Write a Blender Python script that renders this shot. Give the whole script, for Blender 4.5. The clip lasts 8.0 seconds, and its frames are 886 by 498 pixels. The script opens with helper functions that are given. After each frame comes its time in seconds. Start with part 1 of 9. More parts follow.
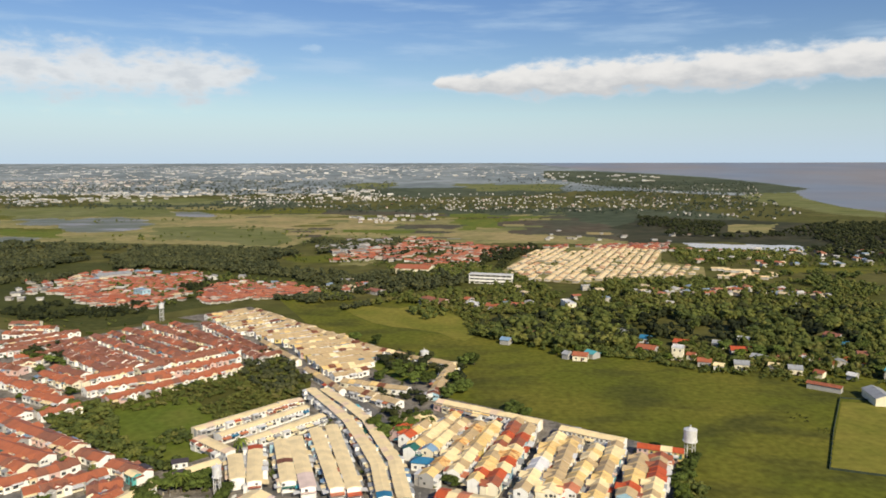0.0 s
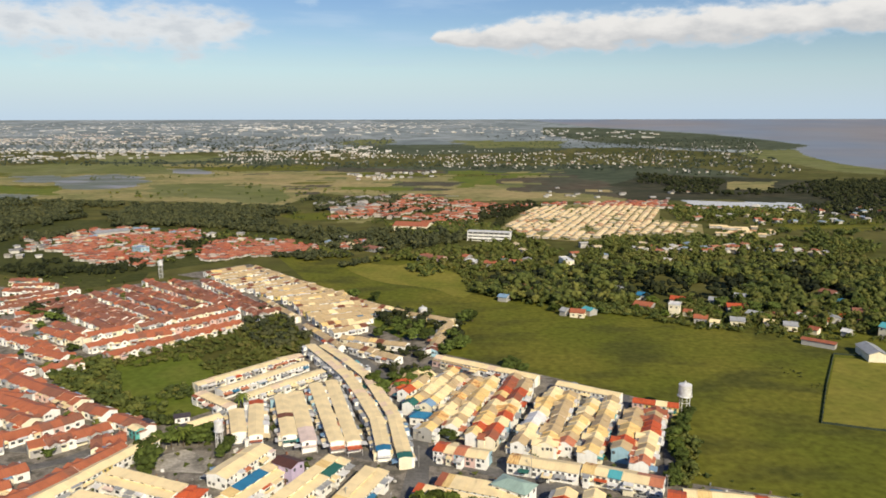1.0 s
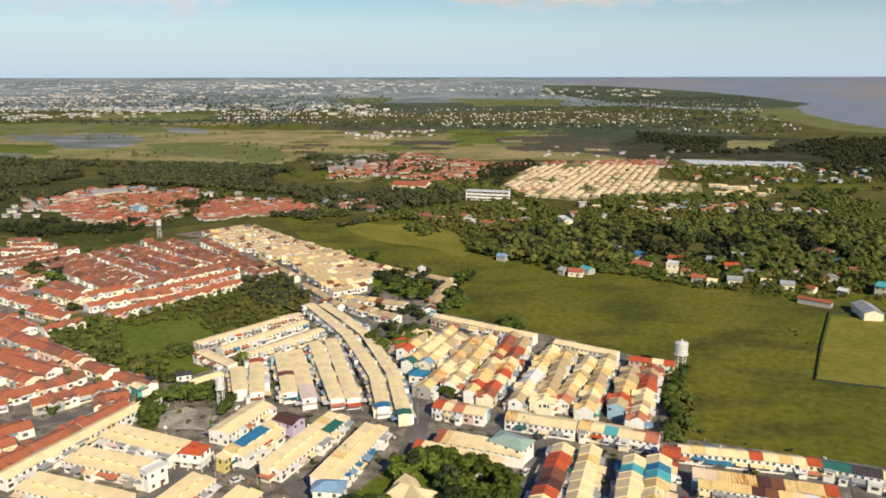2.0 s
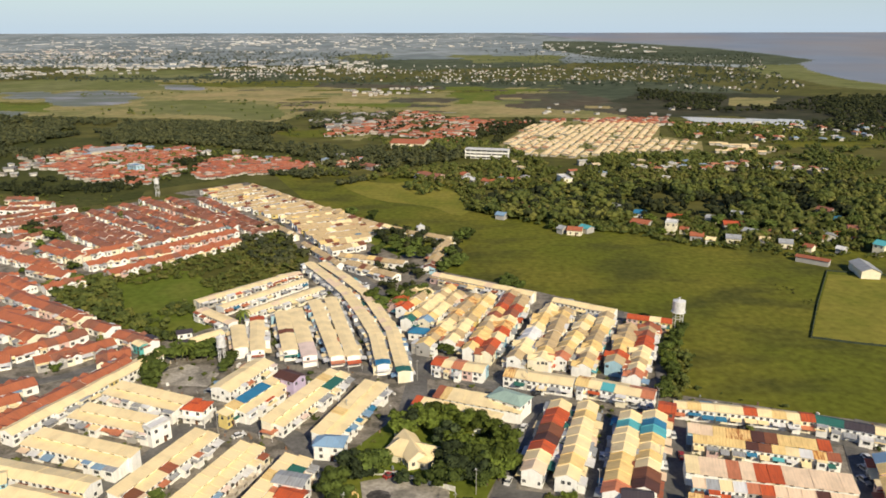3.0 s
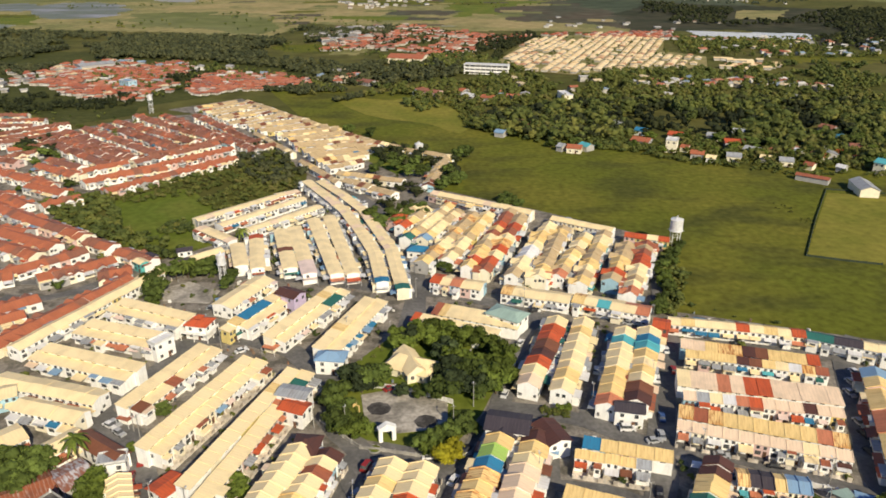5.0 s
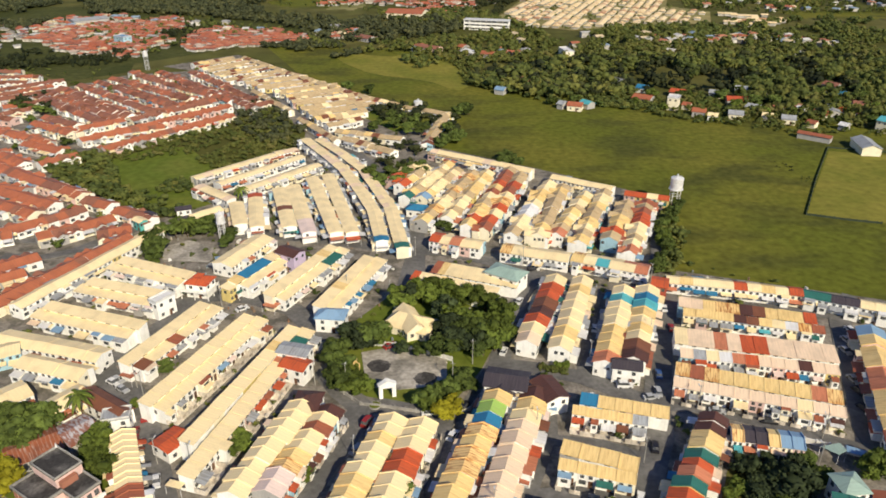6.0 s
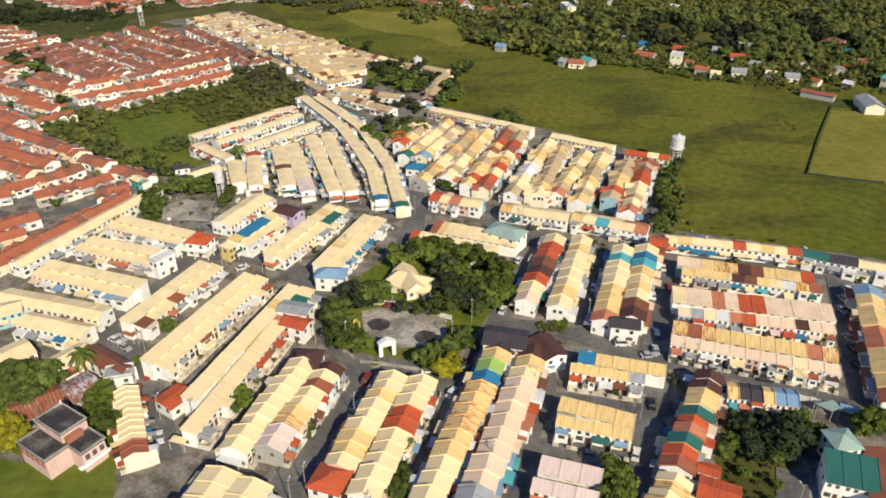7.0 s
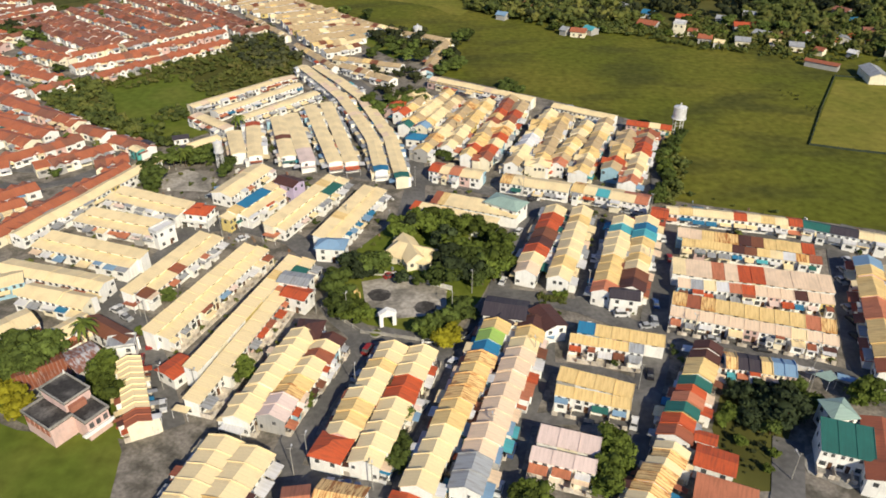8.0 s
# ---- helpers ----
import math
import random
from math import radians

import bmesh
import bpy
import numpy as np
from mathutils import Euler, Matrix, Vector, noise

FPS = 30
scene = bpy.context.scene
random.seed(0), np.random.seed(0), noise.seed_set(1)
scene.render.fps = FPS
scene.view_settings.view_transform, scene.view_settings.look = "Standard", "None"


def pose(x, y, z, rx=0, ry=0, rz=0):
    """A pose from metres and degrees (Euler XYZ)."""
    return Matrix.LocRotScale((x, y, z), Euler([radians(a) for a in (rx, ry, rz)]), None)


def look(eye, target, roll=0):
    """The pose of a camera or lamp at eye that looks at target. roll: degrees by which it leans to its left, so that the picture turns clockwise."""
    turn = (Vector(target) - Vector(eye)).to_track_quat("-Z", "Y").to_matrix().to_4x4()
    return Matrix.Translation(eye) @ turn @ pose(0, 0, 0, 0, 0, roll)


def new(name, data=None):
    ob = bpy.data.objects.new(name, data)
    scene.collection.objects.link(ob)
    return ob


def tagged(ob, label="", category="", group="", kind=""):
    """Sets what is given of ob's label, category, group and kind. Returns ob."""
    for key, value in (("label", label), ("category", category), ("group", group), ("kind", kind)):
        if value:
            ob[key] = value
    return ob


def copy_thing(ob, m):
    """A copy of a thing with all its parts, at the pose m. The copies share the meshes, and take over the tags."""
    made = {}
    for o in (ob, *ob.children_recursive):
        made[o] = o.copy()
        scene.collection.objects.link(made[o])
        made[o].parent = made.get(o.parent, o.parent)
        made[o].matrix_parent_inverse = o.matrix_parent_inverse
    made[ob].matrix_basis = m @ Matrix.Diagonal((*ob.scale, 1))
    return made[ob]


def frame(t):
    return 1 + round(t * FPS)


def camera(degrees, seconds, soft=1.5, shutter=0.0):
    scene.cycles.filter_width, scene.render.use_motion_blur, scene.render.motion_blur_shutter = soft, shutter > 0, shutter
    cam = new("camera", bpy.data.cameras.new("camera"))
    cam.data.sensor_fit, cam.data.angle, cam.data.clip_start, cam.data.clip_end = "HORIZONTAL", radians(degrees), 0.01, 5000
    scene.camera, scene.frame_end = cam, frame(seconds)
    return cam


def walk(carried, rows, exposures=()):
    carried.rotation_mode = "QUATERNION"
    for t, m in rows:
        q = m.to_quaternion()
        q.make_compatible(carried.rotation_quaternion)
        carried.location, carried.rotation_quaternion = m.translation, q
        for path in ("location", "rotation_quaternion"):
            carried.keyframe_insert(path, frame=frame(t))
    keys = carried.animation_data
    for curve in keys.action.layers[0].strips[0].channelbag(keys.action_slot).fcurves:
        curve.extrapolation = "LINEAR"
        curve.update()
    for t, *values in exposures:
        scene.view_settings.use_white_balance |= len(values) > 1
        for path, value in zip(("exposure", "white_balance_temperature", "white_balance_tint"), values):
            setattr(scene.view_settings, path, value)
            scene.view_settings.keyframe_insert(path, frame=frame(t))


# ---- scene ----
cam = camera(62.87, 8.0, soft=1.75)
# The camera hangs 120 m over the ground and tilts down: seconds, pitch, lean, yaw.
EYE = 120.0
PATH = [
    (0.0, 83.22, 0.10, 0.00), (0.5, 81.44, 0.10, -0.07), (1.0, 79.85, 0.08, -0.13), (1.5, 78.27, 0.08, -0.19),
    (3.0, 73.38, 0.10, -0.33), (3.5, 71.77, 0.10, -0.37), (4.0, 70.14, 0.08, -0.40), (4.5, 68.54, 0.05, -0.42),
    (6.0, 63.67, 0.00, -0.47), (6.5, 62.03, -0.05, -0.48), (7.0, 60.45, -0.07, -0.48), (7.5, 58.87, -0.09, -0.46),
    (7.6, 58.46, -0.09, -0.45), (7.7, 58.15, -0.09, -0.44), (8.0, 58.15, -0.09, -0.44),
]
walk(cam, [(t, pose(0, 0, EYE, rx, ry, rz)) for t, rx, ry, rz in PATH],
     [(0.0, 0.11, 6620, 10), (3.0, 0.13, 6800, 10), (4.5, 0.13, 6740, 10), (6.0, 0.12, 6540, 10), (8.0, 0.10, 6450, 10)])

# ---- light ----
SUN_AZ, SUN_EL = 154.0, 34.0        # degrees clockwise from ahead (+y), and over the horizon
world = bpy.data.worlds.new("sky")
scene.world = world
world.use_nodes = True


def build_sky():
    nt = world.node_tree
    nt.nodes.clear()
    N, L = nt.nodes.new, nt.links.new

    def val(op, a, b=None, c=None):
        n = N("ShaderNodeMath")
        n.operation = op
        for k, x in enumerate((a, b, c)):
            if x is None:
                continue
            if isinstance(x, (int, float)):
                n.inputs[k].default_value = x
            else:
                L(x, n.inputs[k])
        return n.outputs[0]

    def ramp(x, lo, hi, to=1.0):
        n = N("ShaderNodeMapRange")
        n.interpolation_type = "SMOOTHSTEP"
        n.inputs["From Min"].default_value, n.inputs["From Max"].default_value, n.inputs["To Max"].default_value = lo, hi, to
        L(x, n.inputs["Value"])
        return n.outputs[0]

    sky = N("ShaderNodeTexSky")
    sky.sky_type, sky.sun_disc = "NISHITA", False
    sky.sun_elevation, sky.sun_rotation = radians(SUN_EL), radians(SUN_AZ)
    sky.air_density, sky.dust_density, sky.ozone_density = 1.1, 0.15, 3.5
    co, sep = N("ShaderNodeTexCoord"), N("ShaderNodeSeparateXYZ")
    L(co.outputs["Generated"], sep.inputs[0])
    X, Y, Z = sep.outputs
    azim = val("MULTIPLY", val("ARCTAN2", X, Y), 57.296)
    elev = val("MULTIPLY", val("ARCSINE", Z), 57.296)

    def noise_at(ku, kv, scale, detail=7, off=0.0):
        vec = N("ShaderNodeCombineXYZ")
        L(val("MULTIPLY", azim, ku), vec.inputs[0])
        L(val("MULTIPLY", elev, kv), vec.inputs[1])
        vec.inputs[2].default_value = off
        n = N("ShaderNodeTexNoise")
        n.inputs["Scale"].default_value, n.inputs["Detail"].default_value, n.inputs["Roughness"].default_value = scale, detail, 0.55
        L(vec.outputs[0], n.inputs["Vector"])
        return n.outputs["Fac"]

    billow = noise_at(0.5, 1.1, 0.9)
    wisp = noise_at(0.10, 0.75, 1.0, 5, 3.0)
    # long cloud bank: middle line and half height grow to the right
    t = val("ADD", azim, 1.5)
    mid = val("MULTIPLY_ADD", t, 0.028, 6.0)
    half = val("MULTIPLY_ADD", ramp(t, -1.0, 11.0), 1.25, 0.6)
    h1 = val("DIVIDE", val("SUBTRACT", elev, mid), half)
    body1 = val("SUBTRACT", 1.0, val("ABSOLUTE", h1))
    body1 = val("SUBTRACT", body1, val("MULTIPLY", ramp(val("MULTIPLY", t, -1.0), -1.5, 1.2), 2.5))
    # looser cloud field
    h2 = val("DIVIDE", val("SUBTRACT", elev, 6.4), 2.3)
    body2 = val("SUBTRACT", 1.2, val("ABSOLUTE", h2))
    body2 = val("SUBTRACT", body2, val("MULTIPLY", ramp(azim, -17.0, -10.0), 1.6))
    h3 = val("DIVIDE", val("SUBTRACT", elev, 8.6), 0.55)
    w3 = val("DIVIDE", val("ADD", azim, 10.4), 1.6)
    body3 = val("SUBTRACT", 0.75, val("SQRT", val("ADD", val("MULTIPLY", h3, h3), val("MULTIPLY", w3, w3))))
    ragged = val("MULTIPLY", val("SUBTRACT", billow, 0.5), 2.6)
    m1 = ramp(val("ADD", body1, val("MULTIPLY", ragged, 0.55)), 0.0, 0.6, 0.97)
    m2 = ramp(val("ADD", body2, val("MULTIPLY", ragged, 0.8)), 0.0, 1.0, 0.9)
    m3 = ramp(val("ADD", body3, ragged), 0.1, 0.9, 0.6)
    # high broken cloud over the rest of the sky
    high = val("MULTIPLY", ramp(billow, 0.54, 0.74, 0.12), ramp(elev, 11.0, 15.0))
    thin = val("MULTIPLY", ramp(wisp, 0.45, 0.75, 0.5), val("MULTIPLY", ramp(elev, -1.0, 2.0), ramp(val("MULTIPLY", elev, -1.0), -32.0, -14.0)))
    haze = ramp(val("MULTIPLY", elev, -1.0), -6.5, 0.4, 0.92)
    cover = val("MAXIMUM", val("MAXIMUM", m1, m2), val("MAXIMUM", val("MAXIMUM", m3, high), val("MAXIMUM", thin, haze)))
    thick = val("MAXIMUM", m1, val("MULTIPLY", m2, 0.9))
    under = val("MULTIPLY", ramp(val("MULTIPLY", val("ADD", h1, val("MULTIPLY", ragged, 0.7)), -1.0), -0.5, 0.9), m1)
    under = val("MAXIMUM", under, val("MULTIPLY", ramp(val("ADD", billow, val("MULTIPLY", h2, -0.10)), 0.42, 0.72, 0.6), m2))
    shade = N("ShaderNodeMixRGB")
    shade.inputs[1].default_value, shade.inputs[2].default_value = (0.86, 0.85, 0.83, 1), (0.50, 0.52, 0.55, 1)
    L(under, shade.inputs[0])
    tint = N("ShaderNodeMixRGB")
    tint.inputs[1].default_value = (0.50, 0.665, 0.85, 1)
    L(thick, tint.inputs[0])
    L(shade.outputs[0], tint.inputs[2])
    b1, b2, mix, out = N("ShaderNodeBackground"), N("ShaderNodeBackground"), N("ShaderNodeMixShader"), N("ShaderNodeOutputWorld")
    rich = N("ShaderNodeHueSaturation")
    rich.inputs["Hue"].default_value, rich.inputs["Saturation"].default_value, rich.inputs["Value"].default_value = 0.515, 1.2, 1.06
    L(sky.outputs[0], rich.inputs["Color"])
    L(rich.outputs[0], b1.inputs["Color"])
    b1.inputs["Strength"].default_value = 0.081
    L(tint.outputs[0], b2.inputs["Color"])
    b2.inputs["Strength"].default_value = 0.91
    L(cover, mix.inputs[0])
    L(b1.outputs[0], mix.inputs[1])
    L(b2.outputs[0], mix.inputs[2])
    L(mix.outputs[0], out.inputs["Surface"])


build_sky()
sun = new("sun", bpy.data.lights.new("sun", "SUN"))
sun.data.energy, sun.data.angle, sun.data.color = 4.9, radians(0.55), (1.0, 0.882, 0.66)
az, el = radians(SUN_AZ), radians(SUN_EL)
sun.matrix_world = look((math.sin(az) * math.cos(el) * 900, math.cos(az) * math.cos(el) * 900, math.sin(el) * 900), (0, 0, 0))
scene.view_settings.exposure = 0.0

# ---- materials ----
def material(name, c1, c2, scale=0.3, rough=0.8, fine=4.0, fine_amount=0.35, bump=0.0, metal=0.0, random=0.0, streak=None, streak_amount=0.5, streak_scale=(2.2, 0.25, 0.25), streak_range=(0.46, 0.66), spec=0.3, cover=(0.42, 0.62), joints=0.0):
    """Two colours mixed by large noise, grain over it, optional streaks along y and a random shift for each object."""
    m = bpy.data.materials.new(name)
    m.use_nodes = True
    nt = m.node_tree
    N, L = nt.nodes.new, nt.links.new
    b = nt.nodes["Principled BSDF"]
    b.inputs["Roughness"].default_value = rough
    b.inputs["Metallic"].default_value = metal
    b.inputs["Specular IOR Level"].default_value = spec
    co = N("ShaderNodeTexCoord")
    big, small = N("ShaderNodeTexNoise"), N("ShaderNodeTexNoise")
    big.inputs["Scale"].default_value, big.inputs["Detail"].default_value = scale, 5
    small.inputs["Scale"].default_value, small.inputs["Detail"].default_value = fine, 4
    L(co.outputs["Object"], big.inputs["Vector"])
    L(co.outputs["Object"], small.inputs["Vector"])
    ramp = N("ShaderNodeMapRange")
    ramp.inputs["From Min"].default_value, ramp.inputs["From Max"].default_value = cover
    L(big.outputs["Fac"], ramp.inputs["Value"])
    mix = N("ShaderNodeMixRGB")
    mix.inputs[1].default_value, mix.inputs[2].default_value = (*c1, 1), (*c2, 1)
    L(ramp.outputs[0], mix.inputs[0])
    last = mix.outputs[0]
    if streak:
        mp, sn, sr = N("ShaderNodeMapping"), N("ShaderNodeTexNoise"), N("ShaderNodeMapRange")
        mp.inputs["Scale"].default_value = streak_scale
        L(co.outputs["Object"], mp.inputs["Vector"])
        L(mp.outputs[0], sn.inputs["Vector"])
        sn.inputs["Scale"].default_value, sn.inputs["Detail"].default_value = 1.0, 6
        sr.inputs["From Min"].default_value, sr.inputs["From Max"].default_value = streak_range
        sr.inputs["To Max"].default_value = streak_amount
        L(sn.outputs["Fac"], sr.inputs["Value"])
        mx = N("ShaderNodeMixRGB")
        mx.inputs[2].default_value = (*streak, 1)
        L(sr.outputs[0], mx.inputs[0])
        L(last, mx.inputs[1])
        last = mx.outputs[0]
    if joints:
        # dirt in the laps between the sheets, patchy along their length
        wv, jr, jm, mj = N("ShaderNodeTexWave"), N("ShaderNodeMapRange"), N("ShaderNodeMath"), N("ShaderNodeMixRGB")
        wv.bands_direction = "X"
        wv.inputs["Scale"].default_value, wv.inputs["Distortion"].default_value, wv.inputs["Detail Scale"].default_value = 0.36, 0.6, 0.8
        L(co.outputs["Object"], wv.inputs["Vector"])
        jr.inputs["From Min"].default_value, jr.inputs["From Max"].default_value, jr.inputs["To Max"].default_value = 0.80, 0.97, joints
        L(wv.outputs["Fac"], jr.inputs["Value"])
        jm.operation = "MULTIPLY"
        L(jr.outputs[0], jm.inputs[0])
        L(small.outputs["Fac"], jm.inputs[1])
        mj.inputs[2].default_value = (*(streak or c2), 1)
        L(jm.outputs[0], mj.inputs[0])
        L(last, mj.inputs[1])
        last = mj.outputs[0]
    hs = N("ShaderNodeHueSaturation")
    mr = N("ShaderNodeMapRange")
    mr.inputs["To Min"].default_value, mr.inputs["To Max"].default_value = 1 - fine_amount, 1 + fine_amount
    mr.inputs["From Min"].default_value, mr.inputs["From Max"].default_value = 0.25, 0.75
    L(small.outputs["Fac"], mr.inputs["Value"])
    value = mr.outputs[0]
    if random:
        oi, rr, mul = N("ShaderNodeObjectInfo"), N("ShaderNodeMapRange"), N("ShaderNodeMath")
        rr.inputs["To Min"].default_value, rr.inputs["To Max"].default_value = 1 - random, 1 + random
        mul.operation = "MULTIPLY"
        L(oi.outputs["Random"], rr.inputs["Value"])
        L(rr.outputs[0], mul.inputs[0])
        L(value, mul.inputs[1])
        value = mul.outputs[0]
    L(value, hs.inputs["Value"])
    L(last, hs.inputs["Color"])
    L(hs.outputs[0], b.inputs["Base Color"])
    if bump:
        bp = N("ShaderNodeBump")
        bp.inputs["Strength"].default_value, bp.inputs["Distance"].default_value = 0.6, bump
        L(small.outputs["Fac"], bp.inputs["Height"])
        L(bp.outputs[0], b.inputs["Normal"])
    return m


def island_material(name, colours, rough=0.8, scale=0.6, spread=0.35):
    """Each loose piece of a joined mesh takes one of the colours by chance."""
    m = bpy.data.materials.new(name)
    m.use_nodes = True
    nt = m.node_tree
    N, L = nt.nodes.new, nt.links.new
    b = nt.nodes["Principled BSDF"]
    b.inputs["Roughness"].default_value = rough
    b.inputs["Specular IOR Level"].default_value = 0.2
    g, r = N("ShaderNodeNewGeometry"), N("ShaderNodeValToRGB")
    r.color_ramp.interpolation = "CONSTANT"
    while len(r.color_ramp.elements) < len(colours):
        r.color_ramp.elements.new(0.5)
    for i, c in enumerate(colours):
        r.color_ramp.elements[i].position = i / len(colours)
        r.color_ramp.elements[i].color = (*c, 1)
    co, n = N("ShaderNodeTexCoord"), N("ShaderNodeTexNoise")
    n.inputs["Scale"].default_value, n.inputs["Detail"].default_value = scale, 5
    L(co.outputs["Object"], n.inputs["Vector"])
    hs, mr = N("ShaderNodeHueSaturation"), N("ShaderNodeMapRange")
    mr.inputs["To Min"].default_value, mr.inputs["To Max"].default_value = 1 - spread * 2, 1 + spread * 2
    L(n.outputs["Fac"], mr.inputs["Value"])
    L(mr.outputs[0], hs.inputs["Value"])
    L(g.outputs["Random Per Island"], r.inputs["Fac"])
    L(r.outputs["Color"], hs.inputs["Color"])
    L(hs.outputs[0], b.inputs["Base Color"])
    return m


def roof(name, c, dirt, amount=0.45):
    d = tuple(v * 0.87 for v in c)
    return material(name, c, d, 0.25, 0.62, 3.0, 0.06, random=0.045, streak=dirt, streak_amount=amount, spec=0.35, joints=0.32)


ROOF = {
    "c": roof("roof_cream", (0.90, 0.73, 0.42), (0.66, 0.48, 0.25), 0.16),
    "y": roof("roof_yellow", (0.82, 0.60, 0.26), (0.48, 0.27, 0.09), 0.42),
    "p": roof("roof_pale", (0.84, 0.64, 0.45), (0.48, 0.37, 0.26), 0.3),
    "q": roof("roof_pink", (0.78, 0.62, 0.55), (0.5, 0.38, 0.32), 0.3),
    "o": material("roof_rusty", (0.86, 0.60, 0.26), (0.74, 0.44, 0.15), 0.25, 0.65, 3.0, 0.08, random=0.08, streak=(0.38, 0.13, 0.035), streak_amount=0.9, streak_scale=(2.0, 0.30, 0.30), streak_range=(0.48, 0.60), joints=1.0),
    "r": roof("roof_red", (0.56, 0.105, 0.036), (0.20, 0.06, 0.035), 0.5),
    "e": roof("roof_brick_red", (0.36, 0.115, 0.06), (0.19, 0.08, 0.05), 0.6),
    "s": roof("roof_salmon", (0.56, 0.205, 0.11), (0.30, 0.12, 0.06), 0.5),
    "t": roof("roof_teal", (0.03, 0.15, 0.125), (0.03, 0.09, 0.08), 0.4),
    "u": roof("roof_turquoise", (0.09, 0.42, 0.47), (0.10, 0.25, 0.28), 0.4),
    "b": roof("roof_blue", (0.03, 0.20, 0.36), (0.05, 0.12, 0.22), 0.4),
    "l": roof("roof_light_blue", (0.22, 0.36, 0.52), (0.2, 0.28, 0.36), 0.4),
    "k": roof("roof_dark_brown", (0.105, 0.045, 0.035), (0.05, 0.03, 0.028), 0.5),
    "n": roof("roof_brown", (0.22, 0.085, 0.045), (0.12, 0.055, 0.035), 0.5),
    "d": roof("roof_charcoal", (0.055, 0.045, 0.055), (0.09, 0.08, 0.08), 0.5),
    "g": roof("roof_grey", (0.38, 0.40, 0.42), (0.20, 0.18, 0.16), 0.6),
    "w": roof("roof_white", (0.74, 0.74, 0.74), (0.5, 0.47, 0.42), 0.4),
    "m": roof("roof_lime", (0.34, 0.52, 0.12), (0.3, 0.35, 0.12), 0.5),
    "a": roof("roof_clay", (0.44, 0.142, 0.068), (0.26, 0.10, 0.060), 0.45),
    "x": roof("roof_beige", (0.54, 0.41, 0.235), (0.34, 0.23, 0.12), 0.45),
    "v": roof("roof_pale_green", (0.33, 0.46, 0.40), (0.24, 0.30, 0.26), 0.4),
    "z": material("roof_rusted_tin", (0.30, 0.095, 0.042), (0.20, 0.070, 0.038), 0.3, 0.75, 3.0, 0.15, streak=(0.46, 0.36, 0.30), streak_amount=0.7, streak_range=(0.56, 0.66), joints=0.5),
    "i": material("roof_patched_tin", (0.50, 0.49, 0.50), (0.24, 0.12, 0.09), 0.35, 0.6, 3.0, 0.15, streak=(0.26, 0.10, 0.06), streak_amount=0.9, streak_scale=(1.6, 0.5, 0.5), streak_range=(0.46, 0.54), joints=0.5),
    "h": roof("roof_clay_worn", (0.295, 0.124, 0.076), (0.19, 0.088, 0.058), 0.65),
}


def wall(name, c):
    return material(name, c, tuple(v * 0.90 for v in c), 0.35, 0.85, 2.5, 0.08, random=0.05, streak=tuple(v * 0.62 for v in c), streak_amount=0.22, streak_scale=(1.6, 1.6, 0.2))


WALL = {
    "w": wall("wall_white", (0.91, 0.90, 0.85)), "c": wall("wall_cream", (0.86, 0.79, 0.60)), "y": wall("wall_yellow", (0.72, 0.58, 0.22)),
    "p": wall("wall_pink", (0.70, 0.50, 0.45)), "g": wall("wall_grey", (0.42, 0.41, 0.39)), "l": wall("wall_light_blue", (0.36, 0.56, 0.66)),
    "t": wall("wall_turquoise", (0.12, 0.46, 0.44)), "r": wall("wall_red", (0.36, 0.08, 0.05)), "v": wall("wall_violet", (0.55, 0.46, 0.62)),
    "s": wall("wall_brick_red", (0.40, 0.17, 0.11)), "b": wall("wall_blue", (0.08, 0.24, 0.48)), "n": wall("wall_green", (0.05, 0.30, 0.17)),
}
GLASS = material("window_glass", (0.055, 0.06, 0.065), (0.13, 0.13, 0.13), 0.8, 0.15, 2.0, 0.2, spec=0.6)
DOOR = material("door_wood", (0.16, 0.08, 0.045), (0.09, 0.05, 0.03), 0.8, 0.6, 6.0, 0.2, random=0.3)
TRIM = material("trim_white", (0.70, 0.69, 0.66), (0.55, 0.54, 0.50), 0.8, 0.7, 5.0, 0.15)
CONCRETE = material("concrete", (0.36, 0.345, 0.31), (0.24, 0.23, 0.21), 0.12, 0.9, 1.5, 0.25, bump=0.03)
YARD = material("yard_concrete", (0.24, 0.215, 0.18), (0.110, 0.100, 0.080), 0.22, 0.92, 1.2, 0.35, bump=0.03)
FRONT = material("painted_yard_wall", (0.64, 0.58, 0.49), (0.40, 0.35, 0.28), 0.4, 0.9, 1.5, 0.25, random=0.25)
ASPHALT = material("worn_concrete_street", (0.112, 0.109, 0.104), (0.168, 0.162, 0.153), 0.10, 0.93, 0.8, 0.2)
DIRT = material("dirt", (0.42, 0.385, 0.33), (0.20, 0.185, 0.155), 0.12, 0.95, 0.9, 0.35, bump=0.05)
SLAB_BLACK = material("blackened_slab", (0.045, 0.042, 0.040), (0.15, 0.14, 0.13), 0.22, 0.9, 1.4, 0.4)
GRASS = material("grass", (0.114, 0.126, 0.016), (0.148, 0.142, 0.022), 0.016, 0.95, 0.30, 0.34, spec=0.1, streak=(0.062, 0.066, 0.016), streak_amount=0.80, streak_scale=(0.024, 0.040, 0.040), streak_range=(0.47, 0.64))
GRASS_DEEP = material("grass_deep", (0.052, 0.060, 0.016), (0.072, 0.078, 0.022), 0.02, 0.95, 0.2, 0.3, spec=0.1)
GRASS_DARK = material("grass_lush", (0.108, 0.142, 0.020), (0.150, 0.164, 0.030), 0.03, 0.95, 0.3, 0.25, spec=0.1)
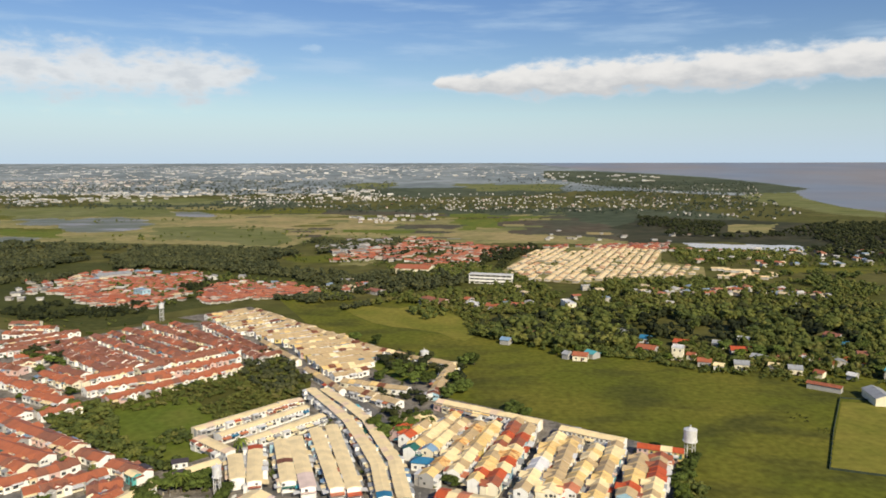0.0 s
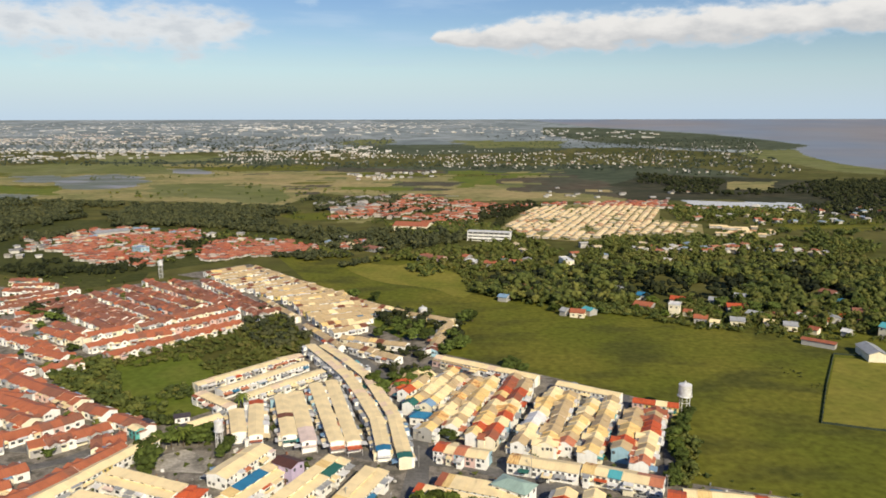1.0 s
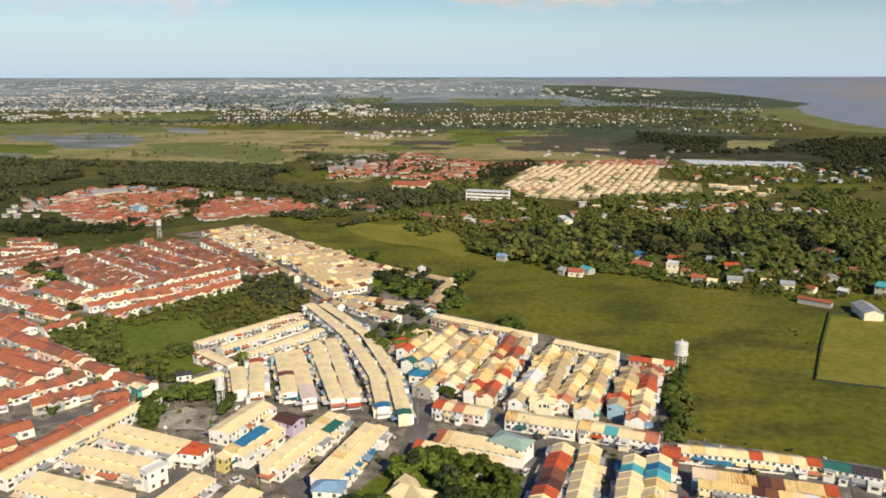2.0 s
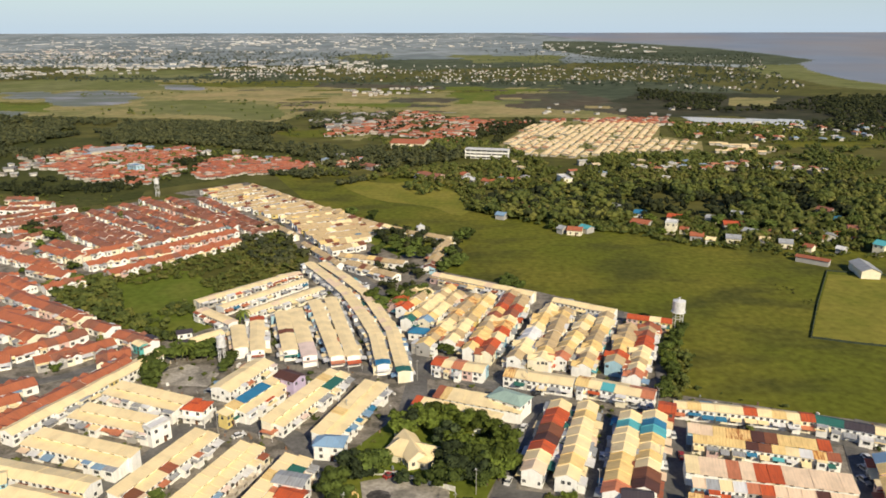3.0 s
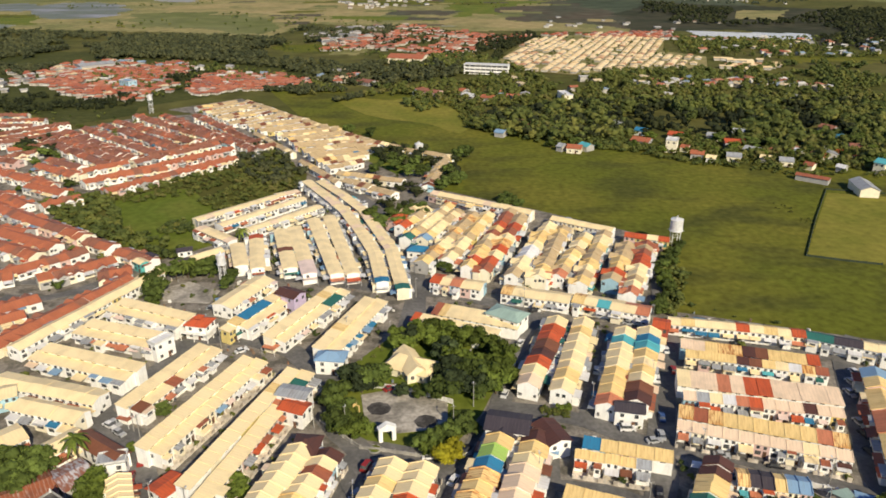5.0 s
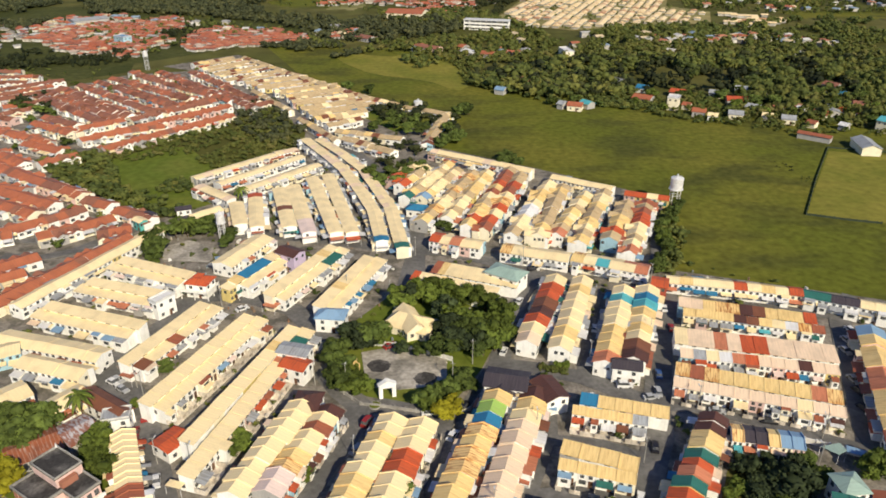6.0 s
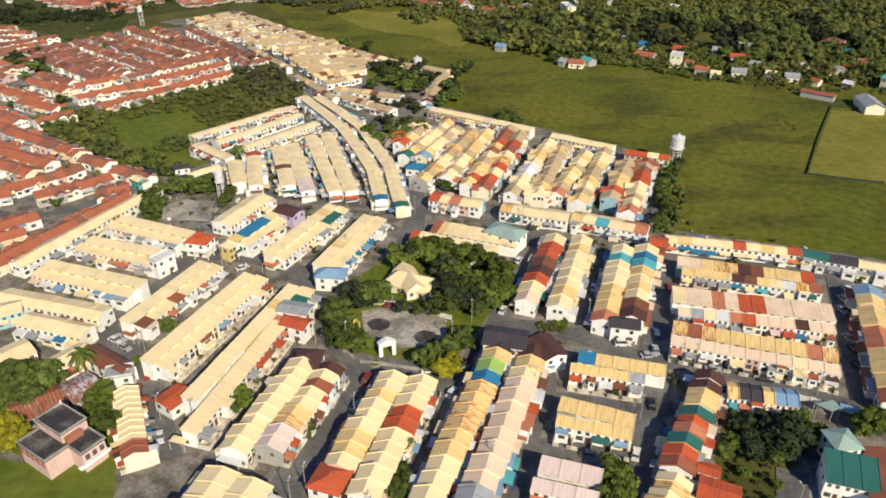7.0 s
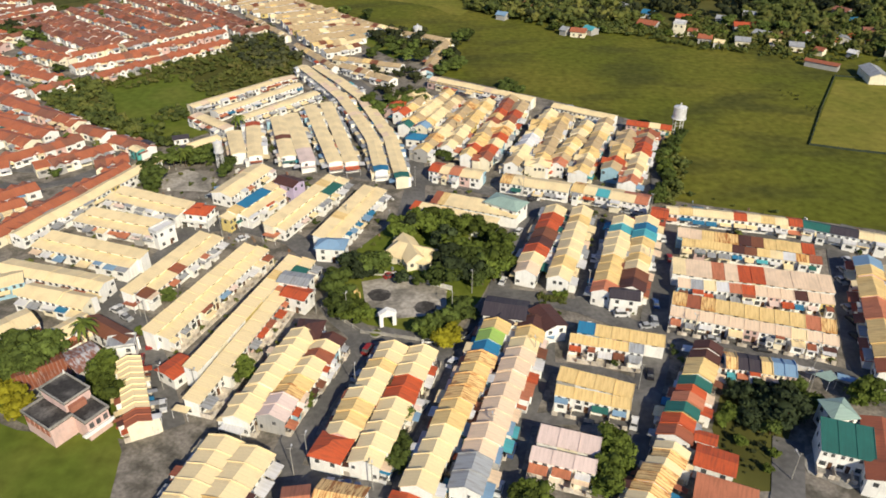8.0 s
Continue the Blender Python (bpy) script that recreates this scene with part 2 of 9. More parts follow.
GRASS_DRY = material("grass_dry", (0.285, 0.245, 0.105), (0.185, 0.185, 0.070), 0.015, 0.95, 0.08, 0.3, spec=0.1)
LAND = material("country_land", (0.080, 0.084, 0.020), (0.118, 0.110, 0.034), 0.006, 0.95, 0.05, 0.35, spec=0.1)
# far land: distance haze is mixed into this pale bluish colour
LAND_HAZED = material("far_land", (0.180, 0.215, 0.225), (0.262, 0.295, 0.305), 0.003, 0.95, 0.012, 0.3, spec=0.1)
STRAW = material("stubble_field", (0.335, 0.270, 0.125), (0.245, 0.215, 0.090), 0.012, 0.95, 0.06, 0.25, spec=0.1)
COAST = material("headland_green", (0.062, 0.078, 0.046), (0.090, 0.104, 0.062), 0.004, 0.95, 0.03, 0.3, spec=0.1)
# ground colour darkened to stand in for a cloud's shadow
LAND_CLOUD_SHADE = material("dark_overgrown_land", (0.042, 0.046, 0.024), (0.070, 0.066, 0.040), 0.008, 0.95, 0.04, 0.35, spec=0.1)
GRASS_PALE = material("grass_pale", (0.218, 0.198, 0.038), (0.160, 0.164, 0.026), 0.03, 0.95, 0.25, 0.25, spec=0.1)
MARSH = material("marsh_grass", (0.138, 0.152, 0.050), (0.172, 0.180, 0.072), 0.006, 0.95, 0.03, 0.25, spec=0.1)
BROWN_LAND = material("ploughed_land", (0.10, 0.082, 0.055), (0.075, 0.078, 0.05), 0.01, 0.95, 0.04, 0.35, spec=0.1)
WATER = material("sea_water", (0.25, 0.24, 0.245), (0.20, 0.24, 0.30), 0.0012, 0.6, 0.004, 0.10, spec=0.25)
POND = material("pond_water", (0.46, 0.46, 0.47), (0.38, 0.38, 0.39), 0.02, 0.06, 0.05, 0.1, spec=0.5)
FLOOD = material("flooded_soil", (0.28, 0.265, 0.26), (0.17, 0.165, 0.11), 0.008, 0.45, 0.05, 0.2, spec=0.3, cover=(0.4, 0.6), streak=(0.125, 0.13, 0.05), streak_amount=0.9, streak_scale=(0.006, 0.022, 0.02), streak_range=(0.44, 0.50))
# dusky: very dark green that also holds the corner plot's shade
LEAF = [material("leaf_" + n, a, b, 0.5, 0.8, 2.0, 0.4, random=0.42, spec=0.15) for n, a, b in (
    ("deep", (0.072, 0.102, 0.023), (0.108, 0.138, 0.029)), ("mid", (0.094, 0.130, 0.022), (0.126, 0.154, 0.027)), ("yellow", (0.23, 0.205, 0.012), (0.15, 0.155, 0.015)), ("dusky", (0.032, 0.046, 0.020), (0.054, 0.070, 0.025)))]
BARK = material("bark", (0.10, 0.075, 0.05), (0.06, 0.045, 0.03), 2.0, 0.9, 8.0, 0.3)
FENCE = material("fence_dark_green", (0.035, 0.05, 0.03), (0.05, 0.065, 0.04), 0.5, 0.9, 3.0, 0.3)
METAL = material("galvanised_metal", (0.74, 0.74, 0.74), (0.60, 0.60, 0.59), 0.6, 0.45, 3.0, 0.12, metal=0.12)

# ---- builders ----
rnd = random.Random(5)


class Geo:
    """Collects boxes, panels and prisms for one mesh."""

    def __init__(self):
        self.v, self.f = [], []

    def add(self, verts, faces):
        k = len(self.v)
        self.v += verts
        self.f += [tuple(i + k for i in f) for f in faces]
        return self

    def prism(self, low, high):
        """A closed solid between two rings of the same number of points."""
        n = len(low)
        return self.add(list(low) + list(high), [tuple(range(n - 1, -1, -1)), tuple(range(n, 2 * n))] + [(i, (i + 1) % n, n + (i + 1) % n, n + i) for i in range(n)])

    def box(self, x0, x1, y0, y1, z0, z1):
        return self.prism([(x0, y0, z0), (x1, y0, z0), (x1, y1, z0), (x0, y1, z0)], [(x0, y0, z1), (x1, y0, z1), (x1, y1, z1), (x0, y1, z1)])

    def panel(self, x0, x1, ya, za, yb, zb, th=0.12):
        """A sloped sheet from the edge (ya, za) to the edge (yb, zb), between x0 and x1."""
        low = [(x0, ya, za - th), (x1, ya, za - th), (x1, yb, zb - th), (x0, yb, zb - th)]
        if ya > yb:
            low.reverse()
        return self.prism(low, [(x, y, z + th) for x, y, z in low])

    def cyl(self, x, y, z0, z1, r0, r1=None, n=10):
        r1 = r0 if r1 is None else r1
        ring = [(math.cos(2 * math.pi * i / n), math.sin(2 * math.pi * i / n)) for i in range(n)]
        return self.prism([(x + r0 * c, y + r0 * s, z0) for c, s in ring], [(x + r1 * c, y + r1 * s, z1) for c, s in ring])

    def mesh(self, name, mat):
        me = bpy.data.meshes.new(name)
        me.from_pydata(self.v, [], self.f)
        me.materials.append(mat)
        return me


def part(name, geo, mat, parent, label=""):
    ob = new(name, geo.mesh(name, mat) if isinstance(geo, Geo) else geo)
    ob.parent = parent
    return tagged(ob, label) if label else ob


def thing(name, geo, mat, m, label, category, group="", kind=""):
    ob = new(name, geo.mesh(name, mat) if geo else None)
    ob.matrix_basis = m
    return tagged(ob, label, category, group, kind)


def dish(r):
    """The land's height: flat round the town, bent up towards the horizon to fit the camera's view."""
    if r < 1500:
        return 0.0
    u = min((r - 1500) / 3400, 0.99)
    return EYE * (1 - r / (1500 + 3400 * u / (1 - u)))


def sheet(name, corners, mat, z, label, category="ground", step=70.0):
    """A flat piece of ground that follows the land; corners in order round it."""
    bm = bmesh.new()
    bm.faces.new([bm.verts.new((x, y, 0)) for x, y in corners])
    bmesh.ops.triangulate(bm, faces=bm.faces)
    for _ in range(7):
        long = [e for e in bm.edges if e.calc_length() > max(step, 0.05 * (e.verts[0].co.length))]
        if not long or max(v.co.length for v in bm.verts) < 1400:
            break
        bmesh.ops.subdivide_edges(bm, edges=long, cuts=1)
        bmesh.ops.triangulate(bm, faces=bm.faces)
    for v in bm.verts:
        v.co.z = dish(v.co.xy.length) + z + v.co.xy.length * 0.0006 * (v.co.xy.length > 900)
    bm.normal_update()
    for f in bm.faces:
        if f.normal.z < 0:
            f.normal_flip()
    me = bpy.data.meshes.new(name)
    bm.to_mesh(me)
    bm.free()
    me.materials.append(mat)
    return tagged(new(name, me), label, category, "", "structure")


ROADS, ROAD_LINES = [], []


def road(points, width, z=0.10, mat=None, name="road", label="grey worn concrete street between the row houses"):
    """A street with kerbs' height along a line of points."""
    ps = [Vector((*p, 0)) for p in points]
    z += 0.012 * len(ROADS)
    ROADS.append(z)
    ROAD_LINES.append((points, width / 2))
    g = Geo()
    lo, hi = [], []
    for i, p in enumerate(ps):
        d = (ps[min(i + 1, len(ps) - 1)] - ps[max(i - 1, 0)]).normalized()
        n = Vector((-d.y, d.x, 0)) * width / 2
        lo.append(p + n), hi.append(p - n)
    k = len(ps)
    g.v = [(p.x, p.y, z + dish(p.length)) for p in lo + hi] + [(p.x, p.y, z - 0.4 + dish(p.length)) for p in lo + hi]
    g.f = [(i, k + i, k + i + 1, i + 1) for i in range(k - 1)] + [(i + 1, 2 * k + i + 1, 2 * k + i, i) for i in range(k - 1)] + [(k + i, 3 * k + i, 3 * k + i + 1, k + i + 1) for i in range(k - 1)]
    return tagged(new(name, g.mesh(name, mat or ASPHALT)), label, "road", "", "structure")


ROOF_WORD = {"c": "cream", "y": "yellow", "p": "pale beige", "q": "pale pink", "o": "rust-streaked", "r": "red", "e": "brick-red", "s": "salmon", "t": "dark teal", "u": "turquoise",
             "b": "blue", "l": "light blue", "k": "dark brown", "n": "brown", "d": "charcoal", "g": "grey", "w": "white", "m": "lime-green", "a": "clay-red", "h": "worn clay-red", "v": "pale green", "x": "weathered beige", "z": "rusted tin", "i": "patched tin"}


def pick(text):
    return text[rnd.randrange(len(text))]


AWN = "rsegnwwccsgtlcwpsqegbrwu"


def openings(a, b, yy, ze, ends):
    """Boxes of the windows and the door on the wall at yy, and of windows in end walls (list of x)."""
    w = b - a
    wins = []
    if ze > 4:
        wins += [(a + w * 0.17, a + w * 0.38, yy - 0.06, yy + 0.06, ze - 1.6, ze - 0.7), (a + w * 0.62, a + w * 0.83, yy - 0.06, yy + 0.06, ze - 1.6, ze - 0.7)]
    wins.append((a + w * 0.13, a + w * 0.5, yy - 0.06, yy + 0.06, 1.0, 2.2))
    for x in ends:
        for k in (0.28, 0.72):
            if rnd.random() < 0.55:
                half, low = rnd.uniform(0.3, 0.6), rnd.choice((1.6, 1.8, 3.4))
                wins.append((x - 0.06, x + 0.06, yy * k - half, yy * k + half, ze - low, ze - low + rnd.uniform(0.8, 1.1)))
    return wins, (a + w * 0.62, a + w * 0.86, yy - 0.07, yy + 0.07, 0.1, 2.15)


def ridge_roof(a, b, dl, dr, hi, lo, th=0.16, rib=0.06):
    """Both slopes of a gabled sheet roof in one piece, with a raised rib at one side."""
    ring = [(-dr, lo - 0.02), (0, hi + 0.02), (dl, lo - 0.02), (dl, lo - 0.02 - th), (0, hi + 0.02 - th), (-dr, lo - 0.02 - th)]
    g = Geo()
    xs = [(a - 0.03, 0.0), (b - 0.20, 0.0), (b - 0.15, rib), (b + 0.03, rib)]
    n, k = 6, len(xs)
    g.v = [(x, p, q + (e if i < 3 else 0)) for x, e in xs for i, (p, q) in enumerate(ring)]
    for i in range(k - 1):
        g.f += [(i * n + q, i * n + (q + 1) % n, (i + 1) * n + (q + 1) % n, (i + 1) * n + q) for q in range(n)]
    z = (k - 1) * n
    g.f += [(0, 5, 4, 1), (1, 4, 3, 2), (z, z + 1, z + 4, z + 5), (z + 1, z + 2, z + 3, z + 4)]
    return g


def block(x, y, heading, length, n, dl, dr, ze=4.5, zr=5.5, left="*cccccp", right="", step=0.0, shared=False, detail=True, walls="wwwwwwwccwwwpwcwwwwwlgyw", rag=0.14, awn=0.75, yards=True, tiles="sheet", skew=0.0, el=None, gables=0.0, ext=0.35, plain=False, jag=0.0, yard_depth=2.9):
    """A row of houses along a line: n units, depth dl to its left and dr to its right, roof falling from zr at the middle to ze at the eaves.
    shared: one house spans both slopes; else two houses stand back to back, the left one higher by step.
    left, right: the roofs' colours, one letter a unit, or after a star a choice of letters."""
    right = right or left
    yard_depth = min(yard_depth, 1.3) if shared else yard_depth
    base = pose(x, y, 0, 0, 0, heading)
    w = length / n
    if not detail:
        word = ROOF_WORD[left.strip("*")[0]]
        terrace = thing("terrace", None, None, base, "terrace of small row houses under %s %s roofs" % (word, tiles), "terrace", "terraces of row houses")
        bodies, panes, lids, slopes = {}, Geo(), {}, {}
        far_off = math.hypot(x, y) > 315
        walls = ("w" if tiles == "tile" else "ww") + "".join(pick(walls) for _ in range(3))
        sheets = "wgc" + "".join(pick(AWN) for _ in range(3))
    for i in range(n):
        x0, x1 = i * w, (i + 1) * w
        lift = rnd.uniform(-rag, rag)
        keep, wc_keep, c_keep = None, pick(walls), None
        held, ds = {}, {}
        for s, d, cols in ((1, dl, left), (-1, dr, right)):
            if d <= 0:
                continue
            d = ds[s] = d + rnd.uniform(-jag, jag)
            c = pick(cols[1:]) if cols[0] == "*" else cols[min(i * len(cols) // n, len(cols) - 1)]
            wc = pick(walls)
            if shared:
                c_keep = c_keep or c
                c, wc = c_keep, wc_keep
            hi, lo = zr + lift + (step if s > 0 else 0), (el if el and s > 0 else ze) + lift
            a, b = (-w / 2, w / 2) if detail else (x0, x1)
            yy = s * (d - 0.5)
            back = s * 0.35 if not (dl > 0 and dr > 0) else 0.0
            ring = [(back, -0.3), (yy, -0.3), (yy, lo - 0.1), (back, hi - 0.16)][::s]
            sheet_ = Geo().panel(a - 0.03, b + 0.03, s * -0.05, hi + 0.02, s * d, lo - 0.02, 0.14)
            if detail and not shared:
                sheet_.panel(b - 0.07, b + 0.06, s * -0.05, hi + 0.15, s * d, lo + 0.1, 0.15)
            wins, door = openings(a, b, yy, lo, [q for e, q in ((0, a), (n - 1, b)) if e == i and d > 3])
            if plain:
                wins = [(a + w * 0.3, a + w * 0.62, yy - 0.06, yy + 0.06, lo - 0.75, lo - 0.2), (a + w * 0.15, a + w * 0.4, -0.06, 0.06, 3.2, 4.3), (a + w * 0.6, a + w * 0.85, -0.06, 0.06, 3.2, 4.3)]
                door = (a + w * 0.6, a + w * 0.82, -0.07, 0.07, 0.1, 2.15)
            if step > 0.4 and s > 0:
                wins.append((a + w * 0.3, a + w * 0.62, -0.1, 0.02, hi - step + 0.12, hi - 0.18))
            awning = None
            if rnd.random() < awn:
                depth, drop = rnd.uniform(1.3, 2.9), rnd.uniform(2.3, 2.9)
                awning = Geo().panel(a + rnd.uniform(0, 0.5), b - rnd.uniform(0, 1.0), yy + s * 0.02, drop + 0.4, yy + s * depth, drop, 0.07)
                aw_col = pick(AWN if detail else sheets)
            extra = None
            if rnd.random() < ext:
                ew, ed, eh = rnd.uniform(0.45, 1.0) * w, rnd.uniform(1.0, 2.4), min(rnd.choice((2.7, 2.9, 3.2, lo - 0.5, lo - 0.3)), lo - 0.3)
                ex = a + rnd.uniform(0, w - ew)
                ya, yb = sorted((yy + s * 0.02, yy + s * ed))
                extra = Geo().box(ex + 0.05, ex + ew - 0.05, ya, yb, 0.0, eh)
                e_wall, e_roof = pick(walls), pick("cccsprnegwkgcwlre" if detail else sheets)
                lid = Geo().panel(ex - 0.05, ex + ew + 0.05, yy, eh + 0.35, yy + s * (ed + 0.3), eh + 0.05, 0.1)
                pane = (ex + ew * 0.25, ex + ew * 0.75, yy + s * ed - 0.05, yy + s * ed + 0.05, eh - 1.6, eh - 0.6)
            if gables and rnd.random() < gables:
                gw, gd, gz = w * 0.42, rnd.uniform(0.5, 1.6), lo + w * 0.17
                xm = (a + b) / 2 + rnd.uniform(-0.2, 0.2) * w
                yo = s * (d + gd)
                ring_g = [(xm - gw * 1.12, lo - 0.2), (xm, gz + 0.08), (xm + gw * 1.12, lo - 0.2), (xm + gw * 1.12, lo - 0.1), (xm, gz + 0.2), (xm - gw * 1.12, lo - 0.1)][::s]
                gable_roof = Geo().prism([(p, s * d * 0.35, q) for p, q in ring_g], [(p, yo, q) for p, q in ring_g])
                ga, gb = sorted((s * d * 0.5, yo - s * 0.35))
                gable_wall = ([(xm - gw, ga, -0.2), (xm + gw, ga, -0.2), (xm + gw, ga, lo - 0.1), (xm, ga, gz), (xm - gw, ga, lo - 0.1)], [(xm - gw, gb, -0.2), (xm + gw, gb, -0.2), (xm + gw, gb, lo - 0.1), (xm, gb, gz), (xm - gw, gb, lo - 0.1)])
                wins.append((xm - 0.5, xm + 0.5, yo - s * 0.35 - 0.06, yo - s * 0.35 + 0.06, lo - 1.5, lo - 0.5))
            else:
                gable_wall = gable_roof = None
            if detail:
                body = Geo().prism([(a, p, q) for p, q in ring], [(b, p, q) for p, q in ring])
                if gable_wall:
                    body.prism(*gable_wall)
                if shared and s > 0:
                    first_half = body
                elif shared:
                    first_half.add(body.v, body.f)
                if keep is None or not shared:
                    keep = thing("row_house", None if shared else body, WALL[wc], base @ pose((x0 + x1) / 2, 0, 0, 0, 0, skew), "two-storey row house with a %s %s roof in a terrace" % (ROOF_WORD[c], tiles), "house", "row houses")
                else:
                    part("wall", first_half, WALL[wc], keep)
                if shared:
                    if s < 0:
                        part("roof", ridge_roof(a, b, ds[1], ds[-1], hi, lo, rib=0.24), ROOF[c], keep)
                else:
                    part("roof", sheet_, ROOF[c], keep)
                for q in wins:
                    part("window", Geo().box(*q), GLASS, keep)
                part("door", Geo().box(*door), DOOR, keep)
                if awning:
                    part("awning", awning, ROOF[aw_col], keep, ROOF_WORD[aw_col] + " sheet awning")
                if extra:
                    annex = part("annex", extra, WALL[e_wall], keep, "plastered front extension")
                    part("annex_roof", lid, ROOF[e_roof], annex)
                    part("window", Geo().box(*pane), GLASS, annex)
                if yards:
                    y0, fy = sorted((yy + s * 0.02, yy + s * yard_depth)), yy + s * (yard_depth - 0.1)
                    yard = Geo().box(a + 0.06, b - 0.06, y0[0], y0[1], -0.2, 0.14)
                    yard.box(a + 0.06, a + 0.6 + rnd.uniform(0, 0.8), fy - 0.06, fy + 0.06, 0.1, 1.4).box(b - 1.2, b - 0.06, fy - 0.06, fy + 0.06, 0.1, 1.4)
                    yard.box(a - 0.05, a + 0.07, min(yy, fy), max(yy, fy), 0.1, 1.5)
                    part("front_yard", yard, FRONT, keep)
            else:
                bodies.setdefault(wc, Geo()).prism([(a, p, q) for p, q in ring], [(b, p, q) for p, q in ring])
                if gable_wall:
                    bodies[wc].prism(*gable_wall)
                if not step and s < 0 and c in held and not el:
                    held[c] = ridge_roof(a, b, ds[1], ds[-1], hi, lo, rib=0.2 if shared else 0.025)
                else:
                    held[c] = held.get(c, Geo()).add(sheet_.v, sheet_.f)
                if gable_roof:
                    slopes.setdefault(c, Geo()).add(gable_roof.v, gable_roof.f)
                if extra:
                    bodies.setdefault(e_wall, Geo()).add(extra.v, extra.f)
                    lids.setdefault(e_roof, Geo()).add(lid.v, lid.f)
                    panes.box(*pane)
                for q in wins:
                    panes.box(*q)
                if awning:
                    lids.setdefault(aw_col, Geo()).add(awning.v, awning.f)
        if not detail:
            for k, g in held.items():
                if far_off:
                    slopes.setdefault(k, Geo()).add(g.v, g.f)
                else:
                    part("roof", g, ROOF[k], terrace)
    if not detail:
        for k, g in bodies.items():
            tagged(part("wall", g, WALL[k], terrace), kind="stuff")
        for k, g in slopes.items():
            tagged(part("roofing", g, ROOF[k], terrace), kind="stuff")
        for k, g in lids.items():
            tagged(part("awning", g, ROOF[k], terrace), kind="stuff")
        tagged(part("window_panes", panes, GLASS, terrace), kind="stuff")


# ---- land ----
def tri_mesh(name, v, f, mat, smooth=False):
    me = bpy.data.meshes.new(name)
    me.vertices.add(len(v))
    me.vertices.foreach_set("co", np.asarray(v, dtype=np.float32).ravel())
    me.loops.add(len(f) * 3)
    me.loops.foreach_set("vertex_index", np.asarray(f, dtype=np.int32).ravel())
    me.polygons.add(len(f))
    me.polygons.foreach_set("loop_start", np.arange(0, len(f) * 3, 3, dtype=np.int32))
    if smooth:
        me.polygons.foreach_set("use_smooth", np.ones(len(f), dtype=bool))
    me.update(calc_edges=True)
    me.materials.append(mat)
    return me


def inside(pts, corners):
    px, py = pts[:, 0], pts[:, 1]
    ok = np.zeros(len(pts), bool)
    n = len(corners)
    for i in range(n):
        (x1, y1), (x2, y2) = corners[i], corners[(i + 1) % n]
        ok ^= ((y1 > py) != (y2 > py)) & (px < (x2 - x1) * (py - y1) / ((y2 - y1) or 1e-9) + x1)
    return ok


def ground():
    """The near land as a disc; it dips under the finer far land ahead."""
    g = Geo()
    rings = [40, 80, 150, 250, 400, 600, 700, 720] + [800 + 100 * i for i in range(41)]
    n = 256
    g.v = [(0, 0, 0)] + [(r * math.sin(2 * math.pi * i / n), r * math.cos(2 * math.pi * i / n), dish(r) - (2.0 if r > 700 else 0.0)) for r in rings for i in range(n)]
    g.f = [(0, 1 + (i + 1) % n, 1 + i) for i in range(n)]
    for k in range(len(rings) - 1):
        a, b = 1 + k * n, 1 + (k + 1) * n
        g.f += [(a + i, a + (i + 1) % n, b + (i + 1) % n, b + i) for i in range(n)]
    me = g.mesh("ground", LAND)
    me.flip_normals()
    tagged(new("ground", me), "green country land reaching to the horizon", "ground", "", "structure")


ZONES = []


def zone(name, corners, mat, label, category="ground", rough=1.0):
    """Far land of one kind; later zones lie over earlier ones."""
    ZONES.append((name, corners, mat, label, category, rough))


def far_land():
    """One continuous far sheet, cut along the uneven borders of its zones."""
    spans = np.concatenate([np.linspace(700, 1500, 76, endpoint=False), np.linspace(1500, 2600, 92, endpoint=False), np.linspace(2600, 4000, 66, endpoint=False), np.linspace(4000, 4862, 30)])
    angles = np.radians(np.linspace(-44, 44, 420))
    rr, aa = np.meshgrid(spans, angles, indexing="ij")
    X, Y = rr * np.sin(aa), rr * np.cos(aa)
    Zh = np.array([dish(r) for r in spans])[:, None] * np.ones_like(aa)
    na = len(angles)
    idx = np.arange(len(spans) * na).reshape(len(spans), na)
    quads = np.stack([idx[:-1, :-1], idx[:-1, 1:], idx[1:, 1:], idx[1:, :-1]], -1).reshape(-1, 4)
    V = np.stack([X.ravel(), Y.ravel(), Zh.ravel()], 1)
    mid = V[quads].mean(1)
    wob = np.array([(noise.noise((x * 0.012, y * 0.012, 0.3)), noise.noise((x * 0.012, y * 0.012, 7.7))) for x, y, _ in mid]) * 26
    wob += np.array([(noise.noise((x * 0.05, y * 0.02, 1.3)), noise.noise((x * 0.05, y * 0.02, 4.7))) for x, y, _ in mid]) * 9
    which = np.full(len(quads), -1)
    for k, z in enumerate(ZONES):
        which[inside(mid[:, :2] + wob * z[5] * (np.hypot(mid[:, 0], mid[:, 1]) / 1400)[:, None], z[1])] = k
    for k in range(-1, len(ZONES)):
        f = quads[which == k]
        if not len(f):
            continue
        used, inv = np.unique(f, return_inverse=True)
        inv = inv.reshape(f.shape)
        name, _, mat, label, category, _ = ZONES[k] if k >= 0 else ("ground", 0, LAND, "green country land further out", "ground", 0)
        me = tri_mesh(name, V[used], np.concatenate([inv[:, [0, 2, 1]], inv[:, [0, 3, 2]]]), mat)
        tagged(new(name, me), label, category, "", "structure")


ground()


# ---- plants ----
def ico(sub):
    bm = bmesh.new()
    bmesh.ops.create_icosphere(bm, subdivisions=sub, radius=1.0)
    v = np.array([q.co[:] for q in bm.verts])
    f = np.array([[q.index for q in p.verts] for p in bm.faces])
    bm.free()
    return v, f


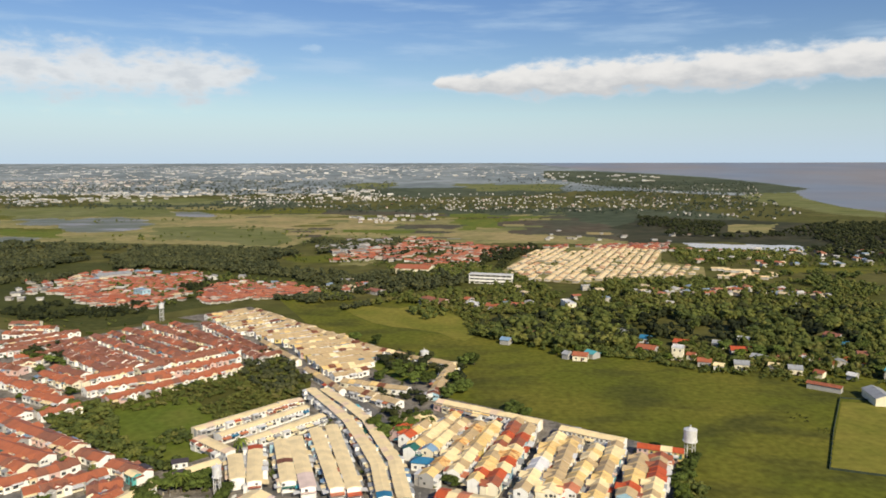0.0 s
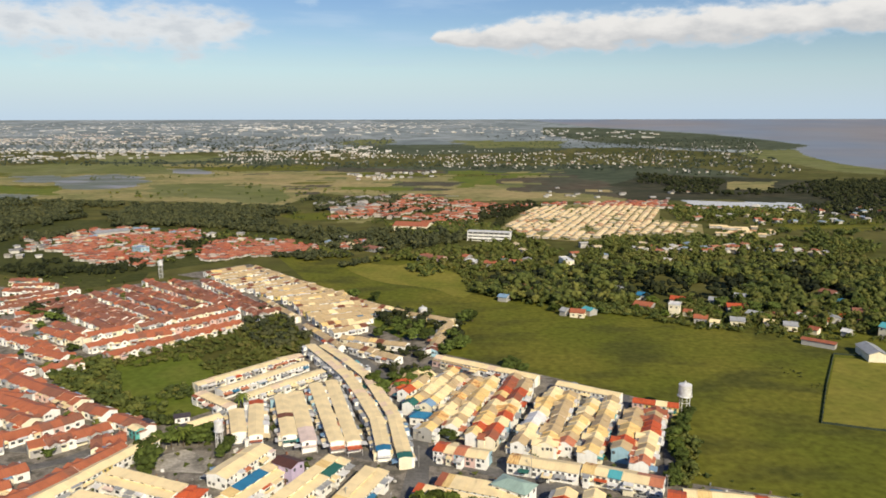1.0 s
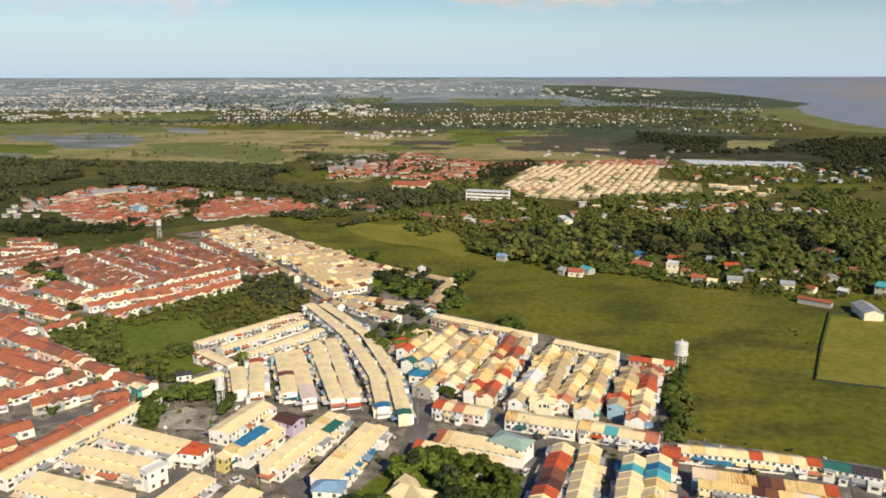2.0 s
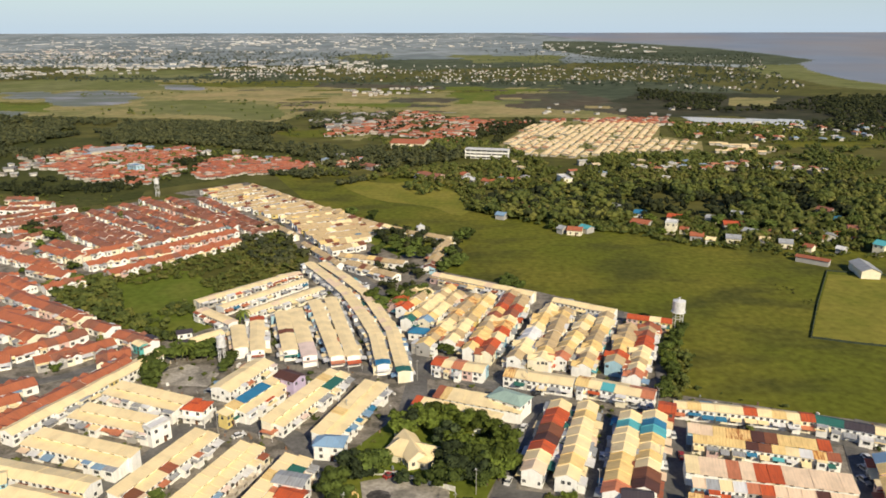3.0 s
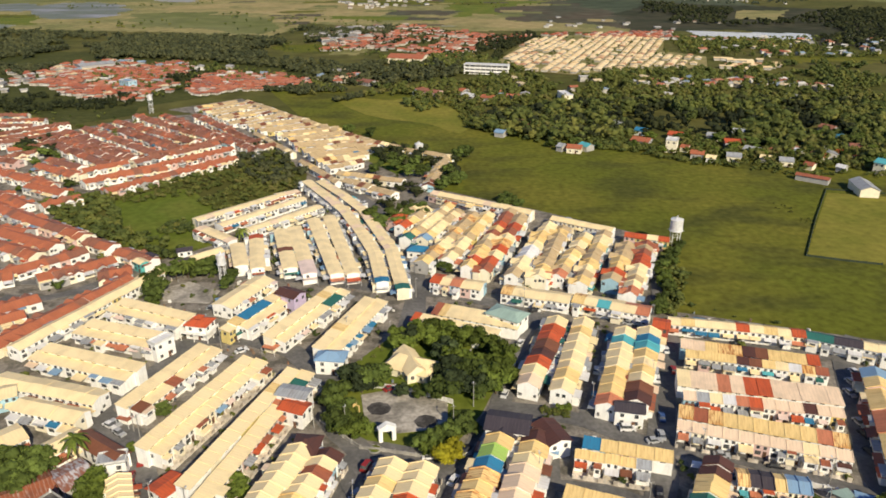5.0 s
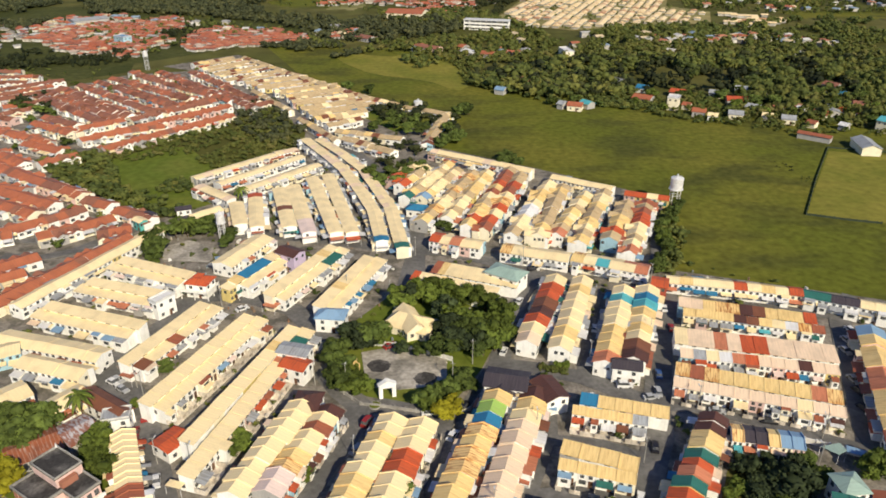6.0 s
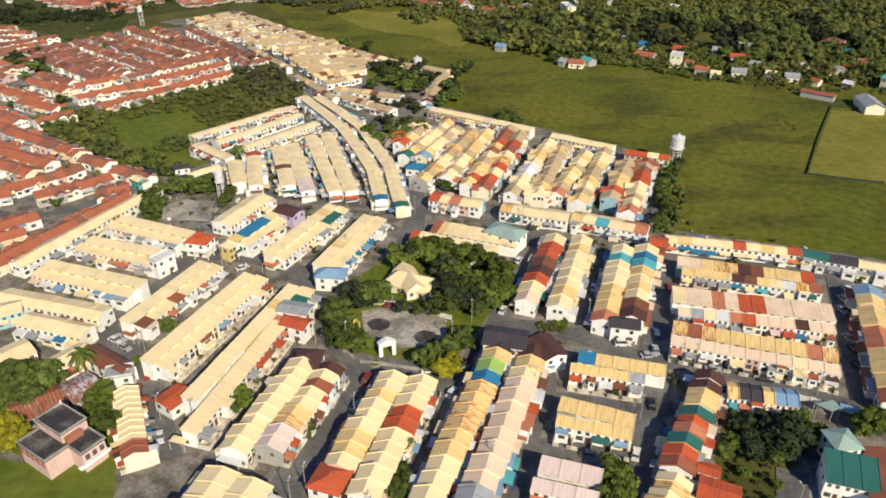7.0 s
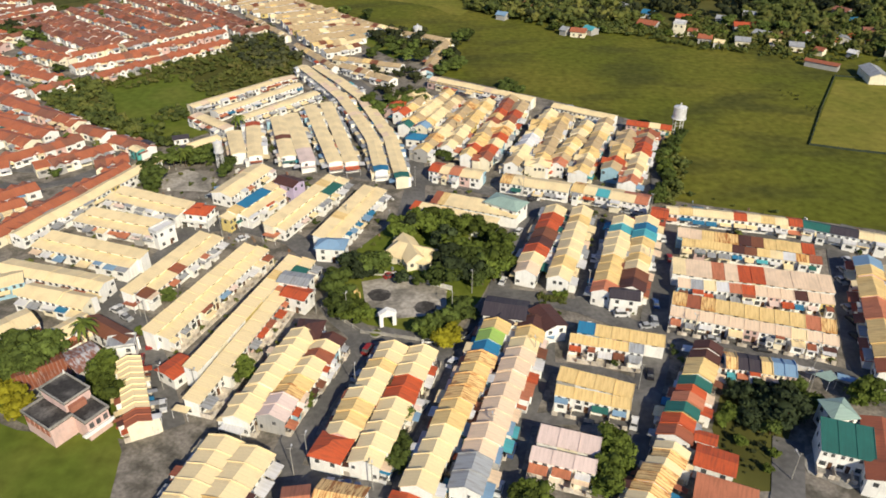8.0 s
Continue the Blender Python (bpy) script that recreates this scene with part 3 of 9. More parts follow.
ICO1, ICO2 = ico(1), ico(2)
nrng = np.random.default_rng(11)


def clump_arrays(lobes, leaves, leaf, sphere, squash=0.75):
    """Vertices and triangles of a crown of unit size: lumpy lobes under loose leaf clumps. It spans z from 0 to 1."""
    vs, fs, k = [], [], 0
    for i in range(lobes):
        if i == 0:
            c, r = np.array([0, 0, 0.52]), 0.30
        else:
            a = i * 2.4 + nrng.uniform(-0.4, 0.4)
            rad = nrng.uniform(0.16, 0.34)
            c, r = np.array([math.cos(a) * rad, math.sin(a) * rad, nrng.uniform(0.28, 0.74)]), nrng.uniform(0.13, 0.22)
        v = sphere[0] * r * 0.84 * (1 + nrng.uniform(-0.28, 0.22, (len(sphere[0]), 1))) * np.array([1, 1, squash]) + c
        vs.append(v)
        fs.append(sphere[1] + k)
        k += len(v)
        for _ in range(leaves):
            d = nrng.normal(size=3)
            d /= np.linalg.norm(d)
            d[2] = abs(d[2]) * 0.9 - 0.15
            p = c + d * r * nrng.uniform(0.85, 1.22) * np.array([1, 1, squash])
            face = d + 0.42 * nrng.normal(size=3)
            u = np.cross(face, nrng.normal(size=3))
            u /= np.linalg.norm(u) + 1e-6
            w = np.cross(face, u)
            w /= np.linalg.norm(w) + 1e-6
            s = leaf * nrng.uniform(0.6, 1.4)
            vs.append(np.array([p - u * s, p + w * s * 0.7, p + u * s, p - w * s * 0.7]))
            fs.append(np.array([[0, 1, 2], [0, 2, 3]]) + k)
            k += 4
    return np.concatenate(vs), np.concatenate(fs)


def trunk_geo():
    g = Geo().cyl(0, 0, -0.02, 0.22, 0.030, 0.022, 8).cyl(0, 0, 0.22, 0.45, 0.022, 0.012, 7)
    for k in range(4):
        a = k * 1.7
        tip = (math.cos(a) * 0.2, math.sin(a) * 0.2, 0.5)
        g.prism([(0.012, 0, 0.2), (-0.006, 0.010, 0.2), (-0.006, -0.010, 0.2)], [(tip[0] + 0.005, tip[1], tip[2]), (tip[0] - 0.003, tip[1] + 0.004, tip[2]), (tip[0] - 0.003, tip[1] - 0.004, tip[2])])
    return g


TREES = {}
LEAF_KIND = {"deep": 0, "mid": 1, "yellow": 2, "dusky": 3}
for kind_, k_ in LEAF_KIND.items():
    TREES[kind_] = [tri_mesh("crown", *clump_arrays(13, 74, 0.048, ICO1), LEAF[k_], True) for _ in range(4)]
TRUNK = trunk_geo().mesh("trunk", BARK)
TREE_WORD = {"deep": "dark green", "mid": "green", "yellow": "yellow-green", "dusky": "blackish green"}


def tree(x, y, h, kind="deep", wide=1.0):
    ob = thing("tree", None, None, pose(x, y, 0, 0, 0, rnd.uniform(0, 360)), "leafy %s broadleaf tree with a rounded uneven crown" % TREE_WORD[kind], "tree", "trees")
    k = rnd.uniform(0.95, 1.3) * wide
    part("trunk", TRUNK, BARK, ob).scale = (h, h, h)
    part("crown", pick(TREES[kind]), None, ob).scale = (h * k, h * k, h)


WOOD_PROTO = [clump_arrays(4, 9, 0.10, ICO1) for _ in range(8)]
WOOD_SMALL = [clump_arrays(3, 5, 0.12, ICO1) for _ in range(8)]
WOOD_TINY = [clump_arrays(2, 3, 0.14, ICO1) for _ in range(8)]


def foliage_material(name, colours, scale, spread):
    """Leaves whose colour runs through the list by each tree's own tone."""
    m = bpy.data.materials.new(name)
    m.use_nodes = True
    nt = m.node_tree
    N, L = nt.nodes.new, nt.links.new
    b = nt.nodes["Principled BSDF"]
    b.inputs["Roughness"].default_value, b.inputs["Specular IOR Level"].default_value = 0.8, 0.15
    at, r, co, n = N("ShaderNodeAttribute"), N("ShaderNodeValToRGB"), N("ShaderNodeTexCoord"), N("ShaderNodeTexNoise")
    at.attribute_name = "tone"
    while len(r.color_ramp.elements) < len(colours):
        r.color_ramp.elements.new(0.5)
    for i, c in enumerate(colours):
        r.color_ramp.elements[i].position, r.color_ramp.elements[i].color = i / (len(colours) - 1), (*c, 1)
    n.inputs["Scale"].default_value, n.inputs["Detail"].default_value = scale, 5
    L(co.outputs["Object"], n.inputs["Vector"])
    hs, mr = N("ShaderNodeHueSaturation"), N("ShaderNodeMapRange")
    mr.inputs["To Min"].default_value, mr.inputs["To Max"].default_value = 1 - spread * 2, 1 + spread * 2
    L(n.outputs["Fac"], mr.inputs["Value"])
    L(mr.outputs[0], hs.inputs["Value"])
    L(at.outputs["Fac"], r.inputs["Fac"])
    L(r.outputs["Color"], hs.inputs["Color"])
    L(hs.outputs[0], b.inputs["Base Color"])
    thin, mx = N("ShaderNodeBsdfTranslucent"), N("ShaderNodeMixShader")
    L(hs.outputs[0], thin.inputs["Color"])
    mx.inputs[0].default_value = 0.35
    L(b.outputs[0], mx.inputs[1])
    L(thin.outputs[0], mx.inputs[2])
    L(mx.outputs[0], nt.nodes["Material Output"].inputs["Surface"])
    return m


WOOD_MAT = foliage_material("woodland_leaves", [(0.078, 0.104, 0.032), (0.112, 0.140, 0.040), (0.146, 0.172, 0.046), (0.180, 0.198, 0.052), (0.225, 0.224, 0.058)], 0.25, 0.22)
# dark trees, and woods with a cloud's shade put into the leaf colour
WOOD_DARK_SHADED = foliage_material("dark_woodland_leaves", [(0.028, 0.036, 0.018), (0.042, 0.052, 0.023), (0.058, 0.068, 0.028), (0.078, 0.086, 0.032)], 0.25, 0.22)
WOOD_LIGHT = foliage_material("light_scrub_leaves", [(0.095, 0.118, 0.032), (0.130, 0.152, 0.040), (0.165, 0.175, 0.046), (0.210, 0.195, 0.064)], 0.25, 0.22)
# greens greyed so the leaves themselves carry distance haze
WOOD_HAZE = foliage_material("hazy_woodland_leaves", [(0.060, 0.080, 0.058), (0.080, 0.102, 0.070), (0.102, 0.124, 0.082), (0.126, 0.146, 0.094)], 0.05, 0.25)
# olive, with some distance haze lightened into the colour
WOOD_OLIVE = foliage_material("olive_woodland_leaves", [(0.056, 0.068, 0.036), (0.082, 0.094, 0.046), (0.108, 0.118, 0.054), (0.140, 0.144, 0.062)], 0.25, 0.22)
# farthest woods: haze painted in as a pale blue-grey green
WOOD_FAR_HAZED = foliage_material("far_woodland_leaves", [(0.105, 0.130, 0.118), (0.130, 0.152, 0.134), (0.152, 0.172, 0.146), (0.172, 0.186, 0.152)], 0.01, 0.3)


def fill(corners, count):
    c = np.array(corners, float)
    lo, hi = c.min(0), c.max(0)
    pts = np.empty((0, 2))
    while len(pts) < count:
        q = nrng.uniform(lo, hi, (count * 2, 2))
        pts = np.concatenate([pts, q[inside(q, corners)]])
    return pts[:count]


OFF_LIMITS = [[(-22.2, 174.8), (-12.5, 177.7), (2.5, 171.8), (2.4, 162.2), (-3.1, 158.4), (-10.7, 157.2), (-19.3, 158.5)]]


def clear_of_streets(pts):
    """Leaves out points that lie on a street or on the park's court."""
    ok = np.ones(len(pts), bool)
    for line, half in ROAD_LINES:
        for (xa, ya), (xb, yb) in zip(line, line[1:]):
            d = np.array([xb - xa, yb - ya])
            k = np.clip(((pts - (xa, ya)) @ d) / (d @ d), 0, 1)
            ok &= np.hypot(*(pts - (xa, ya) - k[:, None] * d).T) > half + 0.4
    for area in OFF_LIMITS:
        ok &= ~inside(pts, area)
    return pts[ok]


def wood(corners, count, h0, h1, tone="mid", label="dense green tropical woodland", name="woodland", gaps=0.0):
    """Woodland over an area, one mesh of many trees; gaps: how much of it stays open between the groups."""
    vs, fs, ts, k = [], [], [], 0
    middle = "tropical" in label and 380 < min(y for _, y in corners) < 900
    pts = fill(corners, int(count * (1.6 if middle else 1.25)) if min(y for _, y in corners) < 900 else count)
    if "yards" in label:
        pts = clear_of_streets(pts)
    for x, y in pts:
        drift = noise.noise((x * 0.013, y * 0.009, 2.2)) + 0.5 * noise.noise((x * 0.04, y * 0.03, 5.1))
        if drift < gaps - 0.75 and gaps:
            continue
        v, f = (WOOD_PROTO if math.hypot(x, y) < 500 else WOOD_SMALL if math.hypot(x, y) < 1000 else WOOD_TINY)[nrng.integers(8)]
        # far trees shrink with the bent land to suit the camera's view
        h = (h0 + (h1 - h0) * nrng.beta(1.6, 2.4) * 1.25) * (0.82 if middle else 1.0) * (1 - dish(math.hypot(x, y)) / EYE)
        a = nrng.uniform(0, 6.28)
        c, s = math.cos(a), math.sin(a)
        wide = h * nrng.uniform(0.75, 1.45)
        p = np.stack([(v[:, 0] * c - v[:, 1] * s) * wide + x, (v[:, 0] * s + v[:, 1] * c) * wide + y, (v[:, 2] - 0.14) * h * 1.1 + dish(math.hypot(x, y))], 1)
        vs.append(p)
        fs.append(f + k)
        ts.append(np.full(len(v), min(max(0.42 + 0.35 * drift + nrng.normal(0, 0.28), 0), 1), dtype=np.float32))
        k += len(v)
    me = tri_mesh(name, np.concatenate(vs), np.concatenate(fs), {"mid": WOOD_MAT, "dark": WOOD_DARK_SHADED, "light": WOOD_LIGHT, "far": WOOD_FAR_HAZED, "olive": WOOD_OLIVE, "haze": WOOD_HAZE}[tone], True)
    me.attributes.new("tone", "FLOAT", "POINT").data.foreach_set("value", np.concatenate(ts))
    tagged(new(name, me), label, "woodland", "", "stuff")


# ---- distant buildings ----
ROOFS_FAR = {
    "cream": island_material("far_roofs_cream", [(0.80, 0.63, 0.37), (0.76, 0.59, 0.34), (0.82, 0.66, 0.42), (0.70, 0.51, 0.28), (0.80, 0.64, 0.38), (0.78, 0.61, 0.36), (0.74, 0.58, 0.36), (0.81, 0.64, 0.39), (0.50, 0.28, 0.16)], spread=0.12),
    "red": island_material("far_roofs_red", [(0.38, 0.115, 0.062), (0.43, 0.14, 0.075), (0.33, 0.12, 0.08), (0.40, 0.16, 0.095), (0.44, 0.18, 0.11), (0.29, 0.12, 0.085), (0.36, 0.12, 0.07), (0.50, 0.40, 0.33)]),
    "mixed": island_material("far_roofs_mixed", [(0.34, 0.34, 0.33), (0.24, 0.24, 0.24), (0.28, 0.18, 0.13), (0.42, 0.41, 0.39), (0.22, 0.22, 0.22), (0.30, 0.27, 0.23)]),
    "village": island_material("village_roofs", [(0.58, 0.56, 0.52), (0.40, 0.14, 0.08), (0.34, 0.33, 0.32), (0.62, 0.50, 0.32), (0.42, 0.18, 0.11), (0.48, 0.47, 0.45), (0.25, 0.33, 0.42)]),
    "white": island_material("far_roofs_white", [(0.72, 0.72, 0.71), (0.62, 0.63, 0.64), (0.78, 0.77, 0.75)]),
    "terra": island_material("far_roofs_pinkish", [(0.44, 0.33, 0.28), (0.52, 0.44, 0.39), (0.38, 0.28, 0.24), (0.60, 0.55, 0.50), (0.42, 0.36, 0.33)]),
    # the next two sets put distance haze into the roof colours
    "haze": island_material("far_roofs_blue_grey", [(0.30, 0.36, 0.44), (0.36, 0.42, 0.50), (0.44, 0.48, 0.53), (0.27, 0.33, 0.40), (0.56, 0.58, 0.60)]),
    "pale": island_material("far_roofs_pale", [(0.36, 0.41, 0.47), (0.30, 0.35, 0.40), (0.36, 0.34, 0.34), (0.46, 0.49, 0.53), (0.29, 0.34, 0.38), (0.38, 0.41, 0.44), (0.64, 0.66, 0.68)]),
}
WALLS_FAR = island_material("far_walls", [(0.56, 0.54, 0.50), (0.42, 0.40, 0.37), (0.62, 0.60, 0.56), (0.34, 0.32, 0.29), (0.50, 0.46, 0.40)])


def town(corners, count, tone, heading, size=(5, 9), height=(2.4, 4.2), spacing=0.0, label="distant rows of small houses", jitter=0.0, drop=0.12, wide=1.0):
    """Far houses with gabled roofs, as one mesh; spacing sets them in rows along the heading."""
    c = np.array(corners, float)
    ca, sa = math.cos(radians(heading)), math.sin(radians(heading))
    if spacing:
        mid = c.mean(0)
        rot = (c - mid) @ np.array([[ca, -sa], [sa, ca]])
        lo, hi = rot.min(0), rot.max(0)
        gx, gy = np.meshgrid(np.arange(lo[0], hi[0], size[1] * 1.02), np.arange(lo[1], hi[1], spacing))
        q = np.stack([gx.ravel(), gy.ravel()], 1) + nrng.normal(0, 0.4 + jitter, (gx.size, 2))
        q = q @ np.array([[ca, sa], [-sa, ca]]) + mid
        deep = inside(q, corners)
        for du, dv in ((11, 0), (-11, 0), (0, 16), (0, -16)):
            deep &= inside(q + (du, dv), corners) | (nrng.random(len(q)) < 0.62)
        pts = q[deep]
    else:
        pts = fill(corners, count)
        if count > 60:
            pts = np.array([q for q in pts if noise.noise((q[0] * 0.0045, q[1] * 0.011, 9.0)) + 0.5 * noise.noise((q[0] * 0.016, q[1] * 0.03, 3.0)) > -0.08])
    g, body = Geo(), Geo()
    for x, y in pts:
        z = dish(math.hypot(x, y))
        w, d, h = nrng.uniform(min(size), max(size)) / 2, nrng.uniform(min(size), max(size)) / 2, nrng.uniform(*height)
        # sizes shrink with the bent land so they fit the camera's view
        shrink = 1 - z / EYE
        if wide > 1:
            w, d = w * nrng.uniform(1, wide), d * 0.6
        w, d, h = w * shrink, d * shrink, h * shrink
        if spacing:
            if nrng.random() < drop or noise.noise((x * 0.024, y * 0.016, 4.0)) + 0.4 * noise.noise((x * 0.09, y * 0.06, 1.0)) > 0.30:
                continue
            w, d = size[1] * 0.5, size[0] * 0.5 * nrng.uniform(0.85, 1.1)
        a = radians(heading) + (0 if spacing or wide > 1 else nrng.choice([0, 1.571]) + nrng.normal(0, 0.25))
        c1, s1 = math.cos(a), math.sin(a)

        def at(u, v, zz):
            return (x + u * c1 - v * s1, y + u * s1 + v * c1, z + zz)

        body.prism([at(-w, -d, -1), at(w, -d, -1), at(w, d, -1), at(-w, d, -1)], [at(-w, -d, h), at(w, -d, h), at(w, d, h), at(-w, d, h)])
        r = h + d * 0.34
        e = 0.7 * shrink
        g.add([at(-w - e, -d - e, h), at(w + e, -d - e, h), at(w + e, d + e, h), at(-w - e, d + e, h), at(-w - e, 0, r), at(w + e, 0, r)],
              [(0, 1, 5, 4), (2, 3, 4, 5), (0, 4, 3), (1, 2, 5), (3, 2, 1, 0)])
    ob = thing("distant_houses", None, None, pose(0, 0, 0), label, "houses", "", "stuff")
    tagged(part("roofs", g, ROOFS_FAR[tone], ob), kind="stuff")
    tagged(part("walls", body, WALLS_FAR, ob), kind="stuff")


# ---- single houses and other things ----
def house(x, y, heading, length, dl, dr, ze=3.4, rise=1.6, col="c", wall="", hip=0.0, label="", flat=False, fronts=True):
    """A free-standing house along a line: ridge on the line, depth dl and dr; hip: how far the ridge stops short of the ends."""
    m = pose(x, y, 0, 0, 0, heading)
    wall = wall or ("w" if math.hypot(x, y) < 330 else pick("cgpgcw"))
    label = label or "detached two-storey house with a %s roof and pale walls" % ROOF_WORD[col]
    zr = ze + rise
    L_, e = length, 0.45
    body = Geo()
    if hip > 0.2 or flat:
        body.box(0, L_, -dr + e, dl - e, -0.3, ze)
    else:
        ring = [(-dr + e, -0.3), (-dr + e, ze), (0, zr - 0.15), (dl - e, ze), (dl - e, -0.3)]
        body.prism([(0, p, q) for p, q in ring], [(L_, p, q) for p, q in ring])
    ob = thing("house", body, WALL[wall], m, label, "house", "detached houses")
    if flat:
        part("roof", Geo().box(-0.2, L_ + 0.2, -dr + e - 0.2, dl - e + 0.2, ze, ze + 0.35), ROOF[col], ob)
        for q in ((-0.2, 0, -dr + e - 0.2, dl - e + 0.2), (L_, L_ + 0.2, -dr + e - 0.2, dl - e + 0.2), (-0.2, L_ + 0.2, -dr + e - 0.2, -dr + e), (-0.2, L_ + 0.2, dl - e, dl - e + 0.2)):
            part("parapet", Geo().box(*q, ze + 0.35, ze + 0.8), TRIM, ob)
    else:
        for s, d in ((1, dl), (-1, dr)):
            a = [(-e, s * d, ze - 0.1), (L_ + e, s * d, ze - 0.1), (L_ - hip + (e if not hip else 0), 0, zr), (hip - (e if not hip else 0), 0, zr)][::s]
            part("roof", Geo().prism(a, [(p, q, r + 0.14) for p, q, r in a]), ROOF[col], ob)
        if hip:
            for s, x0, x1 in ((1, -e, hip), (-1, L_ + e, L_ - hip)):
                a = [(x0, dl, ze - 0.1), (x0, -dr, ze - 0.1), (x1, 0, zr)][::s]
                part("roof", Geo().prism(a, [(p, q, r + 0.14) for p, q, r in a]), ROOF[col], ob)
    if fronts:
        k = max(2, int(L_ / 3.2))
        for s, d in ((1, dl - e), (-1, dr - e))[math.hypot(x, y) > 300:]:
            for i in range(k):
                xc = L_ * (i + 0.5) / k
                for z0 in ([1.0] if ze < 4 else [1.0, ze - 1.8]):
                    part("window", Geo().box(xc - 0.5, xc + 0.5, s * d - 0.06, s * d + 0.06, z0, z0 + 1.1), GLASS, ob)
        for xe in (0, L_):
            for yk in (-dr * 0.45, dl * 0.45):
                part("window", Geo().box(xe - 0.06, xe + 0.06, yk - 0.5, yk + 0.5, max(1.0, ze - 1.8), max(2.1, ze - 0.7)), GLASS, ob)
        part("door", Geo().box(L_ * 0.5 + 0.7, L_ * 0.5 + 1.6, -dr + e - 0.08, -dr + e + 0.08, 0, 2.1), DOOR, ob)
    return ob


def school(x, y, heading, length):
    """A three-storey school: white floor bands, dark window bands set back, flat roof, a lower wing in front."""
    ob = thing("school_building", Geo().box(0, length, -4.2, 4.6, -0.3, 9.2), WALL["w"], pose(x, y, 0, 0, 0, heading), "long white three-storey school building with a flat roof", "school")
    part("roof", Geo().box(-0.6, length + 0.6, -6.0, 5.2, 9.2, 9.6), ROOF["w"], ob)
    for z in (2.3, 5.5):
        part("floor_band", Geo().box(-0.3, length + 0.3, -5.9, -4.2, z, z + 1.5), WALL["w"], ob)
        part("window_band", Geo().box(0.5, length - 0.5, -4.32, -4.2, z + 1.6, z + 3.0), GLASS, ob)
    part("window_band", Geo().box(0.5, length - 0.5, -4.32, -4.2, 0.7, 2.2), GLASS, ob)
    for i in range(9):
        xc = length * i / 8
        part("column", Geo().box(xc - 0.25, xc + 0.25, -5.9, -5.4, -0.3, 9.2), WALL["w"], ob)


def canopy(corners, z, col, label):
    """A sheet roof on four posts."""
    a = [(px, py, z) for px, py in corners]
    if sum(p[0] * q[1] - q[0] * p[1] for p, q in zip(corners, corners[1:] + corners[:1])) < 0:
        a.reverse()
    ob = thing("canopy", Geo().prism(a, [(px, py, z + 0.1) for px, py, _ in a]), ROOF[col], pose(0, 0, 0), label, "canopy")
    for px, py, _ in a:
        part("post", Geo().cyl(px, py, -0.2, z, 0.06, 0.06, 6), METAL, ob)


def water_tower(x, y, h, r, tank):
    """A steel tank on braced legs."""
    ob = thing("water_tower", None, None, pose(x, y, 0), "tall pale metal water tank on four braced legs", "water tower", "water towers")
    zt = h - tank
    part("tank", Geo().cyl(0, 0, zt, h, r, r, 24), METAL, ob)
    part("tank_roof", Geo().cyl(0, 0, h, h + r * 0.35, r * 1.03, 0.25, 24).cyl(0, 0, h + r * 0.3, h + r * 0.35 + 0.7, 0.3, 0.3, 10), METAL, ob)
    part("platform", Geo().cyl(0, 0, zt - 0.3, zt - 0.02, r * 1.15, r * 1.15, 20), METAL, ob)
    for i in range(4):
        a = math.pi / 4 + i * math.pi / 2
        b = a + math.pi / 2
        p, q = (math.cos(a) * r * 0.85, math.sin(a) * r * 0.85), (math.cos(b) * r * 0.85, math.sin(b) * r * 0.85)
        part("leg", Geo().box(p[0] - 0.12, p[0] + 0.12, p[1] - 0.12, p[1] + 0.12, -0.2, zt - 0.3), METAL, ob)
        for z in (zt * 0.33, zt * 0.66):
            part("brace", Geo().prism([(p[0], p[1], z - 0.09), (q[0], q[1], z - 0.09), (q[0] * 0.95, q[1] * 0.95, z - 0.09), (p[0] * 0.95, p[1] * 0.95, z - 0.09)],
                                      [(p[0], p[1], z + 0.09), (q[0], q[1], z + 0.09), (q[0] * 0.95, q[1] * 0.95, z + 0.09), (p[0] * 0.95, p[1] * 0.95, z + 0.09)]), METAL, ob)


CAR_PAINT = {n: material("car_paint_" + n, c, tuple(v * 0.85 for v in c), 1.0, 0.3, 6.0, 0.05, spec=0.6) for n, c in (
    ("white", (0.75, 0.75, 0.74)), ("silver", (0.42, 0.43, 0.44)), ("black", (0.02, 0.02, 0.025)), ("red", (0.30, 0.03, 0.025)), ("blue", (0.05, 0.10, 0.25)))}
TYRE = material("tyre_rubber", (0.02, 0.02, 0.02), (0.03, 0.03, 0.03), 2.0, 0.9, 6.0, 0.1)


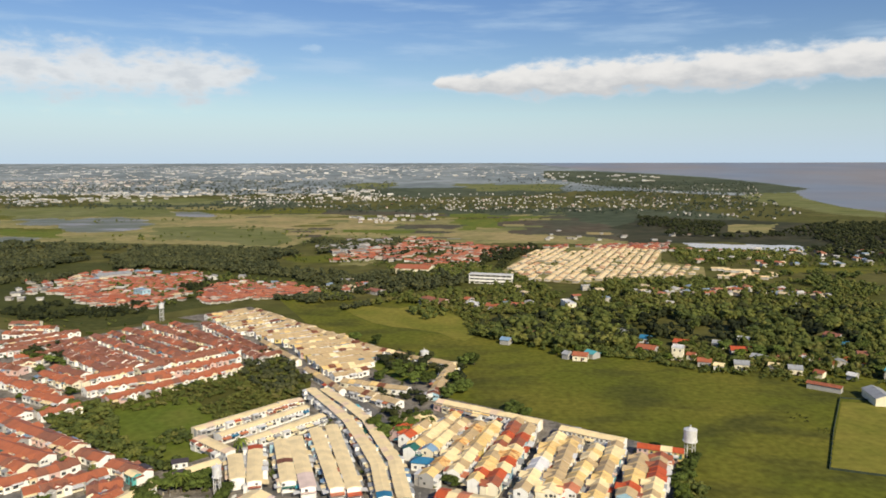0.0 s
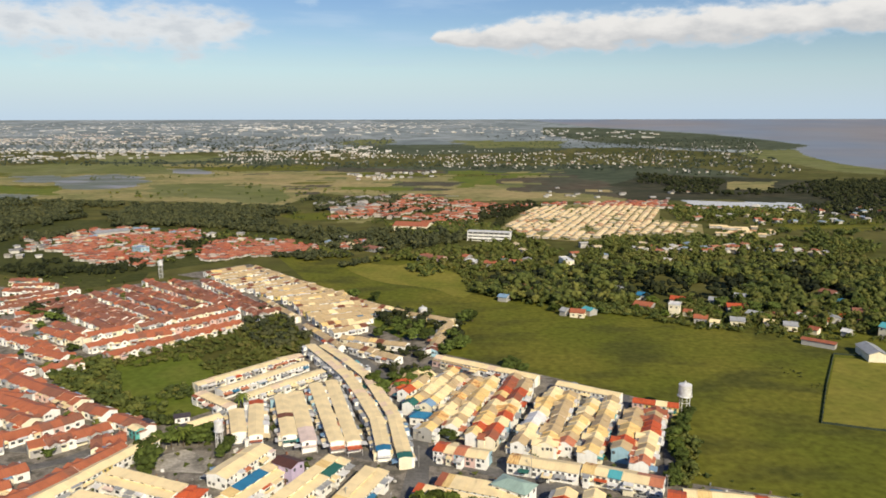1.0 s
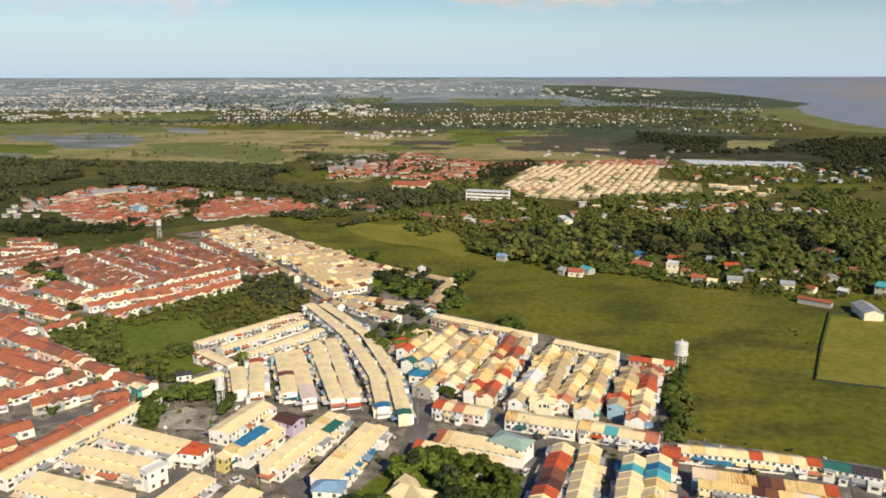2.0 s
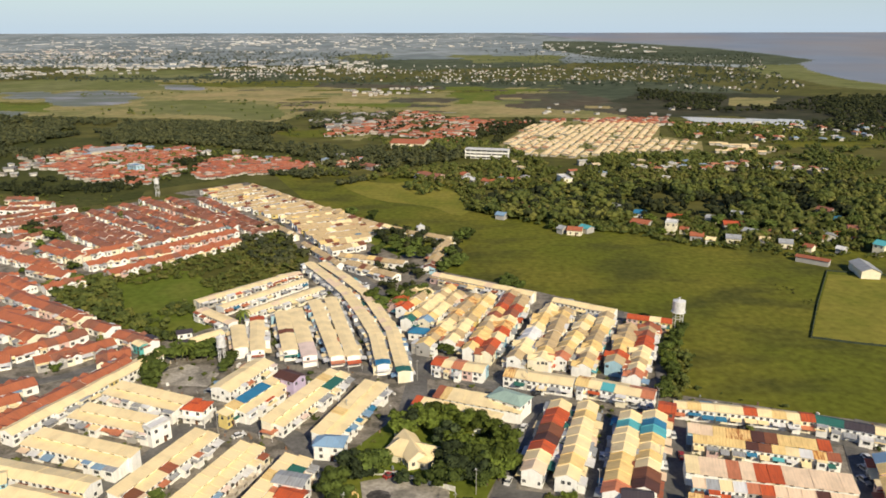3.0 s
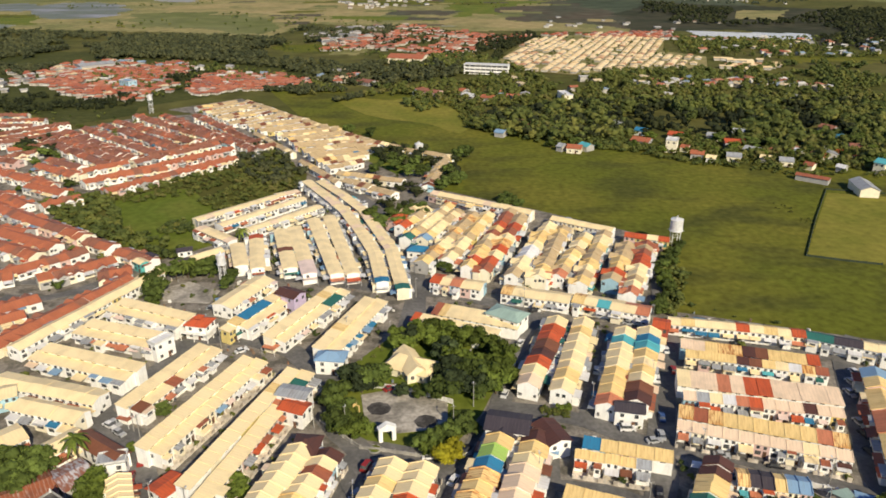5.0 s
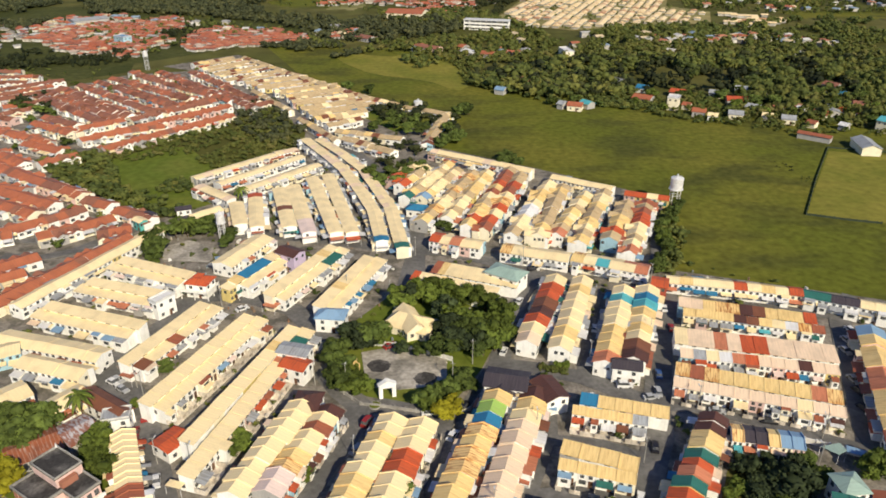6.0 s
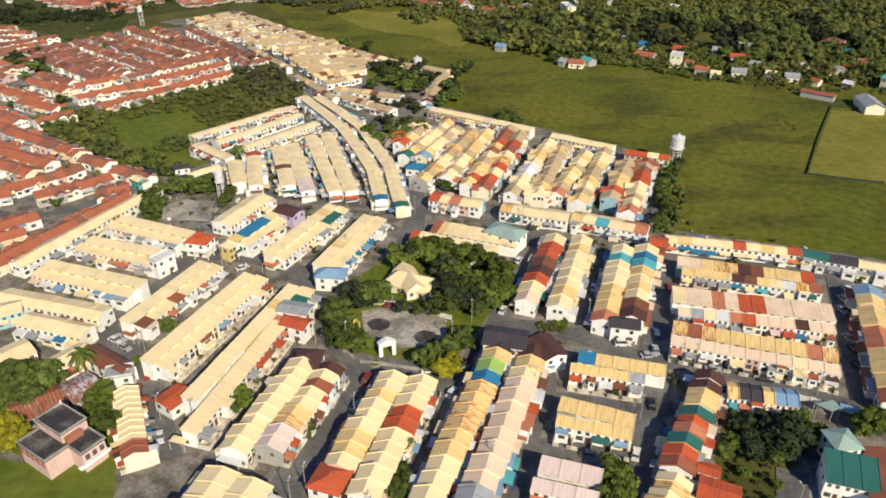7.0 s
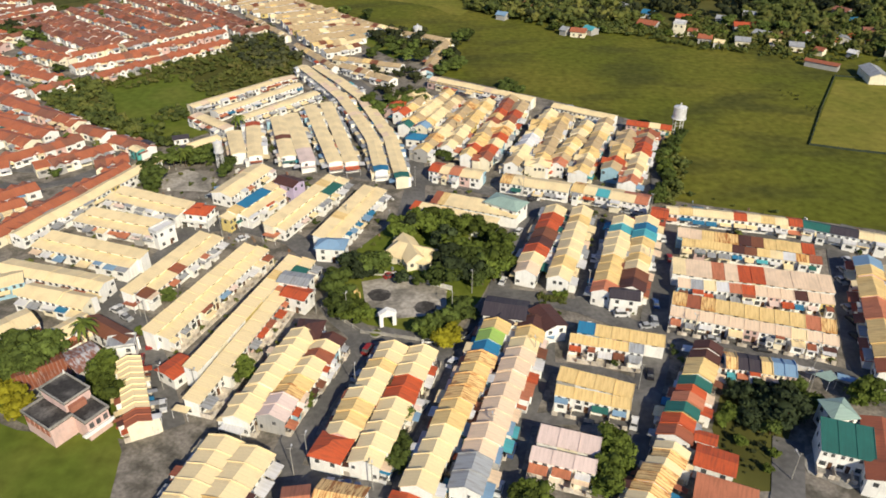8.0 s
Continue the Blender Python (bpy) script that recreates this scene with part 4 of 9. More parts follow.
def build_car(paint, van):
    ob = new(("van" if van else "car"))
    hb, ht = (1.15, 1.95) if van else (0.85, 1.45)
    g = Geo().prism([(-2.15, -0.86, 0.25), (2.15, -0.86, 0.25), (2.15, 0.86, 0.25), (-2.15, 0.86, 0.25)], [(-2.1, -0.82, hb), (2.05, -0.82, hb - 0.12), (2.05, 0.82, hb - 0.12), (-2.1, 0.82, hb)])
    part("body", g, CAR_PAINT[paint], ob)
    x0, x1 = (-2.0, 1.3) if van else (-1.5, 0.9)
    g = Geo().prism([(x0, -0.8, hb - 0.05), (x1, -0.8, hb - 0.05), (x1, 0.8, hb - 0.05), (x0, 0.8, hb - 0.05)], [(x0 + 0.3, -0.66, ht - 0.06), (x1 - 0.6, -0.66, ht - 0.06), (x1 - 0.6, 0.66, ht - 0.06), (x0 + 0.3, 0.66, ht - 0.06)])
    part("window_band", g, GLASS, ob)
    part("roof", Geo().box(x0 + 0.3, x1 - 0.6, -0.66, 0.66, ht - 0.06, ht), CAR_PAINT[paint], ob)
    for sx in (-1.35, 1.35):
        for sy in (-0.8, 0.8):
            ring = [(math.cos(i * 0.785) * 0.32, math.sin(i * 0.785) * 0.32) for i in range(8)]
            part("wheel", Geo().prism([(sx + c, sy - 0.1, 0.32 + s) for c, s in ring], [(sx + c, sy + 0.1, 0.32 + s) for c, s in ring]), TYRE, ob)
    return tagged(ob, "%s %s parked along the street" % (paint, "van" if van else "car"), "van" if van else "car", "parked vehicles")


CARS = {}


def car(x, y, heading, paint="white", van=False):
    key = (paint, van)
    if key in CARS:
        copy_thing(CARS[key], pose(x, y, 0.1, 0, 0, heading))
    else:
        CARS[key] = build_car(paint, van)
        CARS[key].matrix_basis = pose(x, y, 0.1, 0, 0, heading)


POLE = []


def pole(x, y, heading=0.0):
    """A concrete utility pole with a cross-arm and a street light."""
    if POLE:
        copy_thing(POLE[0], pose(x, y, 0, 0, 0, heading))
        return
    ob = thing("utility_pole", None, None, pose(x, y, 0, 0, 0, heading), "grey concrete utility pole with a cross-arm", "utility pole", "utility poles")
    part("shaft", Geo().cyl(0, 0, -0.3, 8.0, 0.13, 0.08, 8), CONCRETE, ob)
    part("cross_arm", Geo().box(-0.6, 0.6, -0.04, 0.04, 7.7, 7.8), CONCRETE, ob)
    part("lamp_arm", Geo().box(-0.04, 0.04, 0.0, 1.5, 7.0, 7.08).box(-0.13, 0.13, 1.3, 1.9, 6.95, 7.1), METAL, ob)
    POLE.append(ob)


def palm(x, y, h):
    ob = thing("palm_tree", None, None, pose(x, y, 0), "tall coconut palm with drooping green fronds", "palm tree", "palms")
    part("trunk", Geo().cyl(0, 0, -0.2, h * 0.5, 0.24, 0.19, 8).cyl(0.0, 0, h * 0.5, h, 0.19, 0.14, 8), BARK, ob)
    for i in range(18):
        a, up = i * 2.4, 0.9 - 0.09 * i
        g = Geo()
        c, s = math.cos(a), math.sin(a)
        prev = None
        for k in range(6):
            t = k / 5
            r = 3.6 * t
            z = h + up * r * 0.7 - 0.22 * r * r
            w = 0.55 * math.sin(math.pi * (0.12 + 0.85 * t))
            ring = [(c * r - s * w, s * r + c * w, z - 0.25), (c * r, s * r, z), (c * r + s * w, s * r - c * w, z - 0.25), (c * r, s * r, z - 0.05)]
            if prev:
                g.prism(prev, ring)
            prev = ring
        part("frond", g, LEAF[1], ob)


CLUTTER_MAT = island_material("yard_clutter", [(0.60, 0.58, 0.54), (0.30, 0.29, 0.27), (0.30, 0.16, 0.10), (0.10, 0.10, 0.11), (0.25, 0.28, 0.30), (0.50, 0.44, 0.34), (0.22, 0.15, 0.10), (0.70, 0.70, 0.68)])


def clutter(corners, count):
    """Water drums, crates, gates and bundles that lie about the yards, as one mesh."""
    g = Geo()
    for x, y in clear_of_streets(fill(corners, count)):
        w, d, h, a = nrng.uniform(0.15, 0.6), nrng.uniform(0.12, 0.4), nrng.uniform(0.4, 1.3), nrng.uniform(0, 3.14)
        c, s = math.cos(a), math.sin(a)
        ring = [(x + u * c - v * s, y + u * s + v * c) for u, v in ((-w, -d), (w, -d), (w, d), (-w, d))]
        g.prism([(p, q, -0.1) for p, q in ring], [(x + (p - x) * 0.9, y + (q - y) * 0.9, h) for p, q in ring])
    thing("yard_clutter", g, CLUTTER_MAT, pose(0, 0, 0), "odd drums, crates and gates about the yards", "clutter", "", "stuff")


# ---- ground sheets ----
zone('far_country', [(-3353, 3655), (-3209, 3782), (-3050, 3911), (-2874, 4043), (-2680, 4174), (-2466, 4303), (-2233, 4429), (-1980, 4548), (-1707, 4657), (-1415, 4754), (-1106, 4835), (-783, 4898), (-449, 4940), (-109, 4959), (232, 4955), (570, 4927), (900, 4878), (1219, 4808), (1522, 4721), (1807, 4619), (2073, 4506), (2319, 4384), (2545, 4257), (2752, 4127), (2939, 3995), (3109, 3864), (3263, 3736), (3402, 3610), (1267, 1333), (1227, 1493), (1171, 1690), (1092, 1933), (977, 2237), (685, 2548), (402, 2553), (117, 2545), (-165, 2523), (-540, 2442), (-884, 2345), (-1192, 2325), (-1486, 2290), (-1761, 2243), (-2016, 2189)], LAND_HAZED, 'grey-green built-up country far away', 'ground')
zone('sea', [(578, 4755), (792, 3981), (1042, 3667), (1202, 3325), (1273, 3003), (1286, 2687), (1291, 2562), (1215, 2438), (1152, 2385), (1094, 2210), (1024, 1942), (1012, 1761), (1018, 1663), (1057, 1399), (1139, 1194), (3777, 3215), (3683, 3322), (3579, 3434), (3464, 3550), (3337, 3670), (3197, 3792), (3043, 3917), (2872, 4044), (2685, 4170), (2481, 4295), (2258, 4416), (2016, 4532), (1756, 4639), (1478, 4735), (1184, 4817), (876, 4882)], WATER, 'brownish grey sea water', 'water', 0.12)
# the muted green of these three zones carries the haze as colour
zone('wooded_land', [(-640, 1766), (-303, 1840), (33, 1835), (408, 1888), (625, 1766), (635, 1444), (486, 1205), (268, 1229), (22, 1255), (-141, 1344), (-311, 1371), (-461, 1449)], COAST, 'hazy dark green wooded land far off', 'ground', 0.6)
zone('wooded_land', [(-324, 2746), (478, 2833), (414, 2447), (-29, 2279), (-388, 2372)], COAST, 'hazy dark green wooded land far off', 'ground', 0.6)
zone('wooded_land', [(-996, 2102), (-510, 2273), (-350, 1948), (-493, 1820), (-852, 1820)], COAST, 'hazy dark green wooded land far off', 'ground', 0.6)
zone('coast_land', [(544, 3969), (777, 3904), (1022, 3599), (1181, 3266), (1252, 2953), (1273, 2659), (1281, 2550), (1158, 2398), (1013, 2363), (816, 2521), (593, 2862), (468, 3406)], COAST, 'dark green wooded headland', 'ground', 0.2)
zone('shore_grass', [(937, 2288), (1018, 2375), (1147, 2374), (1094, 2210), (1024, 1942), (1012, 1761), (1018, 1663), (943, 1538), (887, 1631), (897, 1866), (878, 2026)], MARSH, 'green marsh grass along the sea shore', 'ground', 0.3)
zone('rice_field', [(-1654, 1792), (-1417, 1815), (-1166, 1830), (-907, 1834), (-719, 1884), (-518, 1932), (-488, 1717), (-299, 1685), (-117, 1651), (58, 1615), (276, 1640), (208, 1357), (298, 1133), (271, 1062), (64, 1080), (-66, 1135), (-210, 1195), (-211, 1019), (-379, 1064), (-546, 1094), (-722, 1125), (-909, 1157), (-1103, 1188)], GRASS_DRY, 'dry yellowish rice fields', 'ground')
zone('rice_field', [(-1218, 1766), (-891, 1800), (-878, 1552), (-1030, 1491)], GRASS, 'pale green rice field', 'ground')
zone('rice_field', [(-927, 1339), (-718, 1351), (-660, 1222), (-842, 1215)], GRASS, 'bright green rice field', 'ground')
zone('flooded_field', [(10, 1200), (67, 1209), (64, 1145), (14, 1138)], FLOOD, 'flooded grey rice field', 'water')
zone('rice_field', [(8, 1715), (271, 1609), (212, 1381), (36, 1291)], GRASS_DARK, 'green rice field', 'ground')
zone('ploughed_field', [(170, 1490), (298, 1432), (408, 1222), (471, 1165), (382, 1068), (281, 1100), (172, 1247)], BROWN_LAND, 'brown ploughed land with dikes', 'ground')
zone('clearing', [(-207, 926), (-140, 942), (-131, 857), (-191, 868)], GRASS, 'green clearing in the woods', 'ground')
zone('clearing', [(-132, 908), (-96, 908), (-95, 838), (-130, 847)], GRASS_DRY, 'green clearing in the woods', 'ground')
zone('far_field', [(-1075, 2176), (-664, 2222), (-632, 2006), (-916, 1944)], MARSH, 'pale far field', 'ground')
zone('clearing', [(379, 823), (524, 849), (481, 779), (378, 780)], GRASS, 'green clearing in the woods', 'ground')
zone('dark_land', [(433, 1602), (607, 1506), (722, 1420), (824, 1343), (949, 1308), (1068, 1273), (1179, 1239), (759, 792), (691, 819), (619, 848), (542, 878), (474, 934), (444, 1098), (282, 1069), (316, 1320)], LAND_CLOUD_SHADE, 'dark overgrown land by the pond', 'ground')
zone('rice_field', [(-309, 1621), (-83, 1667), (142, 1566), (-76, 1510)], GRASS, 'green rice field', 'ground')
zone('rice_field', [(-713, 1812), (-383, 1860), (-197, 1753), (-479, 1684)], GRASS, 'green rice field', 'ground')
zone('ploughed_field', [(-162, 1441), (39, 1398), (16, 1314), (-131, 1352)], BROWN_LAND, 'brown ploughed rice field', 'ground')
zone('rice_field', [(-235, 1342), (16, 1281), (-4, 1220), (-181, 1253)], GRASS_DARK, 'green rice field', 'ground')
zone('pond', [(357, 1083), (429, 1059), (520, 1043), (489, 970), (401, 990), (358, 1025)], POND, 'pale still pond', 'water', 0.3)
zone('dry_field', [(554, 1400), (652, 1423), (564, 1239), (496, 1241)], GRASS_DRY, 'dry yellowish field', 'ground')
zone('rice_field', [(-1104, 1814), (-936, 1904), (-707, 1885), (-604, 1605), (-803, 1629), (-946, 1550)], MARSH, 'olive green rice fields', 'ground')
zone('rice_field', [(-531, 1326), (-489, 1385), (-377, 1370), (-258, 1256), (-232, 1049), (-351, 1112), (-440, 1164)], MARSH, 'green grazing land', 'ground')
zone('dry_field', [(-554, 1504), (-433, 1576), (-281, 1621), (-97, 1511), (-80, 1317), (-228, 1309), (-387, 1408), (-496, 1372)], STRAW, 'golden stubble field', 'ground')
zone('dry_field', [(-254, 1287), (-174, 1307), (-173, 1224), (-252, 1216)], STRAW, 'golden stubble field', 'ground')
zone('flooded_field', [(-799, 1502), (-782, 1586), (-728, 1617), (-622, 1532), (-547, 1326), (-600, 1252), (-674, 1264)], FLOOD, 'flooded grey rice field', 'water')
zone('flooded_field', [(-732, 1196), (-670, 1177), (-627, 1085), (-656, 1071)], FLOOD, 'flooded grey rice field', 'water')
zone('flooded_field', [(-905, 1552), (-850, 1597), (-748, 1425), (-807, 1412)], FLOOD, 'flooded grey rice field', 'water')
zone('flooded_field', [(-656, 1746), (-562, 1749), (-531, 1621), (-612, 1635)], FLOOD, 'flooded grey rice field', 'water')
zone('rice_field', [(-813, 1331), (-685, 1285), (-631, 1167), (-738, 1206)], GRASS_DARK, 'bright green rice field', 'ground')
zone('ploughed_field', [(-313, 1806), (2, 1732), (2, 1632), (-292, 1686)], BROWN_LAND, 'brown fallow land', 'ground')
zone('far_field', [(-420, 2974), (-199, 3124), (-197, 2751), (-363, 2716)], MARSH, 'pale far field', 'ground')
zone('far_field', [(41, 3013), (496, 2942), (424, 2573), (136, 2595)], MARSH, 'pale far field', 'ground')
zone('ploughed_field', [(112, 1478), (278, 1640), (288, 1406), (208, 1170), (114, 1238)], BROWN_LAND, 'brown ploughed land with dikes', 'ground')
zone('dry_field', [(1, 1251), (76, 1249), (199, 1170), (188, 1103), (1, 1156)], STRAW, 'golden stubble field', 'ground')
# narrow parcels with their own crop between the larger fields
for _ in range(46):
    px, py = rnd.uniform(-520, 260), rnd.uniform(1090, 1720)
    pw, pd, lean = rnd.uniform(24, 70), rnd.uniform(16, 46), rnd.uniform(-0.25, 0.05)
    kind_of_crop = rnd.choice(((STRAW, "golden stubble parcel"), (MARSH, "green rice parcel"), (BROWN_LAND, "brown fallow parcel"), (GRASS, "green rice parcel"), (GRASS_DRY, "dry yellowish parcel")))
    zone("field_parcel", [(px, py), (px + pw, py + pw * lean), (px + pw * 1.1, py + pw * lean + pd), (px + pw * 0.1, py + pd)], *kind_of_crop, "ground", 0.5)
zone('pond', [(357, 1083), (429, 1059), (520, 1043), (489, 970), (401, 990), (358, 1025)], POND, 'pale still pond', 'water', 0.3)
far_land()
sheet('field', [(-159, 664), (-110, 646), (-66, 619), (-28, 634), (11, 601), (30, 517), (63, 482), (148, 455), (224, 430), (248, 382), (279, 327), (160, 153), (53, 181), (61, 222), (73, 275), (68, 287), (41, 300), (22, 315), (1, 330), (-64, 447)], GRASS, 0.03, 'wide green meadow beside the houses', 'ground')
sheet('field', [(201, 354), (227, 347), (245, 342), (190, 256), (179, 265), (167, 268), (153, 274), (176, 313)], GRASS_PALE, 0.1, 'yellow-green grass inside the paddock fence', 'ground')
sheet('field', [(-89, 607), (-73, 612), (-55, 597), (-36, 592), (-22, 604), (-3, 584), (11, 562), (21, 530), (24, 498), (15, 481), (7, 488), (-3, 505), (-19, 516), (-36, 523), (-54, 539), (-72, 568)], GRASS_PALE, 0.1, 'sunlit yellow-green meadow by the woods', 'ground')
sheet('field', [(-164, 342), (-145, 364), (-129, 362), (-100, 322), (-109, 307), (-96, 287), (-105, 278), (-136, 287)], GRASS_DARK, 0.1, 'lush green field between the houses', 'ground')
# the deep green of this sheet also paints in a cloud's shade
sheet('overgrown_land', [(-640, 880), (-400, 870), (-280, 800), (-150, 760), (-60, 690), (-110, 640), (-160, 640), (-230, 570), (-330, 560), (-420, 640)], GRASS_DEEP, 0.05, 'dark green overgrown land round the estate', 'ground')
sheet('field', [(-390, 633), (-362, 653), (-235, 572), (-226, 538), (-259, 509), (-305, 542), (-348, 559)], GRASS_DEEP, 0.1, 'green field behind the red roofs', 'ground')

# ---- streets ----
sheet('lot', [(-330, 520), (-252, 492), (-226, 526), (-201, 537), (-181, 541), (-100, 436), (-120, 420), (-174, 363), (-202, 343), (-116, 269), (-117, 253), (-143, 190), (-177, 181), (-300, 339)], YARD, 0.045, 'concrete and packed earth between the red-roofed houses', 'pavement')
sheet('lot', [(-208, 557), (-162, 600), (-86, 504), (-12, 436), (8, 419), (1, 361), (48, 329), (80, 305), (99, 290), (79, 237), (82, 225), (145, 204), (164, 184), (92, 82), (-113, 75), (-188, 170), (-143, 190), (-117, 253), (-116, 269), (-96, 287), (-116, 322), (-85, 350), (-69, 359), (-73, 389), (-100, 436), (-181, 541)], YARD, 0.06, 'concrete and packed earth between the houses', 'pavement')
road([(-7.3, 204.0), (-8.1, 236.5), (-8.6, 258.4), (-14.1, 286.6), (-24.3, 316.3), (-37.0, 343.2), (-51.0, 369.2), (-66.9, 398.8), (-84.0, 426.6), (-109.5, 471.4), (-128.9, 493.2)], 7)
road([(-34.5, 96.8), (-32.4, 108.0), (-29.8, 121.2), (-27.0, 129.2), (-23.3, 138.7), (-19.6, 149.4), (-25.4, 157.0), (-30.7, 163.8), (-24.2, 177.8), (-15.0, 193.6), (-10.3, 211.5), (-8.1, 236.5)], 7.5)
road([(-40.0, 107.0), (-32.0, 104.4), (-25.3, 102.3), (-18.0, 99.9), (-10.9, 97.6)], 6)
road([(-34.0, 99.0), (-36.0, 92.0), (-38.6, 84.0)], 7)
road([(-60.1, 117.0), (-71.6, 140.1), (-81.5, 156.3), (-90.0, 162.8), (-94.2, 169.5), (-85.7, 182.7), (-81.9, 204.4), (-71.8, 208.0), (-60.2, 206.1), (-46.0, 198.9), (-37.1, 187.1), (-31.2, 180.8)], 7)
road([(-131.8, 197.6), (-122.2, 222.0), (-111.1, 246.3), (-98.5, 261.4), (-75.2, 256.1), (-46.1, 250.9), (-28.5, 246.0), (-8.1, 236.5)], 6)
road([(14.2, 150.9), (5.5, 149.4), (1.0, 144.0), (-2.8, 131.4), (-6.5, 120.2), (-10.3, 110.1), (-13.1, 98.8), (-18.3, 82.9)], 6.0)
road([(-16.0, 151.1), (-8.1, 148.7), (2.2, 146.3), (8.1, 148.6), (17.0, 168.9), (23.2, 193.4), (29.7, 213.3), (34.4, 229.7)], 6)
road([(34.4, 229.7), (23.3, 229.7), (5.3, 238.8), (-8.2, 241.1)], 6)
road([(29.7, 213.3), (45.5, 229.6), (58.0, 221.1), (71.7, 209.2), (70.3, 196.6)], 5.5)
road([(77.4, 213.0), (64.5, 174.4), (56.8, 150.7), (54.6, 139.3), (45.7, 119.8), (36.8, 96.4)], 7)
road([(72.6, 213.0), (97.1, 203.5), (125.4, 192.9), (135.8, 207.0)], 4)
road([(127.0, 196.3), (116.3, 168.4), (105.8, 139.1), (105.8, 123.1)], 6.5)
road([(17.0, 168.9), (29.5, 166.1), (40.0, 162.0), (56.1, 150.7), (63.5, 150.6)], 6)
road([(40.0, 162.0), (48.3, 180.4), (57.1, 207.4)], 5.5)
road([(29.0, 162.1), (26.2, 139.5), (18.6, 120.0), (13.4, 102.3), (9.0, 87.5)], 6.5)
road([(26.0, 137.4), (39.6, 135.2), (51.3, 129.1)], 4)
road([(19.8, 119.1), (35.4, 119.9), (45.3, 118.1)], 4)
road([(63.5, 150.6), (76.9, 145.9), (93.5, 137.0), (108.9, 128.8)], 5)
road([(77.1, 112.8), (70.8, 97.6), (63.9, 84.7)], 6.5)
road([(22.8, 236.4), (37.5, 277.4), (52.1, 316.1)], 5)
road([(40.0, 250.5), (56.0, 283.2), (64.6, 305.6)], 4.5)
road([(59.6, 245.6), (74.4, 280.2), (80.2, 302.2)], 4.5)
road([(7.8, 255.7), (18.2, 286.4), (35.6, 334.9)], 4.5)
road([(77.3, 227.3), (95.6, 289.2)], 4)
road([(-159.1, 237.2), (-145.8, 234.9), (-134.4, 241.7), (-118.5, 261.5)], 5)
road([(-166.4, 251.5), (-143.8, 248.9), (-128.3, 264.2), (-117.7, 272.3)], 4)

# ---- row houses ----
block(-109.0, 225.7, -23.1, 31.1, 7, 0, 4.2, left='*ccccccccccccy', plain=True, awn=0, ext=0, yards=False, rag=0.06, detail=False, zr=6.1, ze=5.6)
block(-112.0, 223.9, -23.1, 31.4, 7, 0, 4.4, left='*ccccccccccccc', rag=0.06, awn=0.85, ext=0.6, detail=False, zr=4.9, ze=4.3)
block(-113.5, 210.4, -18.6, 31.2, 7, 0, 4.2, left='*ccccccccccccy', plain=True, awn=0, ext=0, yards=False, rag=0.06, detail=False, zr=6.1, ze=5.6)
block(-116.2, 208.3, -18.6, 31.5, 7, 0, 4.4, left='*ccccccccccccc', rag=0.06, awn=0.85, ext=0.6, detail=False, zr=4.9, ze=4.3)
block(-119.7, 195.1, -19.5, 36.0, 8, 0, 4.2, left='*ccccccccccccy', plain=True, awn=0, ext=0, yards=False, rag=0.06, detail=False, zr=6.1, ze=5.6)
block(-122.5, 192.8, -19.5, 36.4, 8, 0, 4.4, left='*ccccccccccccc', rag=0.06, awn=0.85, ext=0.6, detail=False, zr=4.9, ze=4.3)
block(-127.0, 177.5, -16.8, 35.7, 8, 4.2, 2.9, left='ccccccccrccc', detail=False)
block(-114.3, 166.5, -17.6, 21.6, 5, 2.6, 4.0, left='*cccccc', detail=False)
block(-50.8, 90.6, 73.0, 20.2, 5, 4.4, 4.4, shared=True, left='*cccccce')
block(-44.1, 89.3, 69.8, 18.6, 4, 4.4, 4.4, shared=True, left='*cccccy')
block(-113.7, 145.9, 46.8, 10.4, 2, 4.5, 4.5, left='*cccc')
block(-97.5, 144.6, 53.2, 10.0, 2, 3.5, 3.5, left='*cccc')
block(-128.1, 167.4, 26.6, 11.3, 3, 4, 4, left='*cccc', detail=False)
block(-65.1, 114.2, 114.8, 23.8, 11, 2.9, 2.9, shared=True, left='eeccccccccc')
block(-74.4, 221.7, 66.3, 24.7, 6, 4.5, 4.5, left='*cccc', detail=False)
block(-68.8, 207.9, 63.1, 27.0, 6, 0, 4.2, left='ybbbbccc', plain=True, awn=0, ext=0, yards=False, rag=0.06, detail=False, zr=6.1, ze=5.6)
block(-65.5, 208.0, 63.1, 27.3, 6, 0, 4.4, left='*ccccccccccccc', rag=0.06, awn=0.85, ext=0.6, detail=False, zr=4.9, ze=4.3)
block(-55.4, 199.3, 65.1, 38.8, 9, 0, 4.2, left='*ccccccccccccy', plain=True, awn=0, ext=0, yards=False, rag=0.06, detail=False, zr=6.1, ze=5.6)
block(-51.9, 199.5, 65.1, 39.2, 9, 0, 4.4, left='cccccccccttccr', rag=0.06, awn=0.85, ext=0.6, detail=False, zr=4.9, ze=4.3)
block(-38.7, 192.0, 69.0, 36.6, 9, 0, 4.2, left='*ccccccccccccy', plain=True, awn=0, ext=0, yards=False, rag=0.06, detail=False, zr=6.1, ze=5.6)
block(-34.8, 192.4, 69.0, 37.0, 9, 0, 4.4, left='*ccccccccccccc', rag=0.06, awn=0.85, ext=0.6, detail=False, zr=4.9, ze=4.3)
block(-86.7, 162.6, 68.0, 34.6, 8, 0, 4.2, left='ccccccccccct', plain=True, awn=0, ext=0, yards=False, rag=0.06, detail=False, zr=6.1, ze=5.6)
